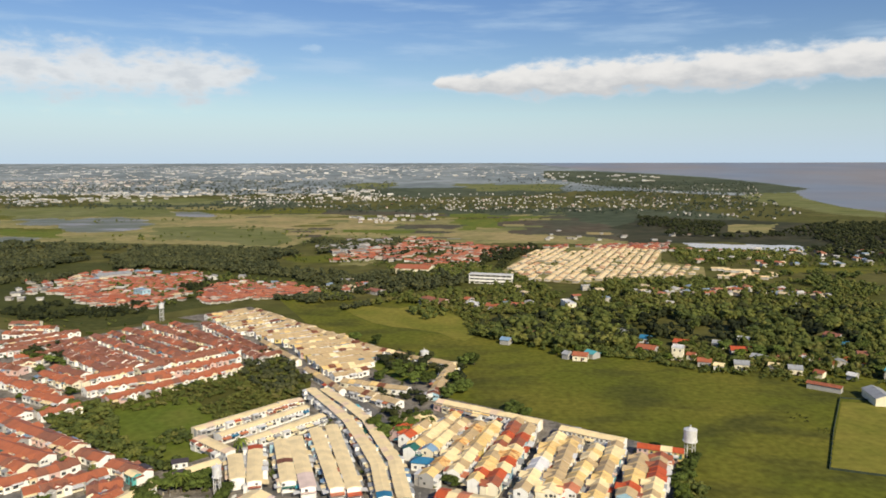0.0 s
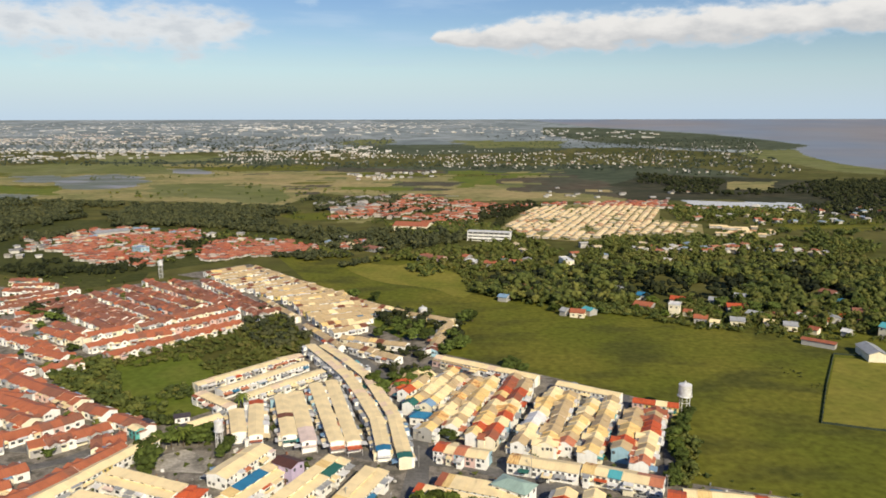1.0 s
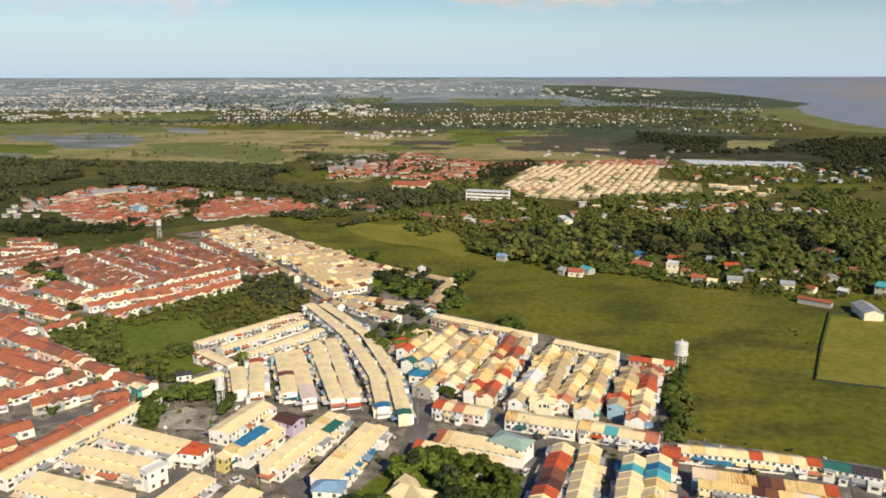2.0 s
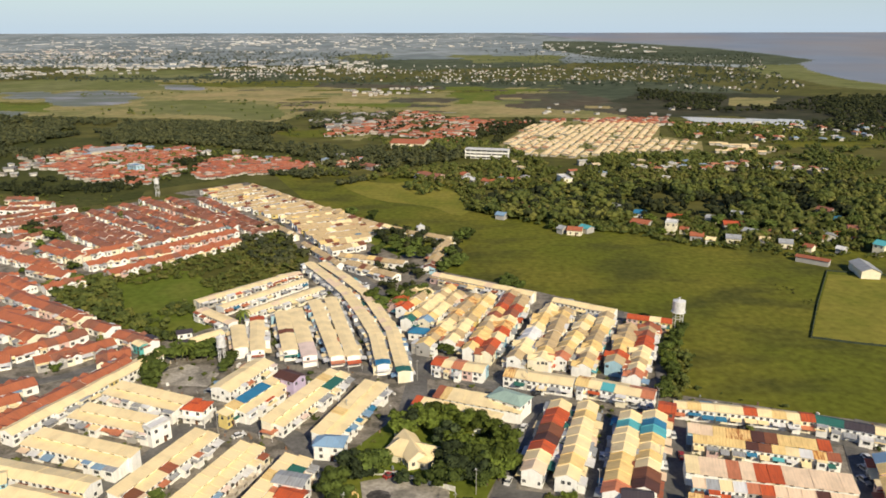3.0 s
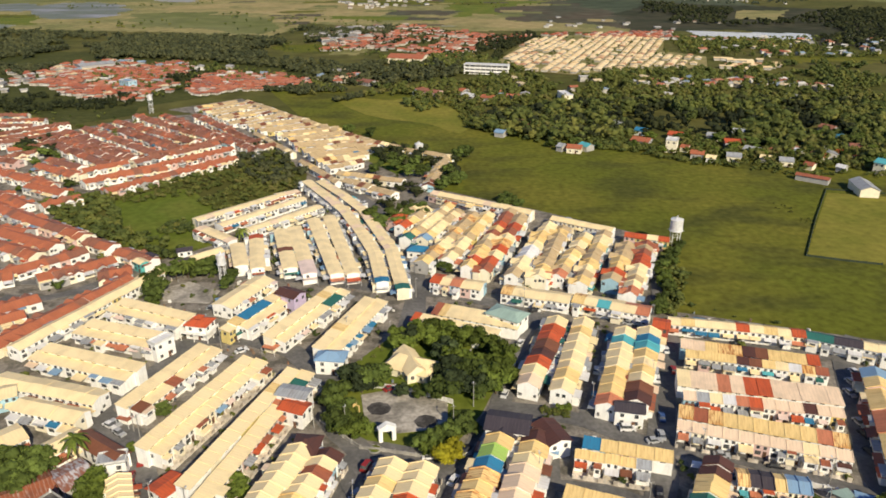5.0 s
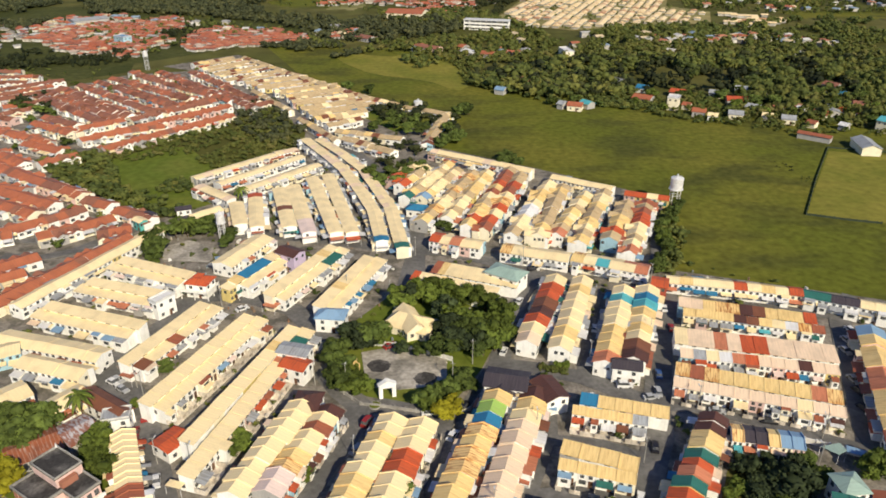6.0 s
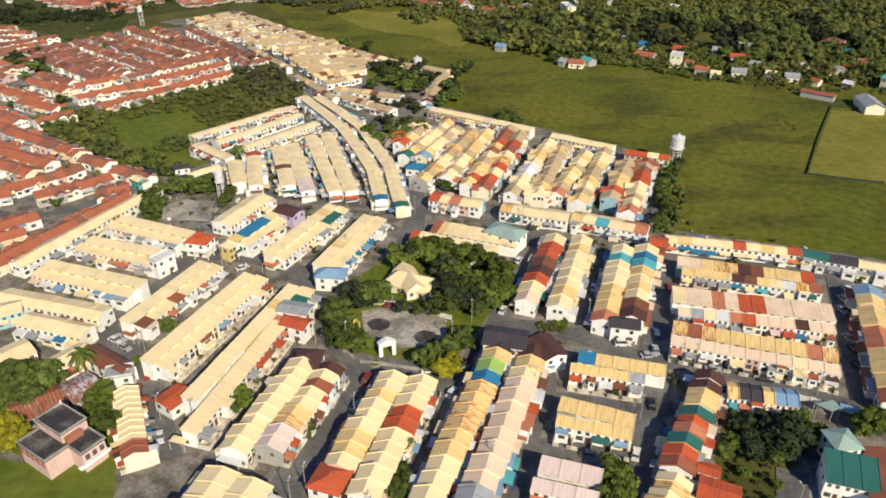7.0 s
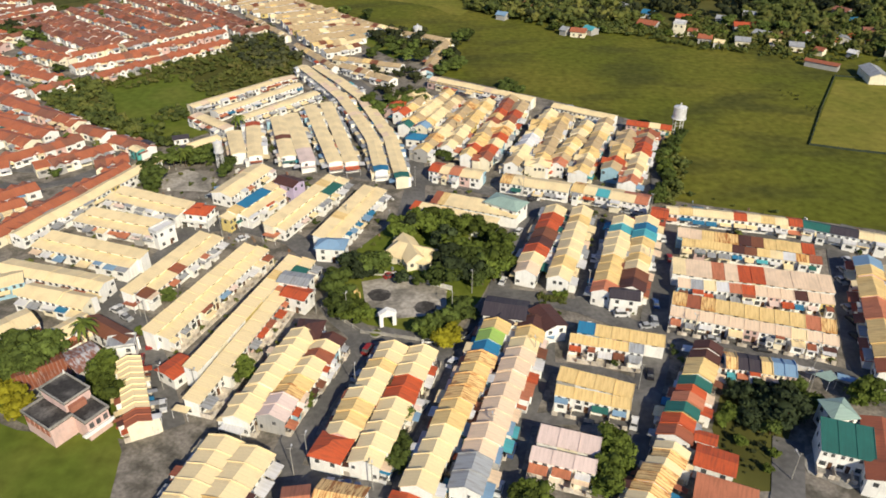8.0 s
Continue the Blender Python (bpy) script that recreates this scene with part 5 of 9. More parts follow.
block(-83.4, 162.6, 68.0, 34.9, 8, 0, 4.4, left='nccceccccccc', rag=0.06, awn=0.85, ext=0.6, detail=False, zr=4.9, ze=4.3)
block(-75.0, 145.4, 68.3, 45.0, 10, 0, 4.2, left='cccccccccccccccs', plain=True, awn=0, ext=0, yards=False, rag=0.06, zr=6.1, ze=5.6)
block(-71.6, 145.2, 68.3, 45.5, 11, 0, 4.4, left='*ccccccccccccc', rag=0.06, awn=0.8, ext=0.5, zr=4.9, ze=4.3)
block(-60.4, 131.3, 71.5, 52.0, 12, 0, 4.2, left='*ccccccccccccy', plain=True, awn=0, ext=0, yards=False, rag=0.06, zr=6.1, ze=5.6)
block(-57.8, 121.7, 73.3, 61.9, 14, 0, 4.4, left='cccccccccccccccscgtcc', rag=0.06, awn=0.8, ext=0.5, zr=4.9, ze=4.3)
block(-44.8, 115.4, 69.6, 32.0, 9, 3.7, 3.7, shared=True, rag=0.38, awn=0.7, ext=0.5, skew=4.5, jag=0.3, left='ccccccccc', zr=6.15, ze=4.65)
block(-37.1, 115.7, 69.4, 30.5, 9, 3.7, 3.7, shared=True, rag=0.38, awn=0.7, ext=0.5, skew=4.5, jag=0.3, left='qqoycceck', zr=6.15, ze=4.65)
block(-21.4, 110.1, 70.5, 32.5, 9, 3.7, 3.7, shared=True, rag=0.38, awn=0.7, ext=0.5, skew=4.5, jag=0.3, left='cyycccycc', zr=6.15, ze=4.65)
block(-15.3, 102.4, 71.8, 38.8, 10, 3.7, 3.7, shared=True, rag=0.38, awn=0.7, ext=0.5, skew=4.5, jag=0.3, left='cccccrrccc', zr=6.15, ze=4.65)
block(-4.5, 96.0, 69.4, 61.4, 14, 3.7, 3.7, shared=True, rag=0.38, awn=0.7, ext=0.5, skew=4.5, jag=0.3, left='ccccyyooyobmyd', zr=6.15, ze=4.65)
block(4.9, 95.6, 69.6, 59.1, 13, 3.7, 3.7, shared=True, rag=0.38, awn=0.7, ext=0.5, skew=4.5, jag=0.3, left='ggppppppppcyk', zr=6.15, ze=4.65)
block(25.1, 172.3, 69.7, 41.4, 8, 3.7, 3.7, shared=True, rag=0.38, awn=0.7, ext=0.5, skew=4.5, jag=0.3, left='pcrknrrc', detail=False, zr=6.15, ze=4.65)
block(34.0, 169.3, 70.9, 42.9, 8, 3.7, 3.7, shared=True, rag=0.38, awn=0.7, ext=0.5, skew=4.5, jag=0.3, left='*ccccccyc', detail=False, zr=6.15, ze=4.65)
block(45.4, 162.4, 70.2, 43.6, 9, 3.7, 3.7, shared=True, rag=0.38, awn=0.7, ext=0.5, skew=4.5, jag=0.3, left='syyycccuc', detail=False, zr=6.15, ze=4.65)
block(53.5, 163.7, 70.1, 42.2, 9, 3.7, 3.7, shared=True, rag=0.38, awn=0.7, ext=0.5, skew=4.5, jag=0.3, left='kncycyubc', detail=False, zr=6.15, ze=4.65)
block(75.9, 210.9, -13.3, 42.1, 10, 3, 2.9, left='cyccccrccycrr', awn=0.95, detail=False)
block(116.9, 201.2, -25.5, 28.7, 7, 3, 2.9, left='ttddccccc', awn=0.95, detail=False)
block(76.0, 197.6, -15.8, 39.7, 11, 0, 4.8, left='ppyooknyyyr', plain=True, awn=0, ext=0, yards=False, rag=0.1, detail=False, zr=5.2, ze=4.4)
block(75.5, 191.0, -16.4, 39.7, 11, 0, 3.2, left='yyyyknycwoe', rag=0.1, detail=False, zr=5.2, ze=4.4)
block(69.3, 180.0, -13.4, 43.4, 12, 0, 7.7, left='cppsprrppppp', plain=True, awn=0, ext=0, yards=False, rag=0.1, detail=False, zr=5.2, ze=4.4)
block(67.9, 169.3, -12.3, 41.0, 12, 0, 3.5, left='pgcwsrpppkpp', rag=0.1, zr=5.2, ze=4.4)
block(64.7, 162.4, -18.8, 40.8, 11, 0, 5, left='oeoyyyyyyso', plain=True, awn=0, ext=0, yards=False, rag=0.1, zr=5.2, ze=4.4)
block(62.3, 155.9, -18.8, 40.9, 11, 0, 3.3, left='ppppppppcpp', rag=0.1, zr=5.2, ze=4.4)
block(126.5, 179.2, -110.5, 54.1, 10, 3.8, 3.8, shared=True, rag=0.38, awn=0.7, ext=0.5, skew=4.5, jag=0.3, left='lyyyssyyye', detail=False, zr=6.15, ze=4.65)
block(133.3, 174.6, -112.4, 54.0, 10, 3.7, 3.7, shared=True, rag=0.38, awn=0.7, ext=0.5, skew=4.5, jag=0.3, left='*pppppc', detail=False, zr=6.15, ze=4.65)
block(67.8, 140.3, -120.0, 35.8, 10, 3.7, 3.7, shared=True, rag=0.38, awn=0.7, ext=0.5, skew=4.5, jag=0.3, left='kkyytrstre', zr=6.15, ze=4.65)
block(49.6, 107.0, -124.2, 18.1, 7, 3.7, 3.7, shared=True, rag=0.38, awn=0.7, ext=0.5, skew=4.5, jag=0.3, left='cocoooc', zr=6.15, ze=4.65)
block(69.8, 134.9, -13.7, 16.0, 6, 3.2, 3.2, shared=True, left='oddyll')
block(36.6, 149.4, -16.5, 21.7, 5, 0, 3.9, left='byyyy', plain=True, awn=0, ext=0, yards=False, rag=0.1, zr=5.2, ze=4.4)
block(33.6, 144.3, -15.3, 18.1, 5, 0, 2.6, left='yyyyg', rag=0.1, zr=5.2, ze=4.4)
block(29.3, 131.8, -21.4, 17.5, 4, 0, 4.2, left='yyyy', plain=True, awn=0, ext=0, yards=False, rag=0.1, zr=5.2, ze=4.4)
block(27.4, 125.5, -16.8, 17.0, 4, 0, 2.8, left='yyyy', rag=0.1, zr=5.2, ze=4.4)
block(22.3, 113.1, -18.5, 13.1, 3, 0, 4.7, left='qqq', plain=True, awn=0, ext=0, yards=False, rag=0.1, zr=5.2, ze=4.4)
block(19.7, 107.0, -18.0, 13.6, 3, 0, 3.2, left='qqq', rag=0.1, zr=5.2, ze=4.4)
block(23.4, 234.5, -19.5, 24.4, 6, 4, 4, left='occcccccw', detail=False)
block(47.7, 227.6, -23.9, 26.4, 6, 4, 4, left='occcccssss', right='ycuubccsss', detail=False)
block(0.1, 222.8, -21.6, 30.2, 12, 0, 7.3, left='eycccccccccc', plain=True, awn=0, ext=0, yards=False, rag=0.1, detail=False, zr=5.2, ze=4.4)
block(-7.5, 215.8, -23.7, 30.2, 12, 0, 4.9, left='rcccyccccccc', rag=0.1, detail=False, zr=5.2, ze=4.4)
block(-1.9, 244.0, -21.5, 19.8, 5, 4, 4, left='rcscck', detail=False)
block(-20.7, 301.8, 61.2, 24.7, 4, 3.2, 3.2, shared=True, rag=0.4, gables=0.3, awn=0.7, ext=0.6, skew=4.5, jag=0.5, left='rrxc', detail=False, zr=6.15, ze=4.65)
block(-16.7, 295.1, 62.0, 25.3, 4, 3.2, 3.2, shared=True, rag=0.4, gables=0.3, awn=0.7, ext=0.6, skew=4.5, jag=0.5, left='ryxc', detail=False, zr=6.15, ze=4.65)
block(-13.8, 281.2, 65.5, 46.5, 10, 3.2, 3.2, shared=True, rag=0.4, gables=0.3, awn=0.7, ext=0.6, skew=4.5, jag=0.5, left='tyxccccxcy', detail=False, zr=6.15, ze=4.65)
block(-6.8, 281.1, 65.3, 38.3, 9, 3.2, 3.2, shared=True, rag=0.4, gables=0.3, awn=0.7, ext=0.6, skew=4.5, jag=0.5, left='lycccxxcx', detail=False, zr=6.15, ze=4.65)
block(-6.3, 256.7, 67.4, 60.1, 11, 3.2, 3.2, shared=True, rag=0.4, gables=0.3, awn=0.7, ext=0.6, skew=4.5, jag=0.5, left='*cxxyxxoxy', detail=False, zr=6.15, ze=4.65)
block(3.5, 259.4, 69.6, 56.4, 10, 3.2, 3.2, shared=True, rag=0.4, gables=0.3, awn=0.7, ext=0.6, skew=4.5, jag=0.5, left='*cccyxcrxy', detail=False, zr=6.15, ze=4.65)
block(10.9, 251.5, 70.5, 68.3, 12, 3.2, 3.2, shared=True, rag=0.4, gables=0.3, awn=0.7, ext=0.6, skew=4.5, jag=0.5, left='*yccnyerxy', detail=False, zr=6.15, ze=4.65)
block(17.1, 248.9, 70.7, 63.2, 10, 3.2, 3.2, shared=True, rag=0.4, gables=0.3, awn=0.7, ext=0.6, skew=4.5, jag=0.5, left='ercrocerxx', detail=False, zr=6.15, ze=4.65)
block(27.3, 243.9, 68.0, 58.6, 10, 3.2, 3.2, shared=True, rag=0.4, gables=0.3, awn=0.7, ext=0.6, skew=4.5, jag=0.5, left='xccwwcyycc', detail=False, zr=6.15, ze=4.65)
block(37.0, 242.9, 71.0, 54.9, 10, 3.2, 3.2, shared=True, rag=0.4, gables=0.3, awn=0.7, ext=0.6, skew=4.5, jag=0.5, left='*xxcyyxxy', detail=False, zr=6.15, ze=4.65)
block(44.0, 243.8, 65.5, 45.4, 9, 3.2, 3.2, shared=True, rag=0.4, gables=0.3, awn=0.7, ext=0.6, skew=4.5, jag=0.5, left='sxycyxcyc', detail=False, zr=6.15, ze=4.65)
block(51.4, 238.1, 68.0, 54.2, 10, 3.2, 3.2, shared=True, rag=0.4, gables=0.3, awn=0.7, ext=0.6, skew=4.5, jag=0.5, left='*cyxxycyxy', detail=False, zr=6.15, ze=4.65)
block(62.9, 239.0, 67.1, 40.2, 7, 3.2, 3.2, shared=True, rag=0.4, gables=0.3, awn=0.7, ext=0.6, skew=4.5, jag=0.5, left='*xyxyyrxy', detail=False, zr=6.15, ze=4.65)
block(67.8, 228.8, 68.4, 51.9, 10, 3.2, 3.2, shared=True, rag=0.4, gables=0.3, awn=0.7, ext=0.6, skew=4.5, jag=0.5, left='scxccrrexe', detail=False, zr=6.15, ze=4.65)
block(-2.4, 343.6, -32.4, 54.6, 13, 3, 3, detail=False)
block(51.7, 307.1, -32.7, 28.9, 7, 3, 3, detail=False)
block(79.9, 287.0, -19.9, 18.4, 4, 3, 3, left='rrcccrr', detail=False)
block(-109.7, 306.9, 47.4, 44.2, 10, 2.75, 2.75, detail=False, jag=0.03, rag=0.03, awn=0.8, ext=0.5, zr=4.6, ze=4.15)
block(-96.7, 300.0, 50.1, 48.1, 11, 2.75, 2.75, detail=False, jag=0.03, rag=0.03, awn=0.8, ext=0.5, zr=4.6, ze=4.15)
block(-84.1, 293.4, 48.5, 42.3, 10, 2.75, 2.75, detail=False, jag=0.03, rag=0.03, awn=0.8, ext=0.5, zr=4.6, ze=4.15)
block(-104.3, 296.7, -40.8, 24.3, 6, 2.75, 2.75, detail=False, jag=0.03, rag=0.03, awn=0.8, ext=0.5, zr=5.0, ze=4.6)
block(-80.1, 341.1, 34.5, 11.9, 3, 2.75, 2.75, detail=False, jag=0.03, rag=0.03, awn=0.8, ext=0.5, zr=4.6, ze=4.15)
block(-75.9, 255.3, 108.4, 23.5, 5, 3.0, 3.0, detail=False, jag=0.03, rag=0.03, awn=0.8, ext=0.5, left='*cccc', zr=5.0, ze=4.6)
block(-69.1, 253.0, 103.9, 35.1, 8, 3.0, 3.0, detail=False, jag=0.03, rag=0.03, awn=0.8, ext=0.5, left='cccccr', zr=5.0, ze=4.6)
block(-56.6, 252.9, 106.3, 42.2, 10, 3.1, 3.1, detail=False, jag=0.03, rag=0.03, awn=0.8, ext=0.5, left='cccncccc', zr=5.0, ze=4.6)
block(-48.4, 247.8, 106.7, 50.9, 12, 3.1, 3.1, detail=False, jag=0.03, rag=0.03, awn=0.8, ext=0.5, left='qqccccccc', zr=5.0, ze=4.6)
block(-38.2, 247.6, 107.1, 61.7, 14, 2.9, 2.9, detail=False, jag=0.03, rag=0.03, awn=0.8, ext=0.5, left='*ccccc', zr=5.0, ze=4.6)
block(-32.1, 247.8, 105.8, 65.0, 15, 2.9, 2.9, detail=False, jag=0.03, rag=0.03, awn=0.8, ext=0.5, left='*ccccc', zr=5.0, ze=4.6)
block(-68.6, 362.9, -60.3, 30.0, 7, 2.75, 2.75, detail=False, jag=0.03, rag=0.03, awn=0.8, ext=0.5, zr=5.0, ze=4.6)
block(-53.7, 336.9, -62.2, 22.0, 5, 2.75, 2.75, detail=False, jag=0.03, rag=0.03, awn=0.8, ext=0.5, zr=5.0, ze=4.6)
block(-43.4, 317.5, -69.1, 32.8, 8, 2.75, 2.75, detail=False, jag=0.03, rag=0.03, awn=0.8, ext=0.5, zr=5.0, ze=4.6)
block(-31.8, 286.8, -71.3, 18.9, 4, 2.75, 2.75, detail=False, jag=0.03, rag=0.03, awn=0.8, ext=0.5, zr=5.0, ze=4.6)
block(-25.7, 268.9, -79.6, 29.0, 7, 2.75, 2.75, detail=False, jag=0.03, rag=0.03, awn=0.8, ext=0.5, left='ccccb', zr=5.0, ze=4.6)
block(-61.4, 362.9, -57.5, 26.0, 6, 2.75, 2.75, detail=False, jag=0.03, rag=0.03, awn=0.8, ext=0.5, zr=5.0, ze=4.6)
block(-47.4, 341.0, -61.2, 26.9, 6, 2.75, 2.75, detail=False, jag=0.03, rag=0.03, awn=0.8, ext=0.5, zr=5.0, ze=4.6)
block(-34.4, 317.4, -71.4, 25.6, 6, 2.75, 2.75, detail=False, jag=0.03, rag=0.03, awn=0.8, ext=0.5, zr=5.0, ze=4.6)
block(-26.3, 293.2, -71.4, 22.6, 5, 2.75, 2.75, detail=False, jag=0.03, rag=0.03, awn=0.8, ext=0.5, zr=5.0, ze=4.6)
block(-19.1, 271.7, -80.1, 37.6, 9, 2.75, 2.75, detail=False, jag=0.03, rag=0.03, awn=0.8, ext=0.5, left='cccccct', zr=5.0, ze=4.6)
block(-149.9, 572.9, -50.0, 54.7, 13, 3, 3, detail=False, left='*xxxxxxxxxcyn', rag=0.3, ext=0.2, awn=0.2, jag=0.3, zr=4.6, ze=3.4)
block(-114.8, 530.9, -49.1, 74.7, 17, 3, 3, detail=False, left='*xxxxxxxxxcyn', rag=0.3, ext=0.2, awn=0.2, jag=0.3, zr=4.6, ze=3.4)
block(-66.0, 474.5, -46.2, 35.7, 8, 3, 3, detail=False, left='*xxxxxxxxxcyn', rag=0.3, ext=0.2, awn=0.2, jag=0.3, zr=4.6, ze=3.4)
block(-41.2, 448.7, -41.6, 39.2, 9, 3, 3, detail=False, left='*xxxxxxxxxcyn', rag=0.3, ext=0.2, awn=0.2, jag=0.3, zr=4.6, ze=3.4)
block(-182.4, 547.6, 47.2, 34.6, 8, 3.4, 3.4, detail=False, left='*xxxxxxxxxcyn', rag=0.3, ext=0.2, awn=0.2, jag=0.3, zr=4.6, ze=3.4)
block(-171.2, 531.6, 43.8, 37.6, 9, 3.4, 3.4, detail=False, left='*xxxxxxxxxcyn', rag=0.3, ext=0.2, awn=0.2, jag=0.3, zr=4.6, ze=3.4)
block(-158.1, 514.5, 43.2, 41.5, 10, 3.4, 3.4, detail=False, left='*xxxxxxxxxcyn', rag=0.3, ext=0.2, awn=0.2, jag=0.3, zr=4.6, ze=3.4)
block(-145.7, 498.4, 40.3, 44.3, 10, 3.4, 3.4, detail=False, left='*xxxxxxxxxcyn', rag=0.3, ext=0.2, awn=0.2, jag=0.3, zr=4.6, ze=3.4)
block(-129.4, 488.1, 32.3, 41.3, 10, 3.4, 3.4, detail=False, left='*xxxxxxxxxcyn', rag=0.3, ext=0.2, awn=0.2, jag=0.3, zr=4.6, ze=3.4)
block(-119.1, 476.6, 31.5, 40.4, 9, 3.4, 3.4, detail=False, left='*xxxxxxxxxcyn', rag=0.3, ext=0.2, awn=0.2, jag=0.3, zr=4.6, ze=3.4)
block(-105.5, 465.6, 25.8, 42.6, 10, 3.4, 3.4, detail=False, left='*xxxxxxxxxcyn', rag=0.3, ext=0.2, awn=0.2, jag=0.3, zr=4.6, ze=3.4)
block(-95.8, 453.6, 27.5, 38.3, 9, 3.4, 3.4, detail=False, left='*xxxxxxxxxcyn', rag=0.3, ext=0.2, awn=0.2, jag=0.3, zr=4.6, ze=3.4)
block(-89.6, 439.4, 25.9, 44.7, 10, 3.4, 3.4, detail=False, left='*xxxxxxxxxcyn', rag=0.3, ext=0.2, awn=0.2, jag=0.3, zr=4.6, ze=3.4)
block(-82.0, 426.0, 28.5, 44.5, 10, 3.4, 3.4, detail=False, left='*xxxxxxxxxcyn', rag=0.3, ext=0.2, awn=0.2, jag=0.3, zr=4.6, ze=3.4)
block(-75.9, 415.8, 28.5, 42.6, 10, 3.4, 3.4, detail=False, left='*xxxxxxxxxcyn', rag=0.3, ext=0.2, awn=0.2, jag=0.3, zr=4.6, ze=3.4)
block(-70.0, 403.7, 31.2, 32.5, 8, 3.4, 3.4, detail=False, left='*xxxxxxxxxcyn', rag=0.3, ext=0.2, awn=0.2, jag=0.3, zr=4.6, ze=3.4)
block(-61.6, 389.9, 37.5, 22.2, 5, 3.4, 3.4, detail=False, left='*xxxxxxxxxcyn', rag=0.3, ext=0.2, awn=0.2, jag=0.3, zr=4.6, ze=3.4)
block(-178.1, 544.2, 44.3, 35.5, 8, 2.4, 2.4, detail=False, left='*xxxxxxxxxcyn', rag=0.3, ext=0.2, awn=0.2, jag=0.3, zr=3.6, ze=2.8)
block(-165.8, 528.4, 41.3, 38.7, 9, 2.4, 2.4, detail=False, left='*xxxxxxxxxcyn', rag=0.3, ext=0.2, awn=0.2, jag=0.3, zr=3.6, ze=2.8)
block(-153.4, 511.6, 40.6, 42.9, 10, 2.4, 2.4, detail=False, left='*xxxxxxxxxcyn', rag=0.3, ext=0.2, awn=0.2, jag=0.3, zr=3.6, ze=2.8)
block(-137.7, 497.5, 36.9, 41.0, 10, 2.4, 2.4, detail=False, left='*xxxxxxxxxcyn', rag=0.3, ext=0.2, awn=0.2, jag=0.3, zr=3.6, ze=2.8)
block(-125.1, 485.7, 34.1, 41.8, 10, 2.4, 2.4, detail=False, left='*xxxxxxxxxcyn', rag=0.3, ext=0.2, awn=0.2, jag=0.3, zr=3.6, ze=2.8)
block(-113.4, 475.9, 27.4, 41.6, 10, 2.4, 2.4, detail=False, left='*xxxxxxxxxcyn', rag=0.3, ext=0.2, awn=0.2, jag=0.3, zr=3.6, ze=2.8)
block(-101.5, 463.5, 26.6, 40.8, 9, 2.4, 2.4, detail=False, left='*xxxxxxxxxcyn', rag=0.3, ext=0.2, awn=0.2, jag=0.3, zr=3.6, ze=2.8)
block(-93.5, 450.3, 26.6, 41.9, 10, 2.4, 2.4, detail=False, left='*xxxxxxxxxcyn', rag=0.3, ext=0.2, awn=0.2, jag=0.3, zr=3.6, ze=2.8)
block(-86.3, 436.4, 27.3, 45.0, 10, 2.4, 2.4, detail=False, left='*xxxxxxxxxcyn', rag=0.3, ext=0.2, awn=0.2, jag=0.3, zr=3.6, ze=2.8)
block(-79.5, 424.5, 28.6, 43.8, 10, 2.4, 2.4, detail=False, left='*xxxxxxxxxcyn', rag=0.3, ext=0.2, awn=0.2, jag=0.3, zr=3.6, ze=2.8)
block(-73.2, 413.2, 30.6, 36.7, 9, 2.4, 2.4, detail=False, left='*xxxxxxxxxcyn', rag=0.3, ext=0.2, awn=0.2, jag=0.3, zr=3.6, ze=2.8)
block(-66.3, 400.1, 33.8, 27.4, 6, 2.4, 2.4, detail=False, left='*xxxxxxxxxcyn', rag=0.3, ext=0.2, awn=0.2, jag=0.3, zr=3.6, ze=2.8)
block(-54.2, 381.1, -22.2, 39.1, 9, 3.4, 3.4, detail=False, left='*xxxxxxxxxcyn', rag=0.3, ext=0.2, awn=0.2, jag=0.3, zr=4.6, ze=3.4)
block(-49.0, 368.7, -41.8, 37.2, 9, 3.4, 3.4, detail=False, left='*xxxxxxxxxcyn', rag=0.3, ext=0.2, awn=0.2, jag=0.3, zr=4.6, ze=3.4)
block(-5.4, 356.6, 79.6, 56.8, 13, 3.4, 3.4, detail=False, left='*xxxxxxxxxcyn', rag=0.3, ext=0.2, awn=0.2, jag=0.3, zr=4.6, ze=3.4)
block(-10.3, 425.3, -39.5, 24.0, 6, 3.4, 3.4, detail=False, left='*xxxxxxxxxcyn', rag=0.3, ext=0.2, awn=0.2, jag=0.3, zr=4.6, ze=3.4)
block(-119.2, 468.8, -55.9, 59.3, 14, 2.5, 2.5, detail=False, left='*xxxxxxxxxcyn', rag=0.3, ext=0.2, awn=0.2, jag=0.3, zr=4.6, ze=3.4)
block(-78.2, 403.7, -56.8, 47.8, 11, 2.5, 2.5, detail=False, left='*xxxxxxxxxcyn', rag=0.3, ext=0.2, awn=0.2, jag=0.3, zr=4.6, ze=3.4)
block(-3.0, 344.6, -33.8, 31.1, 7, 3.4, 3.4, detail=False, left='*xxxxxxxxxcyn', rag=0.3, ext=0.2, awn=0.2, jag=0.3, zr=4.6, ze=3.4)

# ---- red-roofed estate ----
block(-197.3, 522.6, -47.6, 88.0, 20, 4, 4, detail=False, left='*hhanhh', tiles='tile', walls='wcgwpcwg', awn=0.25, rag=0.25, gables=0.38, ext=0.55, jag=0.35, zr=4.9, ze=3.5)
block(-224.9, 504.6, -38.9, 92.9, 22, 4, 4, detail=False, left='*hhanhh', tiles='tile', walls='wcgwpcwg', awn=0.25, rag=0.25, gables=0.38, ext=0.55, jag=0.35, zr=4.9, ze=3.5)
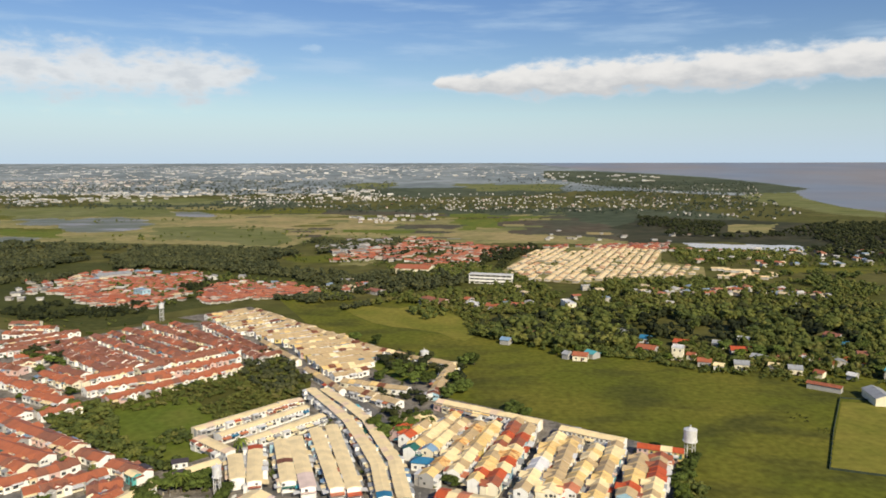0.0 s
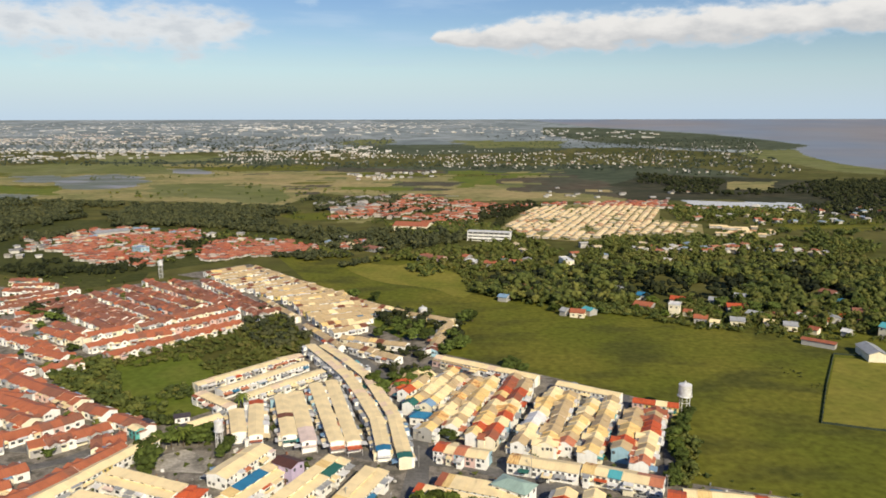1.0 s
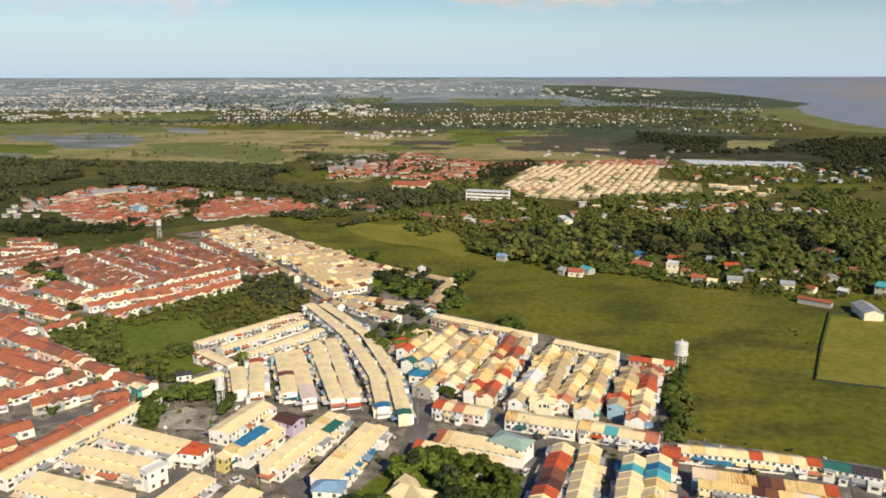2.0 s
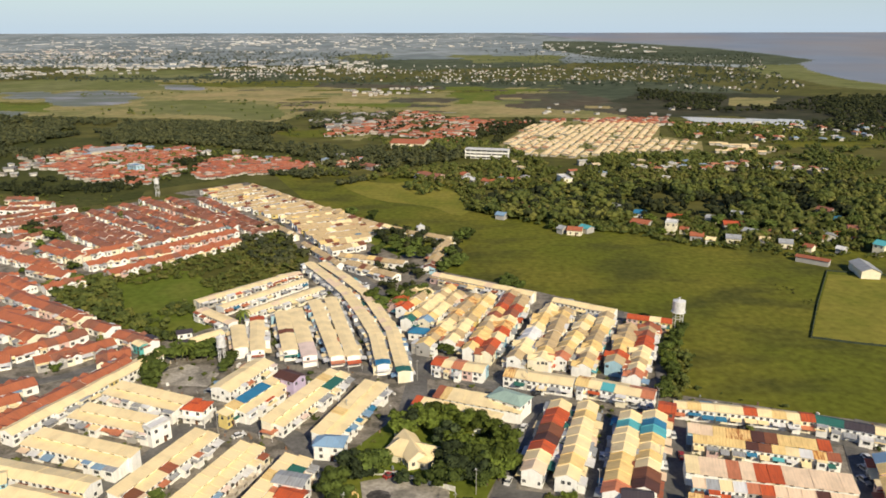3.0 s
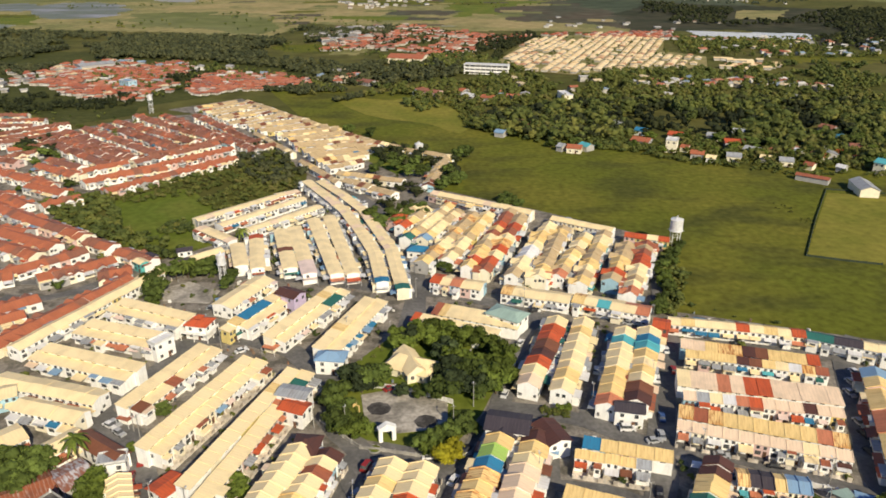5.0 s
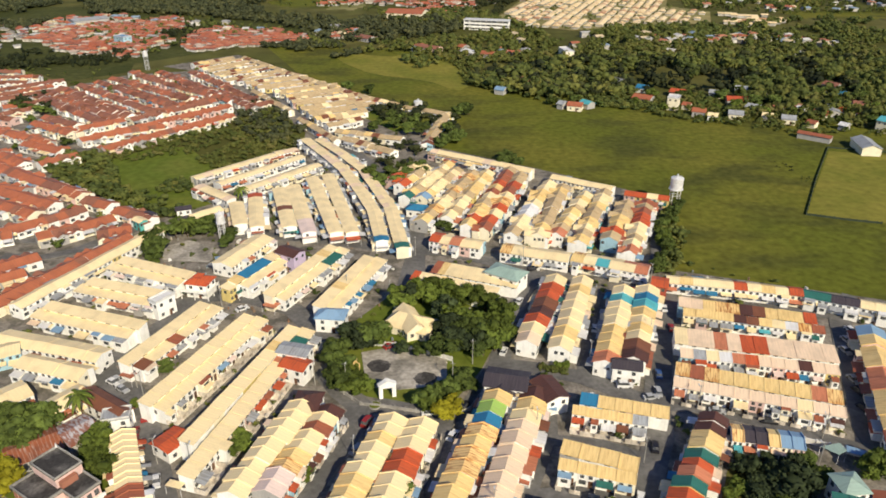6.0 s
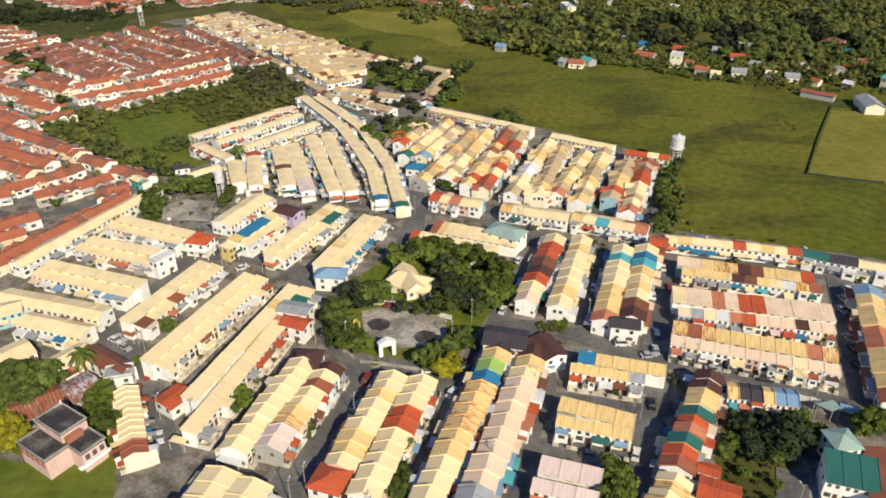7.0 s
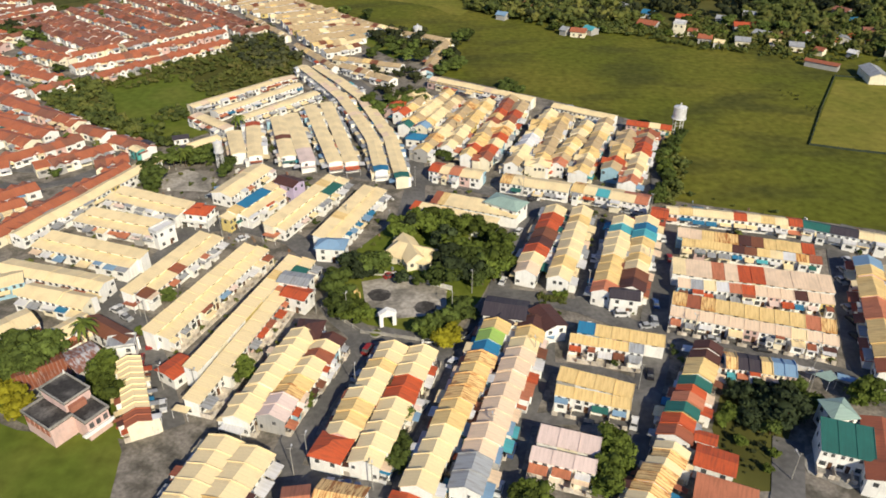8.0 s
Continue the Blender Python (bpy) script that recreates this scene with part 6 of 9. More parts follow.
block(-237.6, 484.1, -42.4, 107.2, 25, 4, 4, detail=False, left='*hhanhh', tiles='tile', walls='wcgwpcwg', awn=0.25, rag=0.25, gables=0.38, ext=0.55, jag=0.35, zr=4.9, ze=3.5)
block(-248.0, 477.8, -43.3, 99.3, 23, 4, 4, detail=False, left='*hhanhh', tiles='tile', walls='wcgwpcwg', awn=0.25, rag=0.25, gables=0.38, ext=0.55, jag=0.35, zr=4.9, ze=3.5)
block(-252.3, 456.2, -41.9, 90.7, 21, 4, 4, detail=False, left='*hhanhh', tiles='tile', walls='wcgwpcwg', awn=0.25, rag=0.25, gables=0.38, ext=0.55, jag=0.35, zr=4.9, ze=3.5)
block(-163.0, 507.3, -51.3, 86.2, 20, 3.2, 3.2, detail=False, left='*hhanhh', tiles='tile', walls='wcgwpcwg', awn=0.25, rag=0.25, gables=0.38, ext=0.55, jag=0.35, zr=4.9, ze=3.5)
block(-175.7, 522.3, -49.4, 52.0, 12, 3.2, 3.2, detail=False, left='*hhanhh', tiles='tile', walls='wcgwpcwg', awn=0.25, rag=0.25, gables=0.38, ext=0.55, jag=0.35, zr=4.9, ze=3.5)
block(-218.1, 522.9, -39.6, 37.9, 9, 3.5, 3.5, detail=False, left='*hhanhh', tiles='tile', walls='wcgwpcwg', awn=0.25, rag=0.25, gables=0.38, ext=0.55, jag=0.35, zr=4.9, ze=3.5)
block(-211.8, 482.1, -42.3, 77.8, 18, 3.5, 3.5, detail=False, left='*hhanhh', tiles='tile', walls='wcgwpcwg', awn=0.25, rag=0.25, gables=0.38, ext=0.55, jag=0.35, zr=4.9, ze=3.5)
block(-232.1, 456.0, -40.7, 59.4, 14, 3.5, 3.5, detail=False, left='*hhanhh', tiles='tile', walls='wcgwpcwg', awn=0.25, rag=0.25, gables=0.38, ext=0.55, jag=0.35, zr=4.9, ze=3.5)
block(-186.0, 364.0, 48.4, 48.0, 11, 4, 4, detail=False, left='*aaahaa', tiles='tile', walls='wcgwpcwg', awn=0.6, rag=0.25, gables=0.38, ext=0.55, jag=0.35, zr=4.9, ze=3.5)
block(-154.2, 399.9, 48.3, 43.0, 10, 4, 4, detail=False, left='*aaahaa', tiles='tile', walls='wcgwpcwg', awn=0.6, rag=0.25, gables=0.38, ext=0.55, jag=0.35, zr=4.9, ze=3.5)
block(-168.4, 350.5, 51.1, 34.9, 8, 4, 4, detail=False, left='*aaahaa', tiles='tile', walls='wcgwpcwg', awn=0.6, rag=0.25, gables=0.38, ext=0.55, jag=0.35, zr=4.9, ze=3.5)
block(-146.4, 377.7, 50.3, 43.8, 10, 4, 4, detail=False, left='*aaahaa', tiles='tile', walls='wcgwpcwg', awn=0.6, rag=0.25, gables=0.38, ext=0.55, jag=0.35, zr=4.9, ze=3.5)
block(-174.6, 402.5, 47.6, 55.1, 13, 4, 4, detail=False, left='*hhanhh', tiles='tile', walls='wcgwpcwg', awn=0.25, rag=0.25, gables=0.38, ext=0.55, jag=0.35, zr=4.9, ze=3.5)
block(-195.6, 384.7, 45.2, 25.1, 6, 4, 4, detail=False, left='*aaahaa', tiles='tile', walls='wcgwpcwg', awn=0.6, rag=0.25, gables=0.38, ext=0.55, jag=0.35, zr=4.9, ze=3.5)
block(-140.0, 465.3, -51.1, 49.9, 12, 4, 4, detail=False, left='*hhanhh', tiles='tile', walls='wcgwpcwg', awn=0.25, rag=0.25, gables=0.38, ext=0.55, jag=0.35, zr=4.9, ze=3.5)
block(-115.6, 426.6, 42.9, 19.6, 5, 4, 4, detail=False, left='*hhanhh', tiles='tile', walls='wcgwpcwg', awn=0.25, rag=0.25, gables=0.38, ext=0.55, jag=0.35, zr=4.9, ze=3.5)
block(-162.0, 422.0, 50.1, 31.4, 7, 4, 4, detail=False, left='*hhanhh', tiles='tile', walls='wcgwpcwg', awn=0.25, rag=0.25, gables=0.38, ext=0.55, jag=0.35, zr=4.9, ze=3.5)
block(-318.0, 524.3, -0.8, 20.8, 5, 4, 4, detail=False, left='*hhanhh', tiles='tile', walls='wcgwpcwg', awn=0.25, rag=0.25, gables=0.38, ext=0.55, jag=0.35, zr=4.9, ze=3.5)
block(-303.5, 491.7, -0.8, 27.5, 6, 4, 4, detail=False, left='*hhanhh', tiles='tile', walls='wcgwpcwg', awn=0.25, rag=0.25, gables=0.38, ext=0.55, jag=0.35, zr=4.9, ze=3.5)
block(-291.4, 464.3, 43.3, 49.1, 11, 4, 4, detail=False, left='*hhanhh', tiles='tile', walls='wcgwpcwg', awn=0.25, rag=0.25, gables=0.38, ext=0.55, jag=0.35, zr=4.9, ze=3.5)
block(-278.7, 442.2, 40.4, 49.7, 12, 4, 4, detail=False, left='*hhanhh', tiles='tile', walls='wcgwpcwg', awn=0.25, rag=0.25, gables=0.38, ext=0.55, jag=0.35, zr=4.9, ze=3.5)
block(-260.4, 428.5, 37.6, 21.8, 5, 4, 4, detail=False, left='*hhanhh', tiles='tile', walls='wcgwpcwg', awn=0.25, rag=0.25, gables=0.38, ext=0.55, jag=0.35, zr=4.9, ze=3.5)
block(-264.5, 412.0, -19.5, 26.1, 6, 4, 4, detail=False, left='*hhanhh', tiles='tile', walls='wcgwpcwg', awn=0.25, rag=0.25, gables=0.38, ext=0.55, jag=0.35, zr=4.9, ze=3.5)
block(-252.7, 392.0, -30.9, 48.2, 11, 4, 4, detail=False, left='*aaahaa', tiles='tile', walls='wcgwpcwg', awn=0.25, rag=0.25, gables=0.38, ext=0.55, jag=0.35, zr=4.9, ze=3.5)
block(-224.8, 396.2, -33.5, 36.1, 8, 4, 4, detail=False, left='*aaahaa', tiles='tile', walls='wcgwpcwg', awn=0.6, rag=0.25, gables=0.38, ext=0.55, jag=0.35, zr=4.9, ze=3.5)
block(-224.3, 407.9, -32.8, 30.6, 7, 4, 4, detail=False, left='*hhanhh', tiles='tile', walls='wcgwpcwg', awn=0.25, rag=0.25, gables=0.38, ext=0.55, jag=0.35, zr=4.9, ze=3.5)
block(-212.2, 360.4, -27.6, 28.8, 7, 4, 4, detail=False, left='*aaahaa', tiles='tile', walls='wcgwpcwg', awn=0.6, rag=0.25, gables=0.38, ext=0.55, jag=0.35, zr=4.9, ze=3.5)
block(-189.8, 328.4, 46.5, 18.4, 4, 4, 4, detail=False, left='*aaahaa', tiles='tile', walls='wcgwpcwg', awn=0.6, rag=0.25, gables=0.38, ext=0.55, jag=0.35, zr=4.9, ze=3.5)
block(-221.5, 348.4, -38.2, 32.4, 8, 4, 4, detail=False, left='*aaahaa', tiles='tile', walls='wcgwpcwg', awn=0.6, rag=0.25, gables=0.38, ext=0.55, jag=0.35, zr=4.9, ze=3.5)
block(-223.3, 337.1, -33.2, 25.9, 6, 4, 4, detail=False, left='*aaahaa', tiles='tile', walls='wcgwpcwg', awn=0.6, rag=0.25, gables=0.38, ext=0.55, jag=0.35, zr=4.9, ze=3.5)
block(-218.5, 333.6, -34.7, 41.9, 10, 4, 4, detail=False, left='*aaahaa', tiles='tile', walls='wcgwpcwg', awn=0.6, rag=0.25, gables=0.38, ext=0.55, jag=0.35, zr=4.9, ze=3.5)
block(-184.0, 309.8, -32.7, 38.9, 9, 4, 4, detail=False, left='*aaahaa', tiles='tile', walls='wcgwpcwg', awn=0.6, rag=0.25, gables=0.38, ext=0.55, jag=0.35, zr=4.9, ze=3.5)
block(-147.7, 283.7, -26.9, 15.2, 4, 4, 4, detail=False, left='*aaahaa', tiles='tile', walls='wcgwpcwg', awn=0.25, rag=0.25, gables=0.38, ext=0.55, jag=0.35, zr=4.9, ze=3.5)
block(-130.3, 273.2, -31.5, 20.9, 5, 4, 4, detail=False, left='*aaahaa', tiles='tile', walls='wcgwpcwg', awn=0.25, rag=0.25, gables=0.38, ext=0.55, jag=0.35, zr=4.9, ze=3.5)
block(-199.2, 300.7, -18.3, 22.3, 5, 4, 4, detail=False, left='*aaahaa', tiles='tile', walls='wcgwpcwg', awn=0.6, rag=0.25, gables=0.38, ext=0.55, jag=0.35, zr=4.9, ze=3.5)
block(-187.8, 293.8, -28.3, 34.1, 8, 4, 4, detail=False, left='*aaahaa', tiles='tile', walls='wcgwpcwg', awn=0.25, rag=0.25, gables=0.38, ext=0.55, jag=0.35, zr=4.9, ze=3.5)
block(-189.4, 284.1, -29.1, 32.5, 8, 4, 4, detail=False, left='*aaahaa', tiles='tile', walls='wcgwpcwg', awn=0.25, rag=0.25, gables=0.38, ext=0.55, jag=0.35, zr=4.9, ze=3.5)
block(-157.4, 259.4, 48.0, 19.5, 5, 4, 4, detail=False, left='*aaahaa', tiles='tile', walls='wcgwpcwg', awn=0.25, rag=0.25, gables=0.38, ext=0.55, jag=0.35, zr=4.9, ze=3.5)
block(-167.4, 250.2, 45.5, 17.5, 4, 4, 4, detail=False, left='*aaahaa', tiles='tile', walls='wcgwpcwg', awn=0.25, rag=0.25, gables=0.38, ext=0.55, jag=0.35, zr=4.9, ze=3.5)
block(-145.6, 249.0, 43.2, 22.8, 5, 4, 4, detail=False, left='*aaahaa', tiles='tile', walls='wcgwpcwg', awn=0.25, rag=0.25, gables=0.38, ext=0.55, jag=0.35, zr=4.9, ze=3.5)
block(-136.9, 257.6, -142.9, 17.5, 4, 4, 4, detail=False, left='*aaahaa', tiles='tile', walls='wcgwpcwg', awn=0.25, rag=0.25, gables=0.38, ext=0.55, jag=0.35, zr=4.9, ze=3.5)
block(-128.6, 248.8, 24.1, 12.2, 3, 4, 4, detail=False, left='*aaahaa', tiles='tile', walls='wcgwpcwg', awn=0.25, rag=0.25, gables=0.38, ext=0.55, jag=0.35, zr=4.9, ze=3.5)
block(-170.8, 245.3, 26.3, 10.9, 3, 4, 4, detail=False, left='*aaahaa', tiles='tile', walls='wcgwpcwg', awn=0.25, rag=0.25, gables=0.38, ext=0.55, jag=0.35, zr=4.9, ze=3.5)
block(-208.3, 510.2, -40.6, 87.0, 20, 3.2, 3.2, detail=False, left='*hhanhh', tiles='tile', walls='wcgwpcwg', awn=0.25, rag=0.25, gables=0.38, ext=0.55, jag=0.35, zr=5.2, ze=3.8)
block(-229.8, 492.9, -41.7, 100.5, 23, 3.2, 3.2, detail=False, left='*hhanhh', tiles='tile', walls='wcgwpcwg', awn=0.25, rag=0.25, gables=0.38, ext=0.55, jag=0.35, zr=5.2, ze=3.8)
block(-248.8, 464.0, -42.3, 92.9, 22, 3.2, 3.2, detail=False, left='*hhanhh', tiles='tile', walls='wcgwpcwg', awn=0.25, rag=0.25, gables=0.38, ext=0.55, jag=0.35, zr=5.2, ze=3.8)
block(-169.8, 488.6, -48.3, 66.3, 15, 3.2, 3.2, detail=False, left='*hhanhh', tiles='tile', walls='wcgwpcwg', awn=0.25, rag=0.25, gables=0.38, ext=0.55, jag=0.35, zr=5.2, ze=3.8)
block(-168.0, 411.0, 53.7, 52.8, 12, 3.2, 3.2, detail=False, left='*hhanhh', tiles='tile', walls='wcgwpcwg', awn=0.25, rag=0.25, gables=0.38, ext=0.55, jag=0.35, zr=5.2, ze=3.8)
block(-180.2, 371.0, 28.6, 34.6, 8, 3.2, 3.2, detail=False, left='*aaahaa', tiles='tile', walls='wcgwpcwg', awn=0.6, rag=0.25, gables=0.38, ext=0.55, jag=0.35, zr=5.2, ze=3.8)
block(-304.7, 504.4, 6.4, 28.5, 7, 3.2, 3.2, detail=False, left='*hhanhh', tiles='tile', walls='wcgwpcwg', awn=0.25, rag=0.25, gables=0.38, ext=0.55, jag=0.35, zr=5.2, ze=3.8)
block(-280.1, 451.0, 48.6, 38.4, 9, 3.2, 3.2, detail=False, left='*hhanhh', tiles='tile', walls='wcgwpcwg', awn=0.25, rag=0.25, gables=0.38, ext=0.55, jag=0.35, zr=5.2, ze=3.8)
block(-251.9, 413.3, 47.2, 18.9, 4, 3.2, 3.2, detail=False, left='*hhanhh', tiles='tile', walls='wcgwpcwg', awn=0.25, rag=0.25, gables=0.38, ext=0.55, jag=0.35, zr=5.2, ze=3.8)
block(-212.3, 387.2, -22.0, 20.7, 5, 3.2, 3.2, detail=False, left='*aaahaa', tiles='tile', walls='wcgwpcwg', awn=0.6, rag=0.25, gables=0.38, ext=0.55, jag=0.35, zr=5.2, ze=3.8)
block(-228.4, 376.7, -30.0, 34.7, 8, 3.2, 3.2, detail=False, left='*aaahaa', tiles='tile', walls='wcgwpcwg', awn=0.6, rag=0.25, gables=0.38, ext=0.55, jag=0.35, zr=5.2, ze=3.8)
block(-141.1, 194.6, 63.9, 29.4, 7, 4, 4, detail=False, left='*aaahaa', tiles='tile', walls='wcgwpcwg', awn=0.25, rag=0.25, gables=0.38, ext=0.55, jag=0.35, zr=4.9, ze=3.5)
block(-128.2, 221.0, 64.7, 28.5, 7, 4, 4, detail=False, left='*aaahaa', tiles='tile', walls='wcgwpcwg', awn=0.25, rag=0.25, gables=0.38, ext=0.55, jag=0.35, zr=4.9, ze=3.5)
block(-154.1, 219.1, 44.8, 16.9, 4, 4, 4, detail=False, left='*aaahaa', tiles='tile', walls='wcgwpcwg', awn=0.25, rag=0.25, gables=0.38, ext=0.55, jag=0.35, zr=4.9, ze=3.5)
block(-149.8, 211.1, 40.9, 12.1, 3, 3.5, 3.5, detail=False, left='*aaahaa', tiles='tile', walls='wcgwpcwg', awn=0.25, rag=0.25, gables=0.38, ext=0.55, jag=0.35, zr=4.9, ze=3.5)
block(-131.3, 194.6, 65.6, 27.7, 6, 3.2, 3.2, left='*cccc', detail=False)
block(-119.9, 219.9, 66.2, 34.0, 8, 3.2, 3.2, left='*cccc', detail=False)
block(-101.1, 258.7, 45.7, 18.5, 4, 3, 3, left='dccccc', detail=False)

# ---- detached houses ----
corner_house = house(-81.7, 210.4, -12.6, 7.3, 3.5, 3.5, ze=5.2, rise=1.5, col='r', hip=2.9, label='white corner house with a tiered red hipped roof and terrace')
part("upper_wall", Geo().box(2.55, 4.75, -1.1, 1.1, 6.2, 7.1), WALL["r"], corner_house)
part("upper_roof", Geo().prism([(2.2, -1.45, 7.05), (5.1, -1.45, 7.05), (5.1, 1.45, 7.05), (2.2, 1.45, 7.05)], [(3.4, -0.1, 7.85), (3.9, -0.1, 7.85), (3.9, 0.1, 7.85), (3.4, 0.1, 7.85)]), ROOF["r"], corner_house)
part("balcony", Geo().box(-1.2, 8.5, -4.6, -3.0, 2.7, 2.95).box(-1.2, 8.5, -4.6, -4.5, 2.95, 3.7).box(7.2, 8.5, -4.6, 3.0, 2.7, 2.95).box(8.4, 8.5, -4.6, 3.0, 2.95, 3.7), WALL["w"], corner_house)
for px, py in ((-1.1, -4.5), (3.6, -4.5), (8.4, -4.5), (8.4, -0.8), (8.4, 2.9)):
    part("post", Geo().box(px - 0.12, px + 0.12, py - 0.12, py + 0.12, -0.2, 2.7), WALL["w"], corner_house)
house(-70.3, 205.0, 63.1, 3.1, 0.4, 4.2, ze=5.0, rise=0.4, col='c', wall='y', label='yellow-walled end house with a cream roof')
house(-88.0, 193.6, 56.8, 6.9, 2.2, 2.2, ze=6.2, col='w', wall='w', flat=True, label='tall white house with a flat roof ending a row')
house(-36.5, 188.9, -6.9, 8.6, 3.4, 3.4, ze=5.0, rise=1.4, col='l', hip=3, label='white corner house with a light blue hipped roof')
house(-55.4, 230.0, -31.5, 8.5, 3.5, 3.5, ze=6.6, rise=1, col='k', wall='v', label='violet house with a dark brown roof')
house(-23.5, 104.2, 70.5, 6.6, 3.9, 3.9, ze=4.5, rise=1.5, col='r', hip=2.6, label='end house of a row under a red hipped roof')
house(-6.8, 93.6, 69.4, 2.3, 3.6, 3.6, ze=3.0, rise=0.5, col='r', fronts=False, label='low red lean-to at the end of a row')
house(-36.0, 147.1, -6.7, 6.3, 4, 4.5, ze=5, rise=1.6, col='k', hip=3, label='house with a dark brown hipped roof')
house(-65.0, 131.3, 57.2, 6.7, 3.4, 3.4, ze=3.6, rise=0.5, col='r', label='house with a bright red roof at the street corner')
house(-43.7, 169.0, -15.6, 8.5, 3, 3, ze=6.2, rise=0.5, col='g', wall='w', label='white raised upper storey with a grey roof')
house(-41.8, 164.1, -22.4, 7.1, 3.0, 3.0, ze=5.0, rise=0.7, col='r', label='house extension with a bright red roof')
house(-90.9, 151.8, -33.5, 16.2, 2.9, 2.9, ze=4.2, rise=1.2, col='n', wall='w', label='long house with a rusty brown roof')
house(18.2, 216.7, -35.0, 11.9, 4, 4.5, ze=6.0, rise=1.2, col='v', wall='w', hip=3.5, label='house with a faded turquoise hipped roof')
house(12.8, 155.8, -13.7, 10.8, 4.5, 4.5, ze=5.6, rise=1.2, col='d', label='house with a wide charcoal roof at the street corner')
house(27.0, 155.3, -68.8, 9.1, 3.5, 3.5, ze=5, rise=1, col='k', label='house with a low dark brown roof')
house(47.5, 162.4, -12.6, 7.5, 2.8, 2.8, ze=5, rise=1, col='d', label='house with a dark roof over the carport')
house(54.0, 105.4, -25, 7.6, 3.3, 3.3, ze=4.0, rise=0.6, col='r', label='bungalow with a low bright red roof')
house(55.4, 110.6, -25, 4.0, 1.8, 1.8, ze=4.2, rise=0.3, col='r', label='low red-roofed lean-to behind the bungalow')
house(52.3, 99.4, -23, 11.0, 0.8, 8.5, ze=4.6, rise=0.6, col='s', label='large house under one broad salmon-red roof')
block(82.2, 112.7, -19.0, 10.3, 3, 0, 8.2, left='ttt', walls='w', rag=0.02, awn=0, ext=0, zr=7.4, ze=5.4)
house(88.0, 119.2, -85.0, 5.8, 3.2, 3.2, ze=6, rise=1.6, col='v', hip=3, label='house with a pale green hipped roof', wall='w')
house(96.2, 113.5, -113.0, 18.3, 4, 4, ze=5, rise=1, col='e', label='house with a red roof')
house(69.9, 206.4, -18.7, 4.8, 3.5, 3.5, ze=6, rise=0.6, col='r', wall='r', label='red painted house at the field edge')
house(-14.6, 190.1, -24.6, 14.3, 4.5, 5, ze=2.8, rise=2.6, col='c', wall='c', hip=3, label='cream-roofed open pavilion among the park trees')
house(-10.6, 193.2, -69.3, 12.7, 3.6, 3.6, ze=3.2, rise=2.6, col='c', wall='c', label='raised cream gable of the park pavilion')
house(-23.6, 94.7, -13.0, 9.2, 4, 4, ze=5, rise=1.5, col='o', label='house with a rust-streaked roof')
house(-29.8, 92.7, 7.5, 4.8, 4, 4, ze=5, rise=1.5, col='s', label='house with a salmon roof')
house(141.2, 436.0, -25.7, 6.5, 4.3, 4.3, ze=7.5, rise=1.5, flat=True, col='w', wall='c', fronts=True)
house(152.7, 468.1, -31.1, 9.2, 4.8, 4.8, ze=3.2, rise=1.5, col='r', fronts=True)
house(151.8, 421.3, -20.9, 7.4, 4.3, 4.3, ze=3.2, rise=1.5, col='a', fronts=True)
house(181.7, 448.1, -13.6, 12.9, 5.8, 5.8, ze=3.2, rise=1.5, col='r', fronts=True)
house(171.3, 415.9, -19.3, 7.9, 4.8, 4.8, ze=3.2, rise=1.5, col='g', fronts=True)
house(188.7, 431.3, -44.9, 7.7, 4.8, 4.8, ze=3.2, rise=1.5, col='g', fronts=True)
house(223.6, 460.9, -37.4, 7.6, 4.8, 4.8, ze=3.2, rise=1.5, col='w', hip=3, fronts=True)
house(213.2, 433.7, -41.4, 8.3, 4.8, 4.8, ze=3.2, rise=1.5, col='h', fronts=True)
house(198.2, 405.7, -20.1, 7.2, 4.8, 4.8, ze=3.2, rise=1.5, col='g', fronts=True)
house(222.9, 417.8, -40.9, 7.8, 5.3, 5.3, ze=3.2, rise=1.5, col='a', fronts=True)
house(230.7, 444.6, -42.9, 8.4, 4.8, 4.8, ze=3.2, rise=1.5, col='t', fronts=True)
house(236.5, 434.8, -100.8, 20.0, 4.8, 4.8, ze=3.2, rise=1.5, col='g', fronts=True)
house(254.8, 465.1, -44.5, 11.1, 5.8, 5.8, ze=3.2, rise=1.5, col='b', fronts=True)
house(241.7, 479.7, -106.8, 16.6, 4.8, 4.8, ze=3.2, rise=1.5, col='t', fronts=True)
house(254.8, 435.9, -17.6, 9.4, 4.8, 4.8, ze=3.2, rise=1.5, col='h', fronts=True)
house(246.7, 391.1, -50.4, 5.9, 5.8, 5.8, ze=6.5, rise=1.5, col='u', fronts=True)
house(75.4, 438.2, -42.2, 4.1, 3.8, 3.8, ze=3.2, rise=1.5, col='g', fronts=False)
house(80.2, 435.4, -18.9, 8.7, 4.8, 4.8, ze=3.2, rise=1.5, col='a', fronts=True)
house(90.0, 440.8, -52.9, 7.0, 3.8, 3.8, ze=3.2, rise=1.5, col='u', fronts=False)
house(39.3, 474.3, -30.9, 6.3, 3.8, 3.8, ze=3.2, rise=1.5, col='l', fronts=False)
house(55.7, 504.5, -38.1, 11.7, 4.8, 4.8, ze=3.2, rise=1.5, col='h', fronts=True)
house(99.1, 581.6, -81.0, 18.4, 3.8, 3.8, ze=9, rise=1.5, col='w', flat=True, fronts=False)
house(123.2, 500.0, -63.4, 7.8, 3.8, 3.8, ze=3.2, rise=1.5, col='g', fronts=False)
house(133.8, 479.5, -34.2, 5.9, 4.8, 4.8, ze=3.2, rise=1.5, col='b', fronts=True)
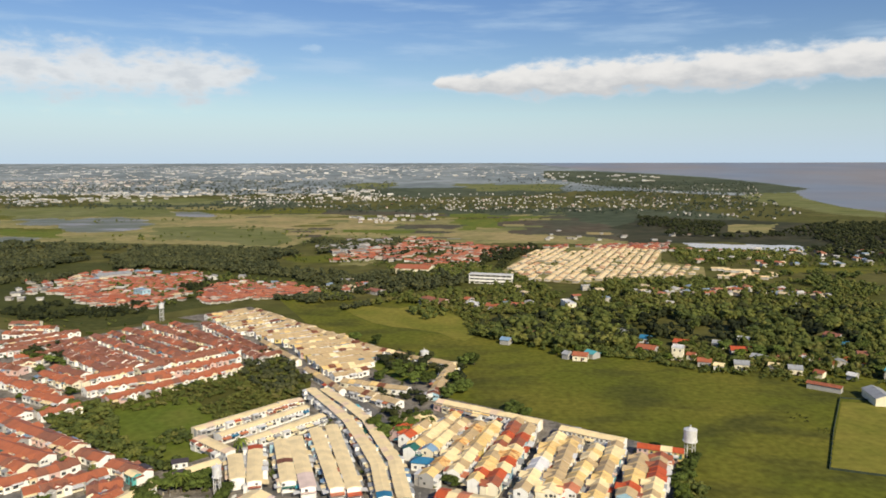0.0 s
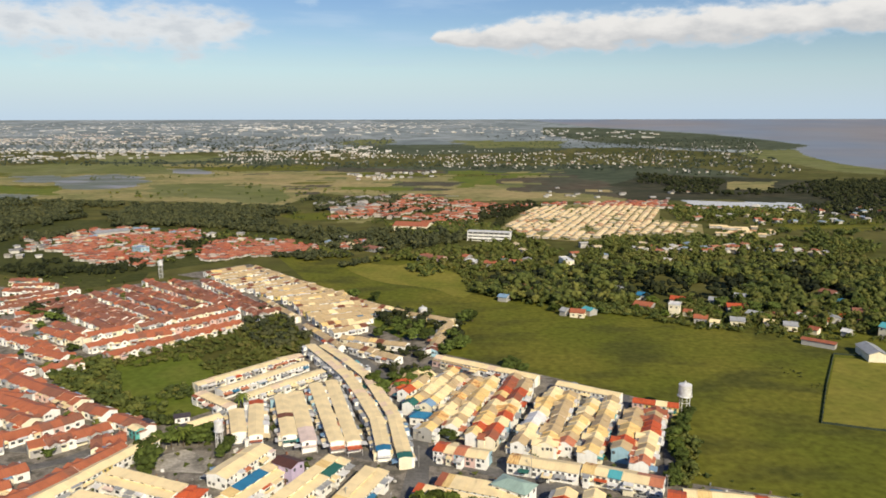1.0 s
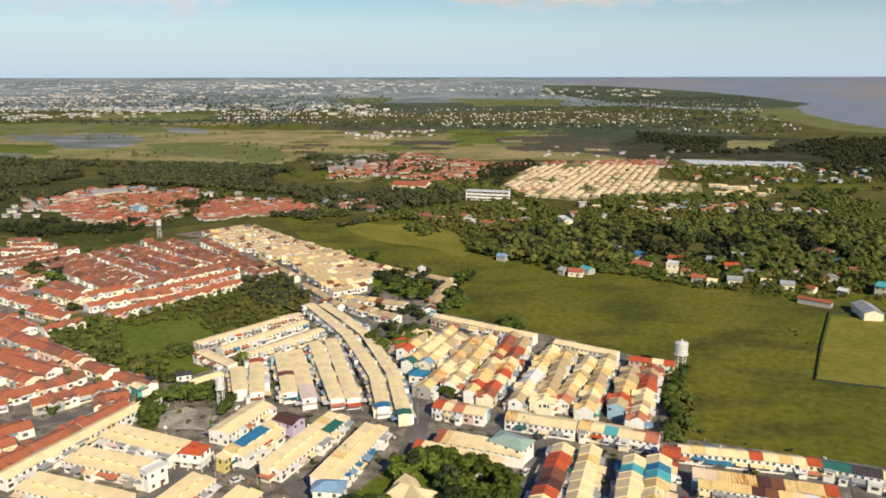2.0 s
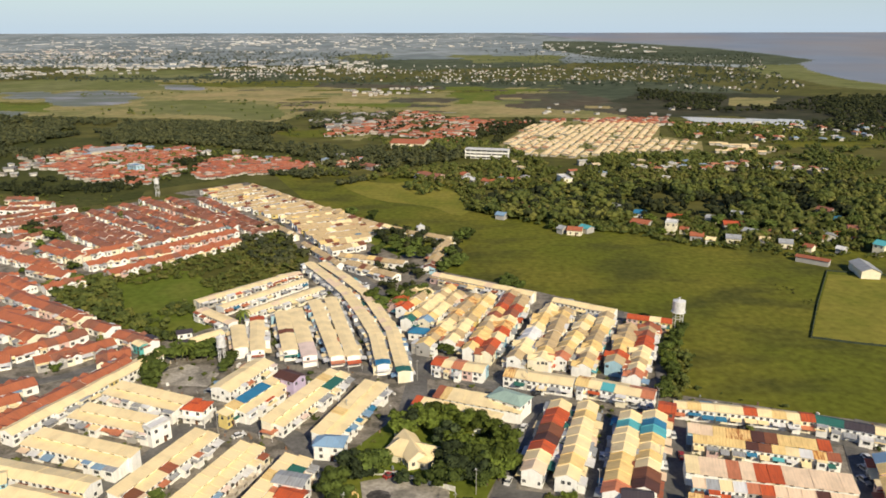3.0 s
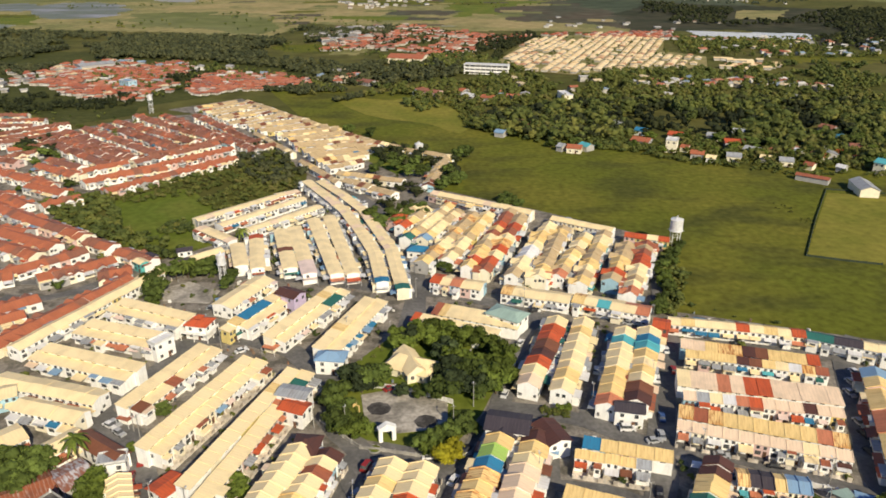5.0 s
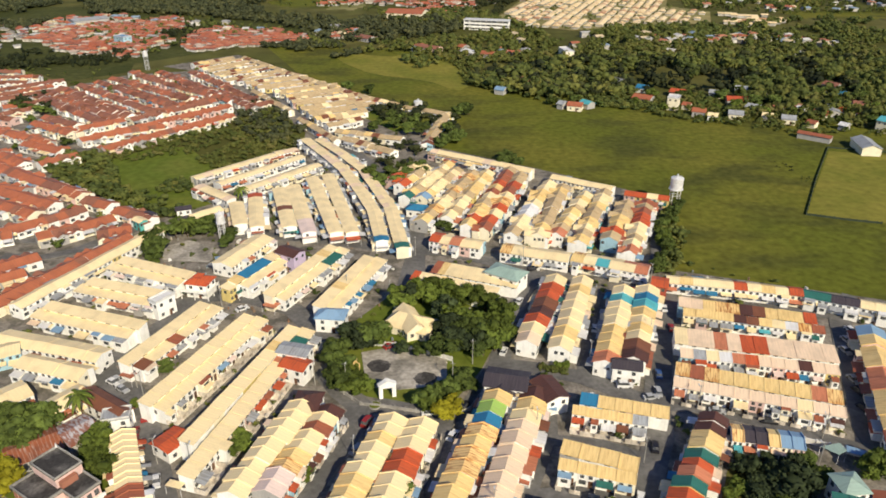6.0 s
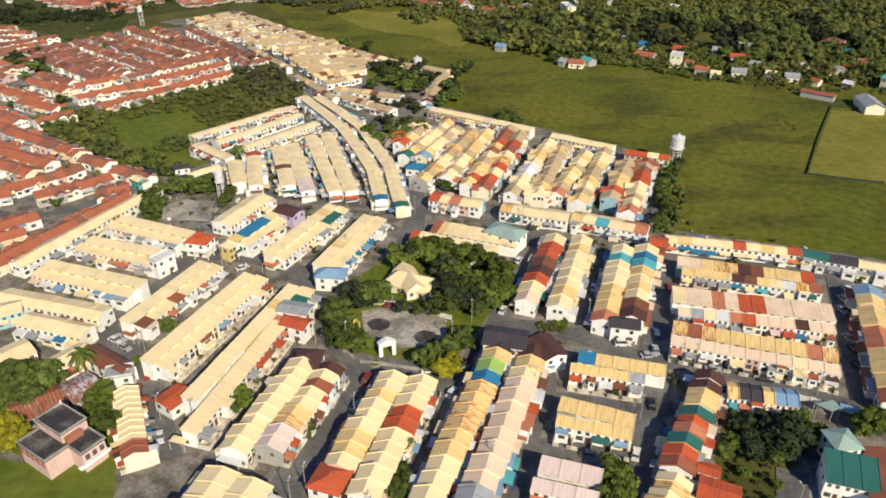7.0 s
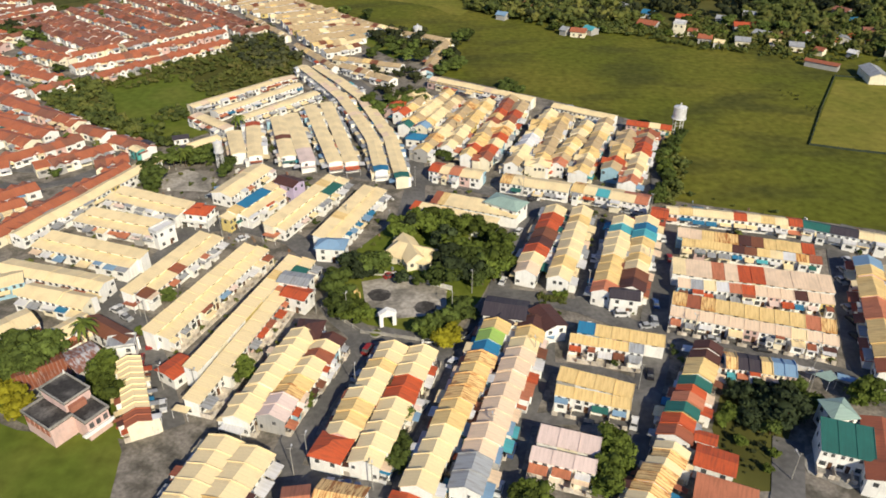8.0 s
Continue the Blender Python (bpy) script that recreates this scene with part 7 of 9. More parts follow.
house(176.7, 464.6, -26.5, 7.1, 4.8, 4.8, ze=3.2, rise=1.5, col='g', fronts=True)
house(197.6, 475.4, -27.5, 7.1, 4.8, 4.8, ze=3.2, rise=1.5, col='g', fronts=True)
house(263.1, 487.7, -57.2, 10.0, 4.8, 4.8, ze=3.2, rise=1.5, col='h', fronts=True)
house(17.5, 622.7, -38.9, 8.5, 5.8, 5.8, ze=3.2, rise=1.5, col='a', fronts=True)
house(23.6, 602.1, -49.4, 13.1, 5.8, 5.8, ze=3.2, rise=1.5, col='w', fronts=True)
house(-17.7, 623.3, -34.2, 23.6, 5.8, 5.8, ze=3.2, rise=1.5, col='h', fronts=True)
house(36.8, 592.1, -28.7, 10.2, 5.8, 5.8, ze=3.2, rise=1.5, col='a', fronts=True)
house(53.5, 596.7, -29.3, 10.2, 5.8, 5.8, ze=3.2, rise=1.5, col='a', fronts=True)
house(-71.3, 669.5, -40.8, 18.6, 6.8, 6.8, ze=3.2, rise=1.5, col='h', fronts=True)
house(125.6, 454.7, -32.7, 11.1, 5.8, 5.8, ze=3.2, rise=1.5, col='a', fronts=True)
house(195.8, 378.1, -39.6, 16.4, 3, 3, ze=3, rise=0.8, col='e', wall='g', fronts=False, label='long low shed with a rusty red roof at the field edge')
house(220.9, 362.8, -99.5, 17.3, 5, 5, ze=4, rise=1.8, col='g', fronts=False, label='open shed with a pale grey gabled roof')
school(27.6, 723.3, -15.6, 42.8)
house(-49.9, 795.8, -14.1, 38.3, 14, 14, ze=6, rise=3, col='a', label='large hall with a bright red roof', fronts=False)
house(-278.4, 652.6, -37.3, 14.6, 4, 5, ze=6.5, flat=True, col='l', wall='l', label='pale blue three-storey building')
house(-360.7, 742.7, 41.9, 33.7, 10, 10, ze=5, rise=1.5, col='g', label='long shed with a pale blue-grey roof', fronts=False)

# ---- woods and distant districts ----
wood([(-112, 663), (-68, 640), (-39, 645), (12, 661), (80, 709), (155, 695), (396, 633), (354, 561), (241, 581), (100, 565), (31, 530), (15, 566), (-27, 609), (-64, 599), (-103, 602)], 850, 6, 12, 'light', gaps=0.5)
wood([(31, 530), (100, 565), (241, 581), (354, 561), (290, 453), (260, 480), (233, 464), (212, 476), (175, 470), (154, 476), (105, 459), (89, 453), (61, 462), (21, 494)], 640, 6, 15, gaps=0.5)
wood([(31, 530), (100, 565), (241, 581), (354, 561), (290, 453), (260, 480), (233, 464), (212, 476), (175, 470), (154, 476), (105, 459), (89, 453), (61, 462), (21, 494)], 260, 5, 12, 'light', gaps=0.5)
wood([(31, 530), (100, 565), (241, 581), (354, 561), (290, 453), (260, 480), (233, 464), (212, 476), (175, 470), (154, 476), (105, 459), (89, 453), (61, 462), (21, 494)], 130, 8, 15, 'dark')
wood([(-27, 606), (11, 567), (21, 491), (32, 483), (31, 530), (15, 571)], 60, 3, 6, 'light')
wood([(220, 527), (279, 563), (367, 584), (349, 503), (264, 372), (249, 388), (245, 429), (219, 405), (209, 411), (187, 441)], 500, 6, 12, 'light', gaps=0.5)
wood([(-581, 902), (-532, 966), (-374, 1025), (-234, 960), (-182, 802), (-111, 793), (-46, 776), (26, 767), (30, 710), (-39, 653), (-112, 663), (-132, 716), (-209, 779), (-306, 813), (-405, 836), (-391, 720), (-459, 705)], 800, 7, 13, 'olive', gaps=0.5)
wood([(-581, 902), (-532, 966), (-374, 1025), (-234, 960), (-182, 802), (-111, 793), (-46, 776), (26, 767), (30, 710), (-39, 653), (-107, 699), (-133, 723), (-211, 787), (-308, 817), (-405, 836), (-391, 720), (-459, 705)], 800, 6, 12, 'olive', gaps=0.5)
wood([(162, 728), (268, 740), (380, 780), (481, 778), (396, 633), (155, 695)], 420, 6, 11, gaps=0.5)
wood([(-175, 626), (-111, 657), (-50, 662), (-64, 595), (-93, 568), (-120, 596)], 300, 5, 9, 'olive', gaps=0.55)
wood([(-120, 342), (-111, 359), (-108, 384), (-105, 443), (-84, 406), (-68, 359), (-84, 348), (-100, 322)], 330, 1.6, 4.2, 'light', 'dense scrub and small trees beside the field')
wood([(-123, 430), (-103, 450), (-74, 389), (-69, 359), (-88, 364), (-109, 389)], 70, 4, 7, 'olive')
wood([(-199, 338), (-184, 347), (-169, 351), (-157, 334), (-141, 304), (-116, 290), (-104, 275), (-104, 269), (-125, 281), (-147, 294), (-168, 308)], 170, 3, 6.5, 'mid', 'dark hedge of trees round the field')
wood([(-175, 360), (-161, 369), (-136, 390), (-131, 378), (-157, 357), (-167, 348)], 60, 3, 5, 'mid')
wood([(-126, 304), (-118, 318), (-110, 307), (-111, 297), (-121, 297)], 30, 2.4, 4.4, 'mid')
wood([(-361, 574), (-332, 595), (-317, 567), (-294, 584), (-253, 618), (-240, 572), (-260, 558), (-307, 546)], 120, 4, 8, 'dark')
# dark leaves of these two woods stand in for a cloud shadow
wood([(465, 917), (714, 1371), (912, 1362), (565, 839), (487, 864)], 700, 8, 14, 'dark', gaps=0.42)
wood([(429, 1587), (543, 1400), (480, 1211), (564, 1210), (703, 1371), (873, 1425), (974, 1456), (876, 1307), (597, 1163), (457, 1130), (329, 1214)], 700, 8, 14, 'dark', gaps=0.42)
wood([(314, 1011), (393, 971), (480, 946), (432, 850), (288, 882)], 260, 6, 11, gaps=0.42)
wood([(-729, 1100), (-547, 1060), (-378, 1022), (-220, 986), (-199, 1133), (-156, 1076), (-57, 1130), (-67, 1017), (-166, 943), (-243, 849), (-371, 805), (-537, 807)], 1500, 8, 14, 'olive', gaps=0.5)
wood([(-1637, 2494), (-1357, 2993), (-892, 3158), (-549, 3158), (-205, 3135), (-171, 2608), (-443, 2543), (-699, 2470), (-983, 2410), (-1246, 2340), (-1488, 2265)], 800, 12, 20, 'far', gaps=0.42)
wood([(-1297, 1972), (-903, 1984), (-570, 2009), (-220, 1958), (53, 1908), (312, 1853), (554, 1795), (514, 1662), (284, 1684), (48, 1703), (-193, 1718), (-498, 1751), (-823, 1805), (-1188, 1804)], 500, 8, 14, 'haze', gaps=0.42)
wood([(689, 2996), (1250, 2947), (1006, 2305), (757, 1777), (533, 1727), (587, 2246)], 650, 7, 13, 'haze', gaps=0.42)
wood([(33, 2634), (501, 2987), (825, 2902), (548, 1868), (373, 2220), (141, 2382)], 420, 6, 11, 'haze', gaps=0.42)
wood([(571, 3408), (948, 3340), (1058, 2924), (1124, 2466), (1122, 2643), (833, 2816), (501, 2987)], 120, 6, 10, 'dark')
wood([(-383, 1345), (-227, 1296), (-83, 1251), (-22, 1138), (-143, 1107), (-328, 1216)], 45, 5, 9, 'mid')
wood([(-106, 1618), (81, 1567), (256, 1518), (242, 1433), (75, 1464), (-98, 1496)], 24, 5, 8, 'mid')
wood([(-744, 1502), (-608, 1560), (-461, 1621), (-444, 1560), (-695, 1424)], 30, 4, 7, 'mid')
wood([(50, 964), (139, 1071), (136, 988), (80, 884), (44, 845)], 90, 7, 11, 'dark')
wood([(-60, 810), (30, 845), (90, 730), (86, 703), (-51, 761)], 160, 7, 11, gaps=0.42)
town([(-363, 667), (-377, 752), (-346, 773), (-310, 743), (-291, 788), (-272, 804), (-238, 735), (-259, 696), (-227, 648), (-227, 592), (-237, 570), (-273, 603), (-291, 589), (-328, 628)], 0, 'red', -12, size=(5.6, 5.2), spacing=7.2, height=(1.8, 2.8), jitter=0.6, drop=0.1, label='distant estate of red-roofed row houses')
town([(-230, 659), (-221, 714), (-200, 741), (-167, 723), (-113, 684), (-116, 652), (-170, 626), (-191, 597), (-207, 611)], 0, 'red', -20, size=(5.6, 5.2), spacing=7.0, height=(1.8, 2.8), jitter=0.3, drop=0.05, label='distant estate of bright red row houses')
wood([(-259, 696), (-238, 735), (-218, 714), (-227, 665)], 26, 4, 8, 'dark')
wood([(-113, 687), (-72, 674), (-69, 646), (-111, 652)], 16, 4, 7, 'dark')
town([(-140, 878), (-122, 1020), (-50, 1168), (60, 1050), (144, 1014), (57, 874), (27, 786), (-52, 877)], 0, 'red', -8, size=(7, 7.5), spacing=12, height=(1.8, 2.8), drop=0.4, label='distant estate of red-roofed row houses', jitter=2)
town([(64, 786), (128, 989), (225, 1038), (303, 1005), (263, 869), (184, 729), (130, 713), (99, 730), (72, 748)], 0, 'cream', 69, size=(6.4, 5.5), spacing=9.6, height=(2.4, 2.7), jitter=-0.25, drop=0.1, label='distant estate of cream-roofed row houses')
town([(184, 729), (231, 846), (295, 823), (271, 753), (234, 746)], 0, 'cream', 65, size=(6.4, 5.5), spacing=10.5, height=(2.4, 2.7), jitter=-0.2, drop=0.16, label='distant estate of cream-roofed row houses')
town([(277, 745), (307, 815), (365, 782), (331, 717)], 0, 'cream', -14, size=(6.4, 6), spacing=11, height=(2.4, 2.7), jitter=-0.1, drop=0.2, label='distant estate of cream-roofed row houses')
wood([(56, 812), (84, 922), (122, 1007), (134, 1003), (96, 918), (66, 806)], 46, 4, 7, 'dark', 'line of trees beside the estate')
sheet('estate_ground', [(60, 780), (124, 989), (225, 1040), (305, 1006), (263, 866), (300, 826), (275, 750), (184, 725), (130, 708), (97, 728)], GRASS_DRY, 0.6, 'dry earth and grass between the distant houses', 'ground')
town([(146, 1027), (331, 1065), (311, 973), (142, 1001)], 0, 'red', 62, size=(8, 8), spacing=12, height=(2.6, 3.6), label='distant estate of red-roofed row houses', jitter=2)
town([(169, 689), (338, 668), (325, 639), (160, 647)], 18, 'village', 20, size=(5, 8), height=(3, 5), label='village houses with red roofs among trees')
town([(22, 644), (100, 696), (322, 656), (289, 585), (100, 565), (-37, 614)], 22, 'village', 20, size=(4, 8), height=(3, 5), label='scattered village houses among trees')
town([(-419, 724), (-402, 750), (-376, 808), (-322, 800), (-314, 749), (-356, 723), (-349, 654), (-376, 644)], 34, 'red', -12, size=(4, 8), height=(2, 3), label='loose red-roofed houses round the estate')
town([(-419, 724), (-402, 750), (-376, 808), (-322, 800), (-314, 749), (-356, 723), (-349, 654), (-376, 644)], 22, 'village', -12, size=(4, 8), height=(2, 3), label='loose pale houses round the estate')
town([(-405, 668), (-411, 738), (-363, 667), (-351, 606), (-377, 619)], 15, 'mixed', 10, size=(4, 7), height=(2, 3), label='houses at the edge of the estate')
town([(304, 979), (460, 993), (620, 1007), (518, 839), (384, 818), (283, 867)], 50, 'village', 20, label='scattered village houses among trees')
wood([(306, 985), (428, 992), (551, 999), (676, 1006), (559, 830), (378, 805), (279, 852)], 420, 5, 9, 'mid', gaps=0.42)
town([(-692, 2315), (-416, 2383), (-162, 2338), (82, 2285), (400, 2327), (725, 2353), (544, 1760), (303, 1757), (63, 1748), (-127, 1824), (-332, 1898), (-601, 2008)], 330, 'village', 12, size=(2.4, 6), height=(2.0, 4), label='distant town of pale buildings')
town([(-692, 2315), (-416, 2383), (-162, 2338), (82, 2285), (400, 2327), (725, 2353), (544, 1760), (303, 1757), (63, 1748), (-127, 1824), (-332, 1898), (-601, 2008)], 330, 'mixed', 12, size=(2.4, 6), height=(2.0, 4), label='distant town of grey buildings')
town([(748, 2782), (1209, 2851), (1006, 2305), (829, 1670), (712, 1529), (490, 1584)], 330, 'mixed', 12, size=(2.4, 6), height=(2.5, 4.5), label='distant coastal town')
# the pale roofs here have haze tinted into them
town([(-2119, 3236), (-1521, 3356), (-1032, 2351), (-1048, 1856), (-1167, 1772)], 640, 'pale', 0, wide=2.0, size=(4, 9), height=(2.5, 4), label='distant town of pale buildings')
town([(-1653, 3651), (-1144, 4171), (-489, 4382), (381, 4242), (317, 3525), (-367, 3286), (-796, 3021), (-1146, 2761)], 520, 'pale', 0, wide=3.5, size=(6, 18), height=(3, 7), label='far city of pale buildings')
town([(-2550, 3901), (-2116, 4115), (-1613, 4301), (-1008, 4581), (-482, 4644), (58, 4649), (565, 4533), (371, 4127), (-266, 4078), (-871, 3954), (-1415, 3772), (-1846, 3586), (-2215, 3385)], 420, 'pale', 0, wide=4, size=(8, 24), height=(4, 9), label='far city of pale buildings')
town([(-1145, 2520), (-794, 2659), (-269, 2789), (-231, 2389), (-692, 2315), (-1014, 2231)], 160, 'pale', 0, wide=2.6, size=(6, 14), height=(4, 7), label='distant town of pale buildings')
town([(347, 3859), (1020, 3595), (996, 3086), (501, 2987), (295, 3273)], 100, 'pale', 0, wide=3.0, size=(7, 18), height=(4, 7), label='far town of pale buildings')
town([(-206, 1604), (-5, 1682), (-17, 1494), (-162, 1441)], 40, 'mixed', 12, size=(5, 10), height=(2, 4), label='far cluster of low buildings')
town([(167, 1289), (404, 1242), (478, 1183), (353, 1083), (155, 1127)], 18, 'mixed', 12, size=(4, 9), height=(1.5, 2.2), label='low pale sheds by the fields')
town([(-195, 1019), (-155, 1018), (-143, 1107), (-75, 1131), (-75, 1017), (-134, 925)], 60, 'mixed', 12, size=(8, 14), label='houses among trees')
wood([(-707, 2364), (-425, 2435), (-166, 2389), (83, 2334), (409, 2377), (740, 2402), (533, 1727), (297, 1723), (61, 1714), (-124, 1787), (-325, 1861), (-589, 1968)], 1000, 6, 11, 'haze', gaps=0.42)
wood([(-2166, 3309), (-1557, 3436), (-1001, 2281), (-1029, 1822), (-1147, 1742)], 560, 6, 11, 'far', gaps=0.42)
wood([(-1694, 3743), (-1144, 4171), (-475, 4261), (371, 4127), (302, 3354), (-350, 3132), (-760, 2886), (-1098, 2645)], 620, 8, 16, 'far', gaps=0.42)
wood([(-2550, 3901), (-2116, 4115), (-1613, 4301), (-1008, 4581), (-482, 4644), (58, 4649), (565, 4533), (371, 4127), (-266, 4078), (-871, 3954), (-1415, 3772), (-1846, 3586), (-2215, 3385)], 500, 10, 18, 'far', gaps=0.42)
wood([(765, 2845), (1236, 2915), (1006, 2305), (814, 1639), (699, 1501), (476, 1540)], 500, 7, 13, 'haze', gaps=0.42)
wood([(136, 450), (160, 470), (209, 469), (234, 466), (282, 440), (245, 377), (229, 398), (212, 392), (200, 392), (181, 401), (154, 408), (142, 413), (131, 421)], 300, 2, 5.5, 'light', gaps=0.5)
wood([(41, 494), (85, 474), (106, 465), (139, 450), (132, 423), (100, 437), (80, 445), (57, 459)], 120, 3, 7)
wood([(67, 451), (103, 450), (136, 439), (134, 431), (97, 439), (66, 445)], 40, 3, 6)
wood([(-138, 864), (-120, 1000), (-49, 1143), (59, 1029), (141, 995), (56, 860), (26, 775), (-51, 862)], 230, 5, 9, 'dark', gaps=0.42)
wood([(43, 737), (133, 989), (242, 999), (284, 885), (260, 829), (202, 775), (129, 702), (104, 722), (74, 766)], 120, 4, 7)
wood([(-360, 661), (-350, 737), (-275, 796), (-204, 756), (-117, 693), (-184, 659), (-225, 643), (-225, 599), (-306, 613)], 240, 4, 8, gaps=0.5)
wood([(-116, 269), (-96, 287), (-60, 337), (7, 336), (46, 313), (93, 285), (79, 237), (143, 201), (106, 136), (-64, 138), (-141, 187)], 620, 1.0, 3.0, 'mid', 'garden shrubs and small trees in the yards')
wood([(-343, 543), (-236, 551), (-181, 541), (-105, 443), (-174, 363), (-202, 343), (-119, 259), (-143, 190)], 160, 1.5, 4, 'mid', 'garden shrubs and small trees in the yards')
clutter([(-116, 269), (-96, 287), (-60, 337), (7, 336), (46, 313), (93, 285), (79, 237), (143, 201), (106, 136), (-64, 138), (-141, 187)], 500)

town([(-1758, 2906), (-1586, 3193), (-1220, 3204), (-1016, 2776), (-1294, 2601), (-1511, 2493)], 260, 'terra', 0, size=(8, 16), height=(3, 5), wide=2.4, label='far town with pinkish roofs')
town([(-676, 2218), (-575, 2371), (-402, 2330), (-349, 2016), (-505, 1894), (-604, 2007)], 150, 'white', 0, size=(2.4, 6), height=(2, 4.5), label='dense white buildings of a far town')
town([(-379, 2541), (-168, 2631), (3, 2435), (2, 1935), (-129, 2017), (-314, 2101)], 110, 'white', 0, size=(2.4, 6), height=(2, 4.5), label='scattered white buildings of a far town')
town([(3, 2435), (226, 2478), (407, 2411), (559, 2199), (454, 1837), (260, 1886), (2, 1821)], 190, 'white', 0, size=(2.4, 5.5), height=(2, 4), label='dense white buildings of a far town')
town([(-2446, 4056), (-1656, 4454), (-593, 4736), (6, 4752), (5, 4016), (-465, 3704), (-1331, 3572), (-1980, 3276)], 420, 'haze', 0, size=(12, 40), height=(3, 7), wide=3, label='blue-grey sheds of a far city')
town([(-1281, 4233), (-785, 4579), (-634, 3690), (-1046, 3539)], 40, 'white', 0, size=(16, 40), height=(5, 10), wide=2.2, label='long white halls of a far city')
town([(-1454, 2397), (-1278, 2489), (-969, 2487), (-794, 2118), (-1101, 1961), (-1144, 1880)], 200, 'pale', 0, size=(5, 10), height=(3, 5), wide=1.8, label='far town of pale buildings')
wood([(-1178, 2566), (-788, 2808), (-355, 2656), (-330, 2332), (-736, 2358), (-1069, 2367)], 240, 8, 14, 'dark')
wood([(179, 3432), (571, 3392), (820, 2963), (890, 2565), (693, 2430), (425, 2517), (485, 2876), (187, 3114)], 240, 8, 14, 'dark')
wood([(-29, 572), (-16, 589), (5, 572), (2, 553), (-15, 545)], 26, 4, 8, 'mid', 'small clump of trees in the meadow')
town([(188, 681), (276, 674), (350, 645), (340, 624), (261, 635), (181, 652)], 26, 'village', 15, size=(5, 9), height=(3, 5), label='village houses with red roofs among trees')
town([(-110, 691), (-92, 726), (-72, 690), (-89, 656)], 14, 'village', 15, size=(6, 10), height=(3, 5), label='village houses with red roofs among trees')
wood([(131, 421), (154, 409), (180, 401), (204, 390), (229, 396), (246, 384), (243, 376), (228, 385), (203, 381), (178, 394), (152, 402), (131, 414)], 46, 2, 5.5, 'mid', 'garden trees and bushes along the meadow')
wood([(131, 440), (160, 462), (209, 459), (234, 456), (272, 440), (250, 390), (200, 405), (154, 420)], 120, 4, 8, 'light', 'trees between the village houses')

wood([(-175, 340), (-155, 361), (-139, 383), (-120, 418), (-111, 415), (-105, 384), (-123, 353), (-147, 340), (-160, 340)], 230, 1.4, 4.0, 'light', 'scrub between the red-roofed houses and the field')

# ---- trees ----
tree(-12.6, 201.9, 8.0, 'mid')
tree(-2.7, 207.5, 8.0, 'mid')
tree(7.4, 202.6, 8.0, 'mid')
tree(15.3, 198.2, 8.0, 'mid')
tree(4.4, 191.3, 8.0, 'mid')
tree(13.6, 183.8, 8.0, 'mid')
tree(-0.8, 200.1, 8.0, 'mid')
tree(-7.2, 205.6, 8.0, 'mid')
tree(2.8, 204.4, 8.0, 'mid')
tree(11.8, 200.7, 8.0, 'mid')
tree(18.5, 192.3, 8.0, 'mid')
tree(9.5, 187.0, 8.0, 'mid')
tree(-11.2, 198.3, 8.0, 'mid')
tree(-4.8, 203.0, 8.0, 'mid')
tree(-9.9, 202.1, 9.0, 'dusky')
tree(1.8, 193.8, 9.0, 'dusky')
tree(15.1, 180.7, 9.0, 'deep')
tree(5.8, 176.2, 9.0, 'dusky')
tree(1.7, 171.8, 9.0, 'deep')
tree(9.8, 174.6, 9.0, 'dusky')
tree(13.0, 173.2, 9.0, 'deep')
tree(-19.0, 178.7, 9.0, 'deep')
tree(3.4, 182.3, 9.0, 'dusky')
tree(7.9, 180.7, 9.0, 'deep')
tree(11.6, 177.6, 9.0, 'deep')
tree(-5.6, 173.0, 5.0, 'deep')
tree(-10.6, 174.2, 5.0, 'dusky')
tree(-1.6, 173.6, 5.0, 'deep')
tree(19.8, 187.8, 10.0, 'mid')
tree(18.4, 179.8, 10.0, 'mid')
tree(16.4, 175.3, 10.0, 'mid')
tree(-26.0, 182.2, 7.5, 'dusky')
tree(-21.7, 180.6, 7.5, 'deep')
tree(-17.4, 179.1, 7.5, 'deep')
tree(-22.1, 176.1, 7.5, 'dusky')
tree(-28.3, 173.1, 7.5, 'deep')
tree(-29.3, 167.5, 7.5, 'deep')
tree(-26.4, 163.4, 7.5, 'deep')
tree(-28.0, 159.4, 7.5, 'deep')
tree(-25.0, 157.6, 7.5, 'deep')
tree(-21.3, 157.9, 6.0, 'mid')
tree(-23.4, 155.4, 6.0, 'mid')
tree(-18.9, 156.6, 6.0, 'mid')
tree(6.2, 160.3, 6.0, 'deep')
tree(3.8, 155.2, 6.0, 'deep')
tree(-0.7, 151.6, 6.0, 'deep')
tree(-4.4, 150.4, 6.0, 'deep')
tree(7.6, 156.5, 6.0, 'deep')
tree(1.5, 154.0, 6.0, 'deep')
tree(2.9, 146.8, 6.0, 'yellow')
tree(1.4, 145.0, 6.0, 'yellow')
tree(-2.2, 148.7, 5.0, 'mid')
for x, y, h in ((-107.6, 246.6, 8), (-104.0, 240.6, 8.5), (-102.3, 233.8, 8), (-104.7, 253.6, 7), (-101.5, 258.4, 7), (-97.6, 258.6, 7.5), (-93.2, 259.4, 7), (-89.5, 260.4, 7), (-86.4, 256.6, 6.5), (-78.6, 244.8, 6), (-79.3, 251.2, 5.5), (-100.4, 252.2, 7.5), (-95.4, 254.4, 7), (-91.0, 254.6, 6)):
    tree(x, y, h, "deep")
tree(-99.9, 226.4, 5.0, 'mid')
tree(88.1, 258.6, 6.0, 'deep')
tree(86.4, 248.3, 6.0, 'deep')
tree(84.8, 238.7, 6.0, 'deep')
tree(79.4, 229.6, 6.0, 'deep')
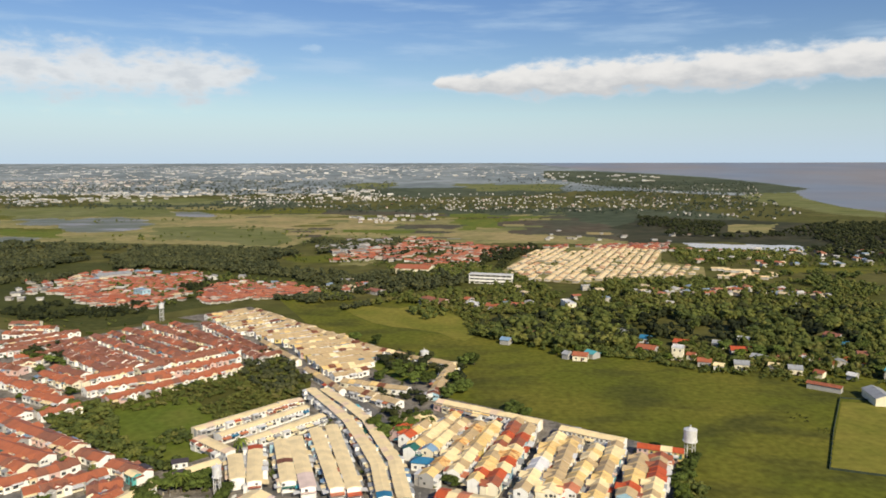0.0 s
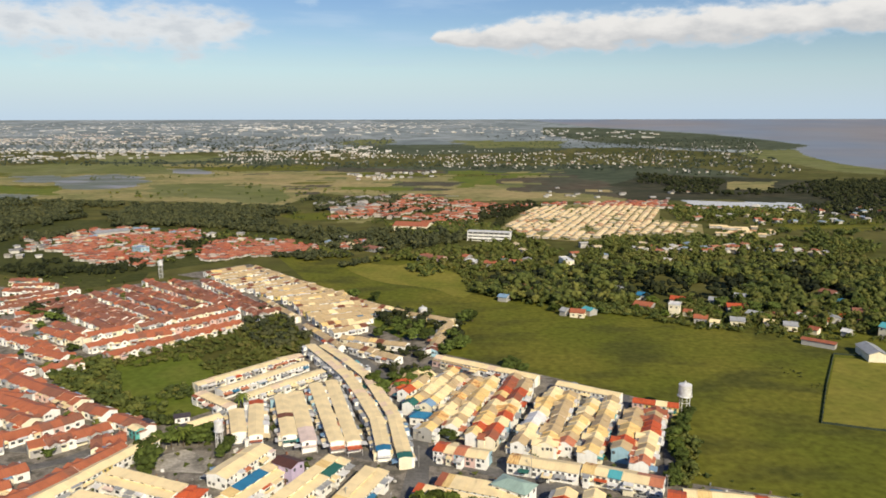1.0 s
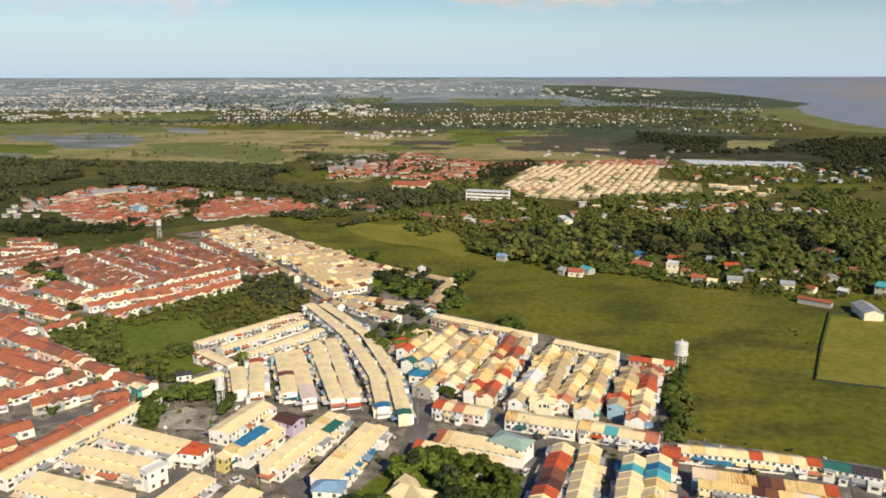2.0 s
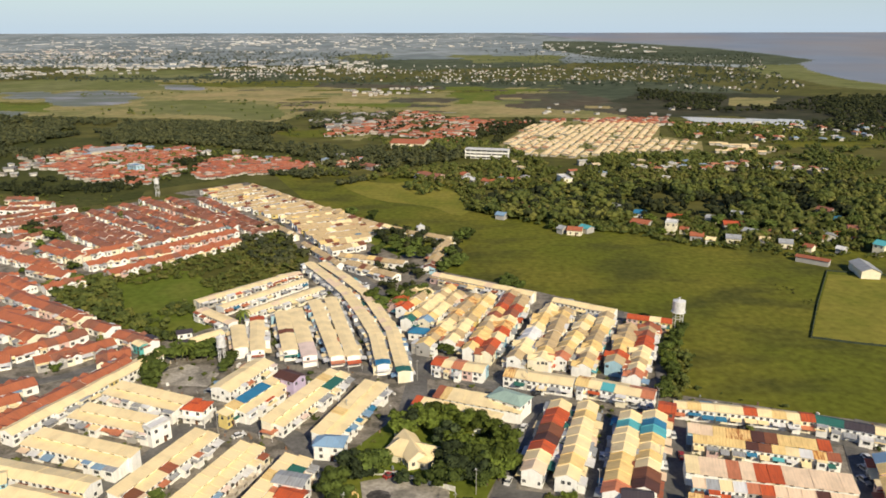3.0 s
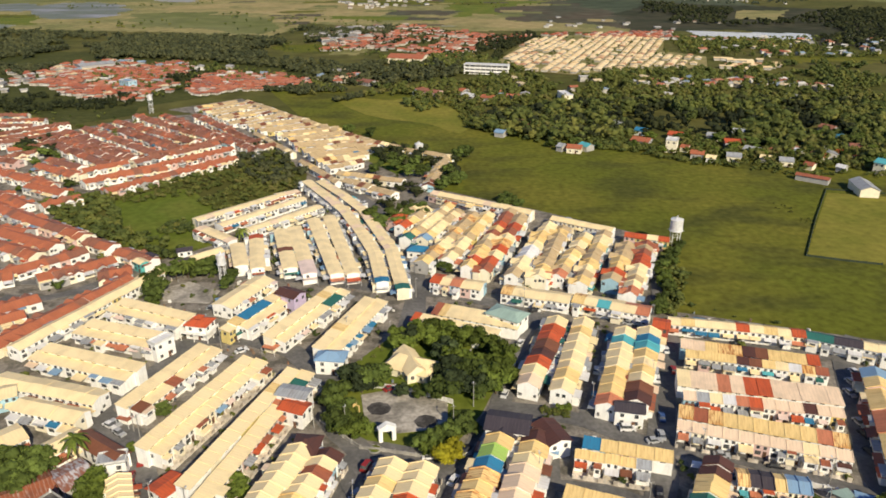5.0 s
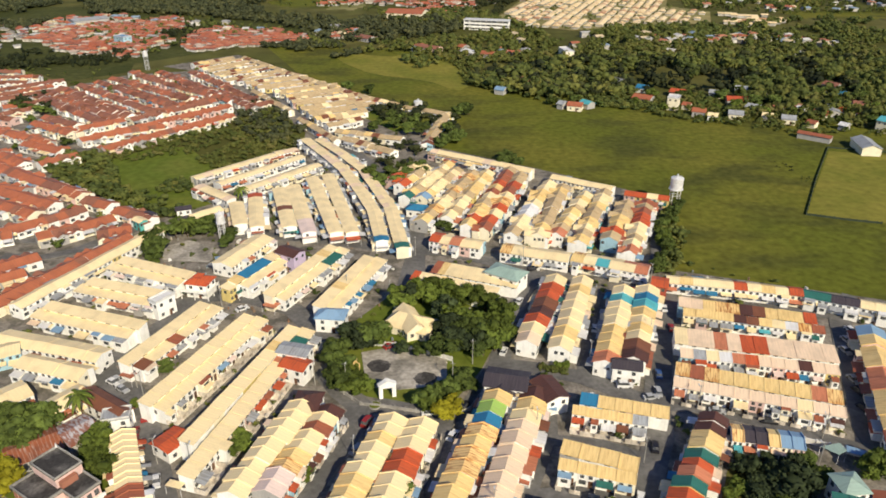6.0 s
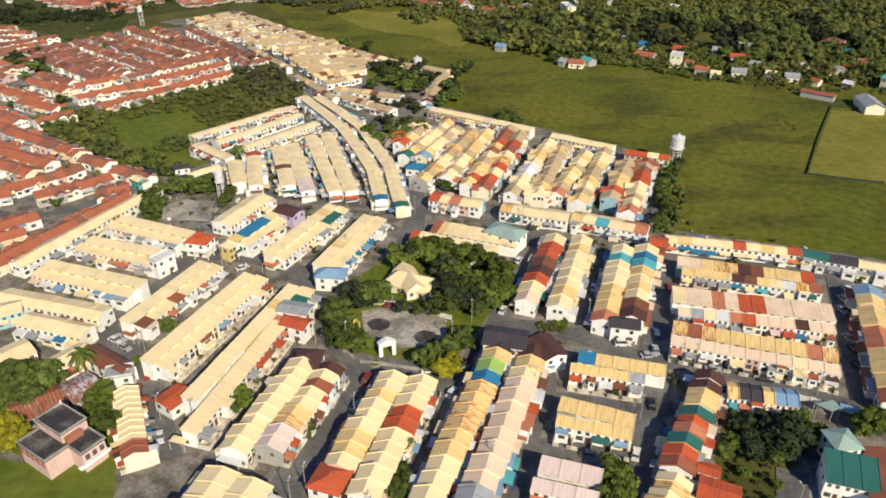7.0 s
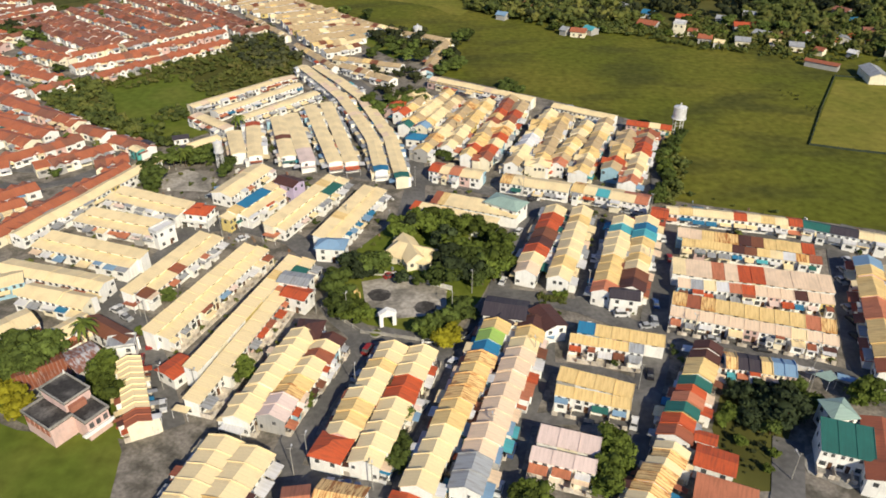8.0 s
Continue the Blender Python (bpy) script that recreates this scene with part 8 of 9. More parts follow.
tree(76.7, 223.2, 6.0, 'deep')
tree(92.9, 264.0, 6.0, 'deep')
tree(96.4, 272.4, 6.0, 'deep')
tree(100.3, 278.2, 6.0, 'deep')
tree(84.7, 243.5, 6.0, 'mid')
tree(86.0, 250.9, 6.0, 'mid')
tree(-34.7, 389.2, 8.0, 'deep')
tree(-26.7, 410.8, 8.0, 'deep')
tree(-20.1, 405.2, 8.0, 'deep')
tree(-13.6, 399.7, 8.0, 'deep')
tree(-8.6, 384.0, 8.0, 'deep')
tree(-16.2, 384.0, 8.0, 'deep')
tree(-24.3, 394.4, 8.0, 'deep')
tree(-31.7, 315.4, 8.0, 'deep')
tree(-25.9, 304.8, 8.0, 'deep')
tree(-21.5, 315.4, 8.0, 'deep')
tree(-16.5, 319.0, 8.0, 'deep')
tree(-10.1, 322.8, 8.0, 'deep')
tree(-13.7, 311.7, 8.0, 'deep')
tree(-18.4, 304.7, 8.0, 'deep')
tree(-7.3, 311.7, 8.0, 'deep')
tree(-30.2, 311.8, 8.0, 'mid')
tree(15.2, 422.7, 9.0, 'deep')
tree(11.9, 420.0, 8.0, 'deep')
tree(18.5, 422.3, 8.0, 'deep')
tree(7.9, 379.0, 8.0, 'deep')
tree(4.7, 364.6, 8.0, 'deep')
tree(10.6, 369.3, 8.0, 'deep')
tree(1.8, 360.0, 8.0, 'deep')
tree(6.5, 387.0, 8.0, 'deep')
tree(33.1, 340.0, 7.0, 'deep')
tree(35.5, 335.9, 7.0, 'deep')
tree(38.9, 329.5, 7.0, 'deep')
tree(30.9, 329.6, 7.0, 'deep')
tree(-59.9, 482.4, 8.0, 'deep')
tree(-44.4, 472.1, 8.0, 'deep')
# corner plot: dusky leaves have the shade there mixed into their colour
tree(77.5, 118.2, 9.5, 'dusky')
tree(75.0, 121.8, 7.5, 'dusky')
tree(70.0, 125.6, 6.0, 'dusky')
tree(80.0, 124.4, 7.0, 'dusky')
tree(81.0, 119.4, 6.5, 'dusky')
tree(70.0, 117.0, 5.5, 'dusky')
tree(73.6, 114.4, 5.0, 'deep')
tree(75.6, 127.0, 5.0, 'dusky')
tree(63.6, 117.6, 4.5, 'mid')
tree(66.5, 119.5, 4.5, 'mid')
tree(71.3, 122.0, 5.0, 'dusky')
tree(66.0, 111.5, 3.2, 'mid')
tree(84.8, 128.0, 5.0, 'deep')
tree(86.5, 121.9, 5.0, 'mid')
tree(100.6, 125.0, 7.0, 'mid')
tree(97.6, 123.6, 6.0, 'mid')
tree(72.0, 108.0, 2.6, 'mid')
tree(69.0, 104.0, 2.2, 'mid')
tree(37.8, 110.2, 7.0, 'mid')
tree(38.1, 104.7, 7.0, 'mid')
tree(35.1, 101.7, 7.0, 'mid')
tree(34.0, 98.9, 7.0, 'mid')
tree(37.4, 107.0, 7.0, 'mid')
tree(17.9, 96.6, 6.0, 'mid')
tree(16.6, 95.3, 6.0, 'mid')
tree(19.5, 95.9, 6.0, 'mid')
tree(-9.6, 120.7, 5.5, 'deep')
tree(-8.0, 118.0, 5.5, 'deep')
tree(-8.5, 110.5, 5.5, 'deep')
tree(-7.2, 107.3, 5.5, 'deep')
tree(-8.9, 105.8, 5.5, 'deep')
tree(-47.6, 135.7, 5.0, 'mid')
tree(-45.7, 133.6, 5.0, 'mid')
tree(-48.1, 132.2, 5.0, 'mid')
tree(-30.2, 125.3, 4.0, 'mid')
tree(-30.6, 123.5, 4.0, 'mid')
tree(-75.7, 165.9, 4.5, 'deep')
tree(-74.5, 164.6, 4.5, 'deep')
tree(-105.7, 140.9, 9.0, 'deep')
tree(-103.3, 143.1, 9.0, 'deep')
tree(-98.2, 139.8, 9.0, 'deep')
tree(-101.2, 134.5, 9.0, 'deep')
tree(-98.3, 135.5, 9.0, 'deep')
tree(-96.6, 140.8, 9.0, 'deep')
tree(-103.4, 133.5, 9.0, 'deep')
tree(-98.3, 124.0, 7.0, 'yellow')
tree(-95.0, 121.2, 7.0, 'yellow')
tree(-100.6, 125.9, 7.0, 'yellow')
tree(-80.8, 133.6, 7.0, 'mid')
tree(-78.3, 130.6, 7.0, 'mid')
tree(-79.5, 128.6, 7.0, 'mid')
tree(-75.8, 125.7, 7.0, 'mid')
tree(-80.9, 135.7, 7.0, 'mid')
tree(-245.4, 428.8, 8.0, 'deep')
tree(-253.4, 435.0, 8.0, 'deep')
tree(-234.4, 422.8, 8.0, 'deep')
tree(-144.4, 246.8, 4.0, 'deep')
tree(-141.2, 244.3, 4.0, 'deep')
tree(40.0, 182.6, 3.0, 'mid')
tree(28.9, 161.5, 2.5, 'mid')
tree(33.5, 166.9, 2.5, 'mid')
tree(35.9, 166.9, 2.5, 'mid')
tree(3.5, 257.6, 5.0, 'deep')
tree(0.2, 260.2, 5.0, 'deep')
tree(67.2, 275.1, 4.0, 'mid')
tree(56.4, 241.1, 4.0, 'mid')
palm(-89.0, 145.0, 9.0)
palm(-96.4, 253.4, 7.0)
palm(-83.8, 287.6, 7.0)

# ---- towers, poles, vehicles ----
water_tower(99.3, 280.7, 13.5, 2.6, 4.6)
water_tower(-81.8, 250.1, 11.5, 1.6, 3.6)
water_tower(-215.6, 545.2, 13.5, 1.8, 3.2)
water_tower(-11.5, 431.7, 6.0, 2.6, 4.0)
pole(-77.8, 155.1, 72)
pole(-65.5, 129.8, 0)
pole(-68.6, 199.0, 0)
pole(-27.8, 107.8, 0)
pole(-24.7, 158.5, 0)
pole(-15.6, 204.1, 0)
pole(9.7, 169.0, 0)
pole(24.1, 139.5, 0)
pole(42.8, 168.8, 0)
pole(62.6, 180.3, 0)
pole(72.2, 215.0, 0)
pole(30.2, 227.5, 0)
pole(66.7, 229.5, 0)
pole(-33.3, 159.8, 0)
pole(3.9, 158.4, 0)
pole(11.8, 113.2, 0)
pole(66.6, 148.3, 0)
pole(93.5, 137.0, 0)
pole(-80.9, 158.8, 0)
pole(-56.9, 127.8, 0)
pole(-19.6, 129.5, 0)
pole(-30.2, 104.0, 0)
pole(-13.3, 99.6, 0)
pole(47.9, 129.1, 0)
pole(-8.1, 236.5, 0)
pole(-29.8, 207.8, 0)
pole(56.0, 283.2, 0)
pole(67.9, 283.2, 0)
pole(73.2, 101.9, 0)
pole(87.7, 127.0, 0)
car(-88.0, 160.7, -30, 'white')
car(-84.3, 157.6, -35, 'silver')
car(-29.2, 125.8, 62, 'black')
car(-10.7, 103.2, 66, 'white', True)
car(19.0, 174.6, 70, 'white')
car(11.6, 101.6, 72, 'silver')
car(26.4, 142.8, 74, 'white')
car(24.8, 137.4, 72, 'white', True)
car(22.4, 133.3, 72, 'black')
car(64.7, 181.9, 78, 'white')
car(125.0, 184.7, -80, 'white')
car(117.9, 174.1, -80, 'silver')
car(109.5, 148.0, -75, 'black')
car(113.2, 160.3, -80, 'silver')
car(50.2, 158.1, 0, 'white', True)
car(6.7, 149.8, 60, 'black')
car(0.6, 120.1, 62, 'white')
car(-94.7, 166.8, 20, 'black')
car(-82.2, 211.9, 20, 'black')
car(-62.3, 199.0, 40, 'white')
car(-14.1, 177.7, 40, 'red')
car(-6.6, 266.3, 90, 'white')
car(-11.4, 277.6, 100, 'silver')
car(33.9, 225.4, 20, 'black')
car(50.8, 180.4, 75, 'silver')
car(47.7, 186.7, 75, 'white')
car(49.7, 207.4, 75, 'black')
car(55.9, 153.1, 10, 'silver')
car(83.5, 106.4, 10, 'black')
car(-21.6, 101.3, -5, 'white')
car(-18.1, 100.7, -8, 'blue')
car(-36.6, 339.1, 130, 'white')
car(-50.5, 364.7, 130, 'silver')
car(-73.2, 409.5, 130, 'black')
car(29.6, 266.2, 55, 'white')
car(48.7, 250.5, 60, 'black')
car(35.8, 271.7, 60, 'silver')
car(-74.4, 140.1, -75, 'red')
car(96.4, 201.7, -8, 'black')
car(71.1, 186.6, 80, 'red')
car(60.8, 163.2, 80, 'blue')
tree(136.5, 429.3, 6.0, 'mid')
tree(158.8, 455.7, 8.0, 'mid')
tree(161.0, 435.0, 7.0, 'deep')
tree(168.3, 428.8, 6.0, 'mid')
tree(182.1, 432.6, 8.0, 'mid')
tree(195.7, 438.6, 9.0, 'deep')
tree(195.4, 420.7, 6.0, 'mid')
tree(208.1, 438.4, 9.0, 'deep')
tree(230.1, 451.0, 7.0, 'deep')
tree(223.6, 426.1, 7.0, 'deep')
tree(245.3, 459.9, 9.0, 'deep')
tree(244.8, 437.3, 8.0, 'mid')
tree(243.0, 420.1, 6.0, 'mid')
tree(266.1, 449.1, 9.0, 'deep')
tree(261.8, 423.6, 8.0, 'mid')
tree(257.9, 405.2, 9.0, 'deep')
tree(210.7, 420.5, 6.0, 'mid')
tree(179.9, 453.2, 9.0, 'deep')
tree(153.1, 455.0, 7.0, 'deep')
tree(179.2, 414.0, 5.0, 'deep')
tree(231.7, 404.9, 5.0, 'deep')
tree(247.4, 400.9, 7.0, 'deep')
tree(154.4, 420.1, 4.0, 'mid')
tree(122.6, 443.1, 6.0, 'mid')
tree(100.5, 439.9, 5.0, 'deep')
tree(136.9, 456.0, 8.0, 'mid')
tree(70.9, 443.8, 6.0, 'mid')
tree(85.8, 447.1, 7.0, 'deep')
tree(62.1, 473.7, 6.0, 'mid')
tree(47.9, 485.2, 6.0, 'mid')
house(-12.0, 275.2, -14.4, 7.1, 3.4, 3.4, ze=3.4, rise=1.2, col='b', hip=2.5, label='small house with a bright blue hipped roof')
wood([(92, 274), (102, 286), (95, 250), (84, 223), (77, 215), (81, 236)], 60, 2, 5, 'mid', 'bushes along the path by the water tower', 'scrub')
tree(-248.8, 429.7, 6.0, 'deep')
tree(-235.1, 427.0, 6.0, 'deep')
tree(-257.0, 434.9, 6.0, 'deep')
tree(-226.3, 419.4, 6.0, 'deep')
tree(-193.7, 365.3, 6.0, 'deep')
tree(-213.7, 475.0, 6.0, 'deep')
tree(-233.1, 407.5, 6.0, 'deep')
tree(-179.3, 495.6, 4.0, 'mid')
tree(-191.8, 449.5, 4.0, 'mid')
tree(-246.6, 496.1, 4.0, 'mid')
tree(-292.4, 480.0, 4.0, 'mid')
tree(-216.8, 359.5, 4.0, 'mid')
sheet('field', [(-47, 423), (-30, 458), (-4, 443), (0, 408), (-23, 388)], GRASS_DARK, 0.13, 'green lawn with trees inside the estate', 'ground')
wood([(-31, 444), (-11, 446), (-3, 410), (-18, 397), (-39, 413)], 34, 4, 9, 'dark', 'clump of dark trees inside the estate')
wood([(-181, 541), (-144, 565), (-49, 456), (-12, 429), (-41, 405), (-73, 420), (-149, 501)], 60, 1.5, 4, 'mid', 'garden shrubs and small trees in the yards')
town([(-1129, 4115), (-724, 4269), (-286, 4392), (-246, 3782), (-630, 3710), (-992, 3614)], 14, 'white', 0, wide=2.0, size=(30, 60), height=(8, 14), label='long white factory halls in the far city')
town([(-1915, 3612), (-1546, 3843), (-1114, 4060), (-956, 3481), (-1320, 3278), (-1631, 3072)], 8, 'white', 0, wide=2.0, size=(25, 45), height=(6, 10), label='long white factory halls in the far city')
town([(-411, 2358), (-120, 2415), (-111, 2217), (-378, 2168)], 9, 'white', 0, wide=2.0, size=(8, 16), height=(4, 8), label='large white buildings in the far town')
wood([(68, 127), (80, 127), (76, 113), (62, 101), (62, 113)], 70, 0.5, 1.6, 'dark', 'overgrown shrubs in the plot', 'scrub')
wood([(166, 338), (176, 334), (169, 323), (162, 324)], 8, 0.8, 1.6, 'dark', 'low bushes in the meadow', 'scrub')
wood([(170, 319), (177, 316), (173, 309), (166, 310)], 10, 0.7, 1.4, 'mid', 'low bushes in the meadow', 'scrub')
car(3.5, 138.6, 62, 'white')
car(-3.6, 123.4, 62, 'silver')
car(-7.9, 113.3, 64, 'black')
car(-22.3, 119.9, 64, 'white')
car(-17.8, 143.7, 66, 'red', True)
car(-19.6, 133.9, 64, 'silver')
car(-23.8, 106.7, 75, 'blue')
car(72.2, 198.3, 82, 'white')
car(58.5, 155.5, 84, 'silver')
car(51.9, 134.1, 78, 'black')
car(44.2, 117.7, 70, 'white')
car(28.0, 150.4, 90, 'red')
car(20.0, 123.3, 70, 'silver')
car(15.8, 109.9, 70, 'blue', True)
car(12.3, 99.7, 72, 'white')
car(121.1, 179.4, -78, 'silver')
car(112.0, 155.2, -76, 'black')
car(-63.6, 123.8, -72, 'white')
car(-74.5, 146.3, -70, 'red')
car(-87.1, 161.7, -30, 'silver')
car(22.8, 189.4, 66, 'blue')
car(26.4, 203.1, 66, 'white')
car(48.7, 181.0, 74, 'silver', True)
car(52.8, 193.2, 74, 'black')
car(-12.7, 200.5, 70, 'white')
car(46.5, 225.3, -30, 'red')
car(64.7, 215.8, -20, 'silver')
car(12.6, 148.6, 10, 'blue')
car(-2.2, 147.3, 8, 'white')
car(71.4, 147.3, -10, 'silver')
car(83.1, 143.1, -12, 'black')
house(190.0, 412.1, -28.7, 5.2, 3.6, 3.6, ze=2.9, rise=1.3, col='c', fronts=False)
house(202.4, 427.3, -46.6, 5.5, 3.4, 3.4, ze=2.9, rise=1.3, col='e', fronts=False)
house(217.2, 427.1, -50.3, 5.2, 3.4, 3.4, ze=2.9, rise=1.3, col='w', fronts=False)
house(209.8, 397.5, -47.9, 4.7, 3.2, 3.2, ze=2.9, rise=1.3, col='e', fronts=False)
house(239.6, 426.8, -62.2, 5.9, 3.4, 3.4, ze=2.9, rise=1.3, col='r', fronts=False)
house(158.4, 412.5, -29.5, 5.1, 3, 3, ze=2.9, rise=1.3, col='c', fronts=False)
house(204.6, 455.3, -31.3, 5.8, 3.6, 3.6, ze=2.9, rise=1.3, col='g', fronts=False)
house(248.4, 416.4, -56.9, 6.0, 3.6, 3.6, ze=2.9, rise=1.3, col='e', fronts=False)
house(225.8, 392.7, -51.9, 4.3, 3, 3, ze=2.9, rise=1.3, col='w', fronts=False)
house(150.8, 436.0, -37.0, 4.6, 3, 3, ze=2.9, rise=1.3, col='e', fronts=False)
town([(-358, 667), (-381, 759), (-328, 789), (-204, 756), (-126, 684), (-202, 587), (-283, 593)], 34, 'village', -12, size=(4, 8), height=(2.2, 4), label='odd pale houses within the red-roofed estate')
wood([(-231, 949), (-193, 874), (-111, 863), (-47, 800), (-49, 834), (-125, 924), (-227, 996)], 30, 4, 8, 'mid')
wood([(-609, 1181), (-460, 1270), (-265, 1173), (-113, 1090), (19, 1044), (-105, 1007), (-311, 1079), (-519, 1084)], 36, 5, 9, 'mid', 'scattered field trees')
wood([(-37, 372), (-22, 378), (-10, 365), (-10, 334), (-22, 330), (-33, 339)], 26, 3, 7, 'dark', 'clump of dark trees beside the road')
wood([(-3, 413), (9, 419), (13, 383), (5, 361), (-1, 374)], 24, 4, 8, 'dark', 'trees at the meadow edge')
house(-82.3, 141.6, 13.8, 6.4, 2.6, 2.6, ze=4.4, flat=True, col='g', wall='w', label='small white house with a grey flat roof')
tree(-77.5, 150.2, 3.5, 'mid')
wood([(-270, 455), (-249, 463), (-229, 428), (-246, 418)], 16, 5, 9, 'dark', 'clump of dark trees inside the red-roofed estate')
wood([(-363, 594), (-316, 613), (-291, 571), (-304, 535), (-336, 547)], 36, 3, 7, 'dark', 'dark trees round the field')


# ---- park ----
def slab(name, corners, z0, z1, mat, label, category, kind=""):
    a = [(x, y, z0) for x, y in corners]
    area = sum(p[0] * q[1] - q[0] * p[1] for p, q in zip(corners, corners[1:] + corners[:1]))
    if area < 0:
        a.reverse()
    return thing(name, Geo().prism(a, [(x, y, z1) for x, y, _ in a]), mat, pose(0, 0, 0), label, category, "", kind)


def wall_run(name, points, height, thick, mat, label, category, gap=3.0):
    """A low wall or fence in bays between posts along a line."""
    ob = thing(name, None, None, pose(0, 0, 0), label, category)
    for (xa, ya), (xb, yb) in zip(points, points[1:]):
        L_ = math.hypot(xb - xa, yb - ya)
        ux, uy = (xb - xa) / L_, (yb - ya) / L_
        nx, ny = -uy * thick / 2, ux * thick / 2
        k = max(1, round(L_ / gap))
        for i in range(k):
            p, q = L_ * i / k, L_ * (i + 1) / k
            ring = [(xa + ux * p + nx, ya + uy * p + ny), (xa + ux * p - nx, ya + uy * p - ny), (xa + ux * q - nx, ya + uy * q - ny), (xa + ux * q + nx, ya + uy * q + ny)]
            part("panel", Geo().prism([(u, v, -0.2) for u, v in ring], [(u, v, height) for u, v in ring]), mat, ob)
            cx, cy = xa + ux * p, ya + uy * p
            part("post", Geo().box(cx - thick, cx + thick, cy - thick, cy + thick, -0.2, height + 0.15), mat, ob)


slab("court", [(-22.2, 174.8), (-12.5, 177.7), (2.5, 171.8), (2.4, 162.2), (-3.1, 158.4), (-10.7, 157.2), (-19.3, 158.5)], -0.2, 0.3, DIRT, "worn grey concrete court with dark stains in the park", "court", "structure")
wall_run("park_wall", [(-32.1, 162.4), (-20.2, 151.1), (-11.1, 149.2), (2.2, 145.9), (8.1, 148.6), (15.8, 163.5)], 1.1, 0.25, CONCRETE, "low weathered concrete wall round the park", "wall")
wall_run("park_wall", [(-25.1, 179.3), (-12.5, 177.7), (-2.4, 173.3), (4.1, 170.4)], 1.6, 0.25, TRIM, "low white wall behind the park court", "wall")
gate = thing("park_gate", None, None, pose(-13.4, 154.4, 0, 0, 0, 15) @ Matrix.Scale(0.92, 4), "white plastered arched park gate with a pitched cap", "gate")
for sx in (-1.9, 1.9):
    part("pillar", Geo().box(sx - 0.55, sx + 0.55, -0.7, 0.7, -0.2, 3.6), WALL["w"], gate)
part("lintel", Geo().box(-2.45, 2.45, -0.7, 0.7, 3.6, 4.6), WALL["w"], gate)
part("cap", Geo().prism([(-2.7, -0.9, 4.6), (2.7, -0.9, 4.6), (2.7, 0.9, 4.6), (-2.7, 0.9, 4.6)], [(-0.3, -0.9, 6.0), (0.3, -0.9, 6.0), (0.3, 0.9, 6.0), (-0.3, 0.9, 6.0)]), WALL["w"], gate)
hoop = thing("basketball_hoop", None, None, pose(-21.7, 165.0, 0, 0, 0, 60), "orange basketball hoop post at the court's end", "basketball hoop")
part("post", Geo().box(-0.12, 0.12, -0.12, 0.12, 0, 3.4), ROOF["y"], hoop)
part("arm", Geo().box(-0.1, 0.1, 0, 1.3, 3.2, 3.4), ROOF["y"], hoop)
part("backboard", Geo().box(-0.9, 0.9, 1.3, 1.38, 2.9, 4.0), ROOF["y"], hoop)
wall_run("field_fence", [(178.1, 263.6), (166.8, 267.0), (151.9, 272.8), (174.8, 312.9), (202.9, 359.1)], 0.9, 0.2, FENCE, "dark green wire fence round a grass paddock", "fence", 6.0)
wall_run("field_fence", [(202.9, 359.1), (229.8, 351.4)], 0.8, 0.2, FENCE, "low fence posts at the paddock end", "fence", 6.0)
shell = thing("unfinished_house", None, None, pose(-82.8, 111.1, 0.0, 0, 0, 57), "unfinished concrete house with brick panels and blackened flat roofs", "house")
part("wall", Geo().box(0.3, 11.2, 0.3, 10.2, -0.3, 5.4), WALL["p"], shell)
part("wing_wall", Geo().box(5.7, 11.2, -4.3, 0.3, -0.3, 5.4), WALL["p"], shell)
part("roof_slab", Geo().box(0, 11.5, 0, 10.5, 5.4, 5.62).box(5.4, 11.5, -4.6, 0, 5.4, 5.62), SLAB_BLACK, shell)
for q in ((0, 0.28, 0, 10.5), (0.28, 5.4, 0, 0.28), (5.4, 5.68, -4.6, 0.28), (5.68, 11.5, -4.6, -4.32), (11.22, 11.5, -4.32, 1.6), (0.28, 5.4, 10.22, 10.5)):
    part("parapet", Geo().box(*q, 5.62, 6.15), CONCRETE, shell)
part("upper_wall", Geo().box(5.4, 11.5, 1.6, 10.5, 5.62, 8.0), WALL["p"], shell)
part("stair_hood", Geo().box(5.9, 9.6, 0.5, 1.6, 5.62, 7.2), WALL["s"], shell)
part("upper_slab", Geo().box(5.2, 11.7, 1.4, 10.8, 8.0, 8.2), SLAB_BLACK, shell)
for q in ((5.2, 5.45, 1.4, 10.8), (5.45, 11.7, 1.4, 1.65), (5.45, 11.7, 10.55, 10.8), (11.45, 11.7, 1.65, 10.55)):
    part("parapet", Geo().box(*q, 8.2, 8.65), CONCRETE, shell)
part("pinnacle", Geo().cyl(11.2, 10.2, 8.65, 9.7, 0.3, 0.12, 8), TRIM, shell)
part("balcony", Geo().box(4.2, 11.4, -5.6, -4.3, 2.6, 2.85).box(4.2, 11.4, -5.6, -5.48, 2.85, 3.6), WALL["w"], shell)
for k in range(5):
    part("brick_panel", Geo().box(0.18, 0.32, 0.9 + 1.9 * k, 2.2 + 1.9 * k, 3.1, 4.7), WALL["s"], shell)
    if k < 3:
        part("window", Geo().box(6.3 + 1.7 * k, 7.3 + 1.7 * k, -4.4, -4.25, 3.2, 4.6), GLASS, shell)
shed = house(-99.5, 129.2, 38.6, 10.9, 5.2, 5.2, ze=3.2, rise=1.2, col="z", wall="g", fronts=False, label="old shed with a rusty brown sheet roof")
shed = house(-89.3, 135.0, 48.3, 7.1, 5, 5, ze=3.6, rise=1.0, col="i", wall="g", fronts=False, label="old shed with patched grey and rusty sheets")
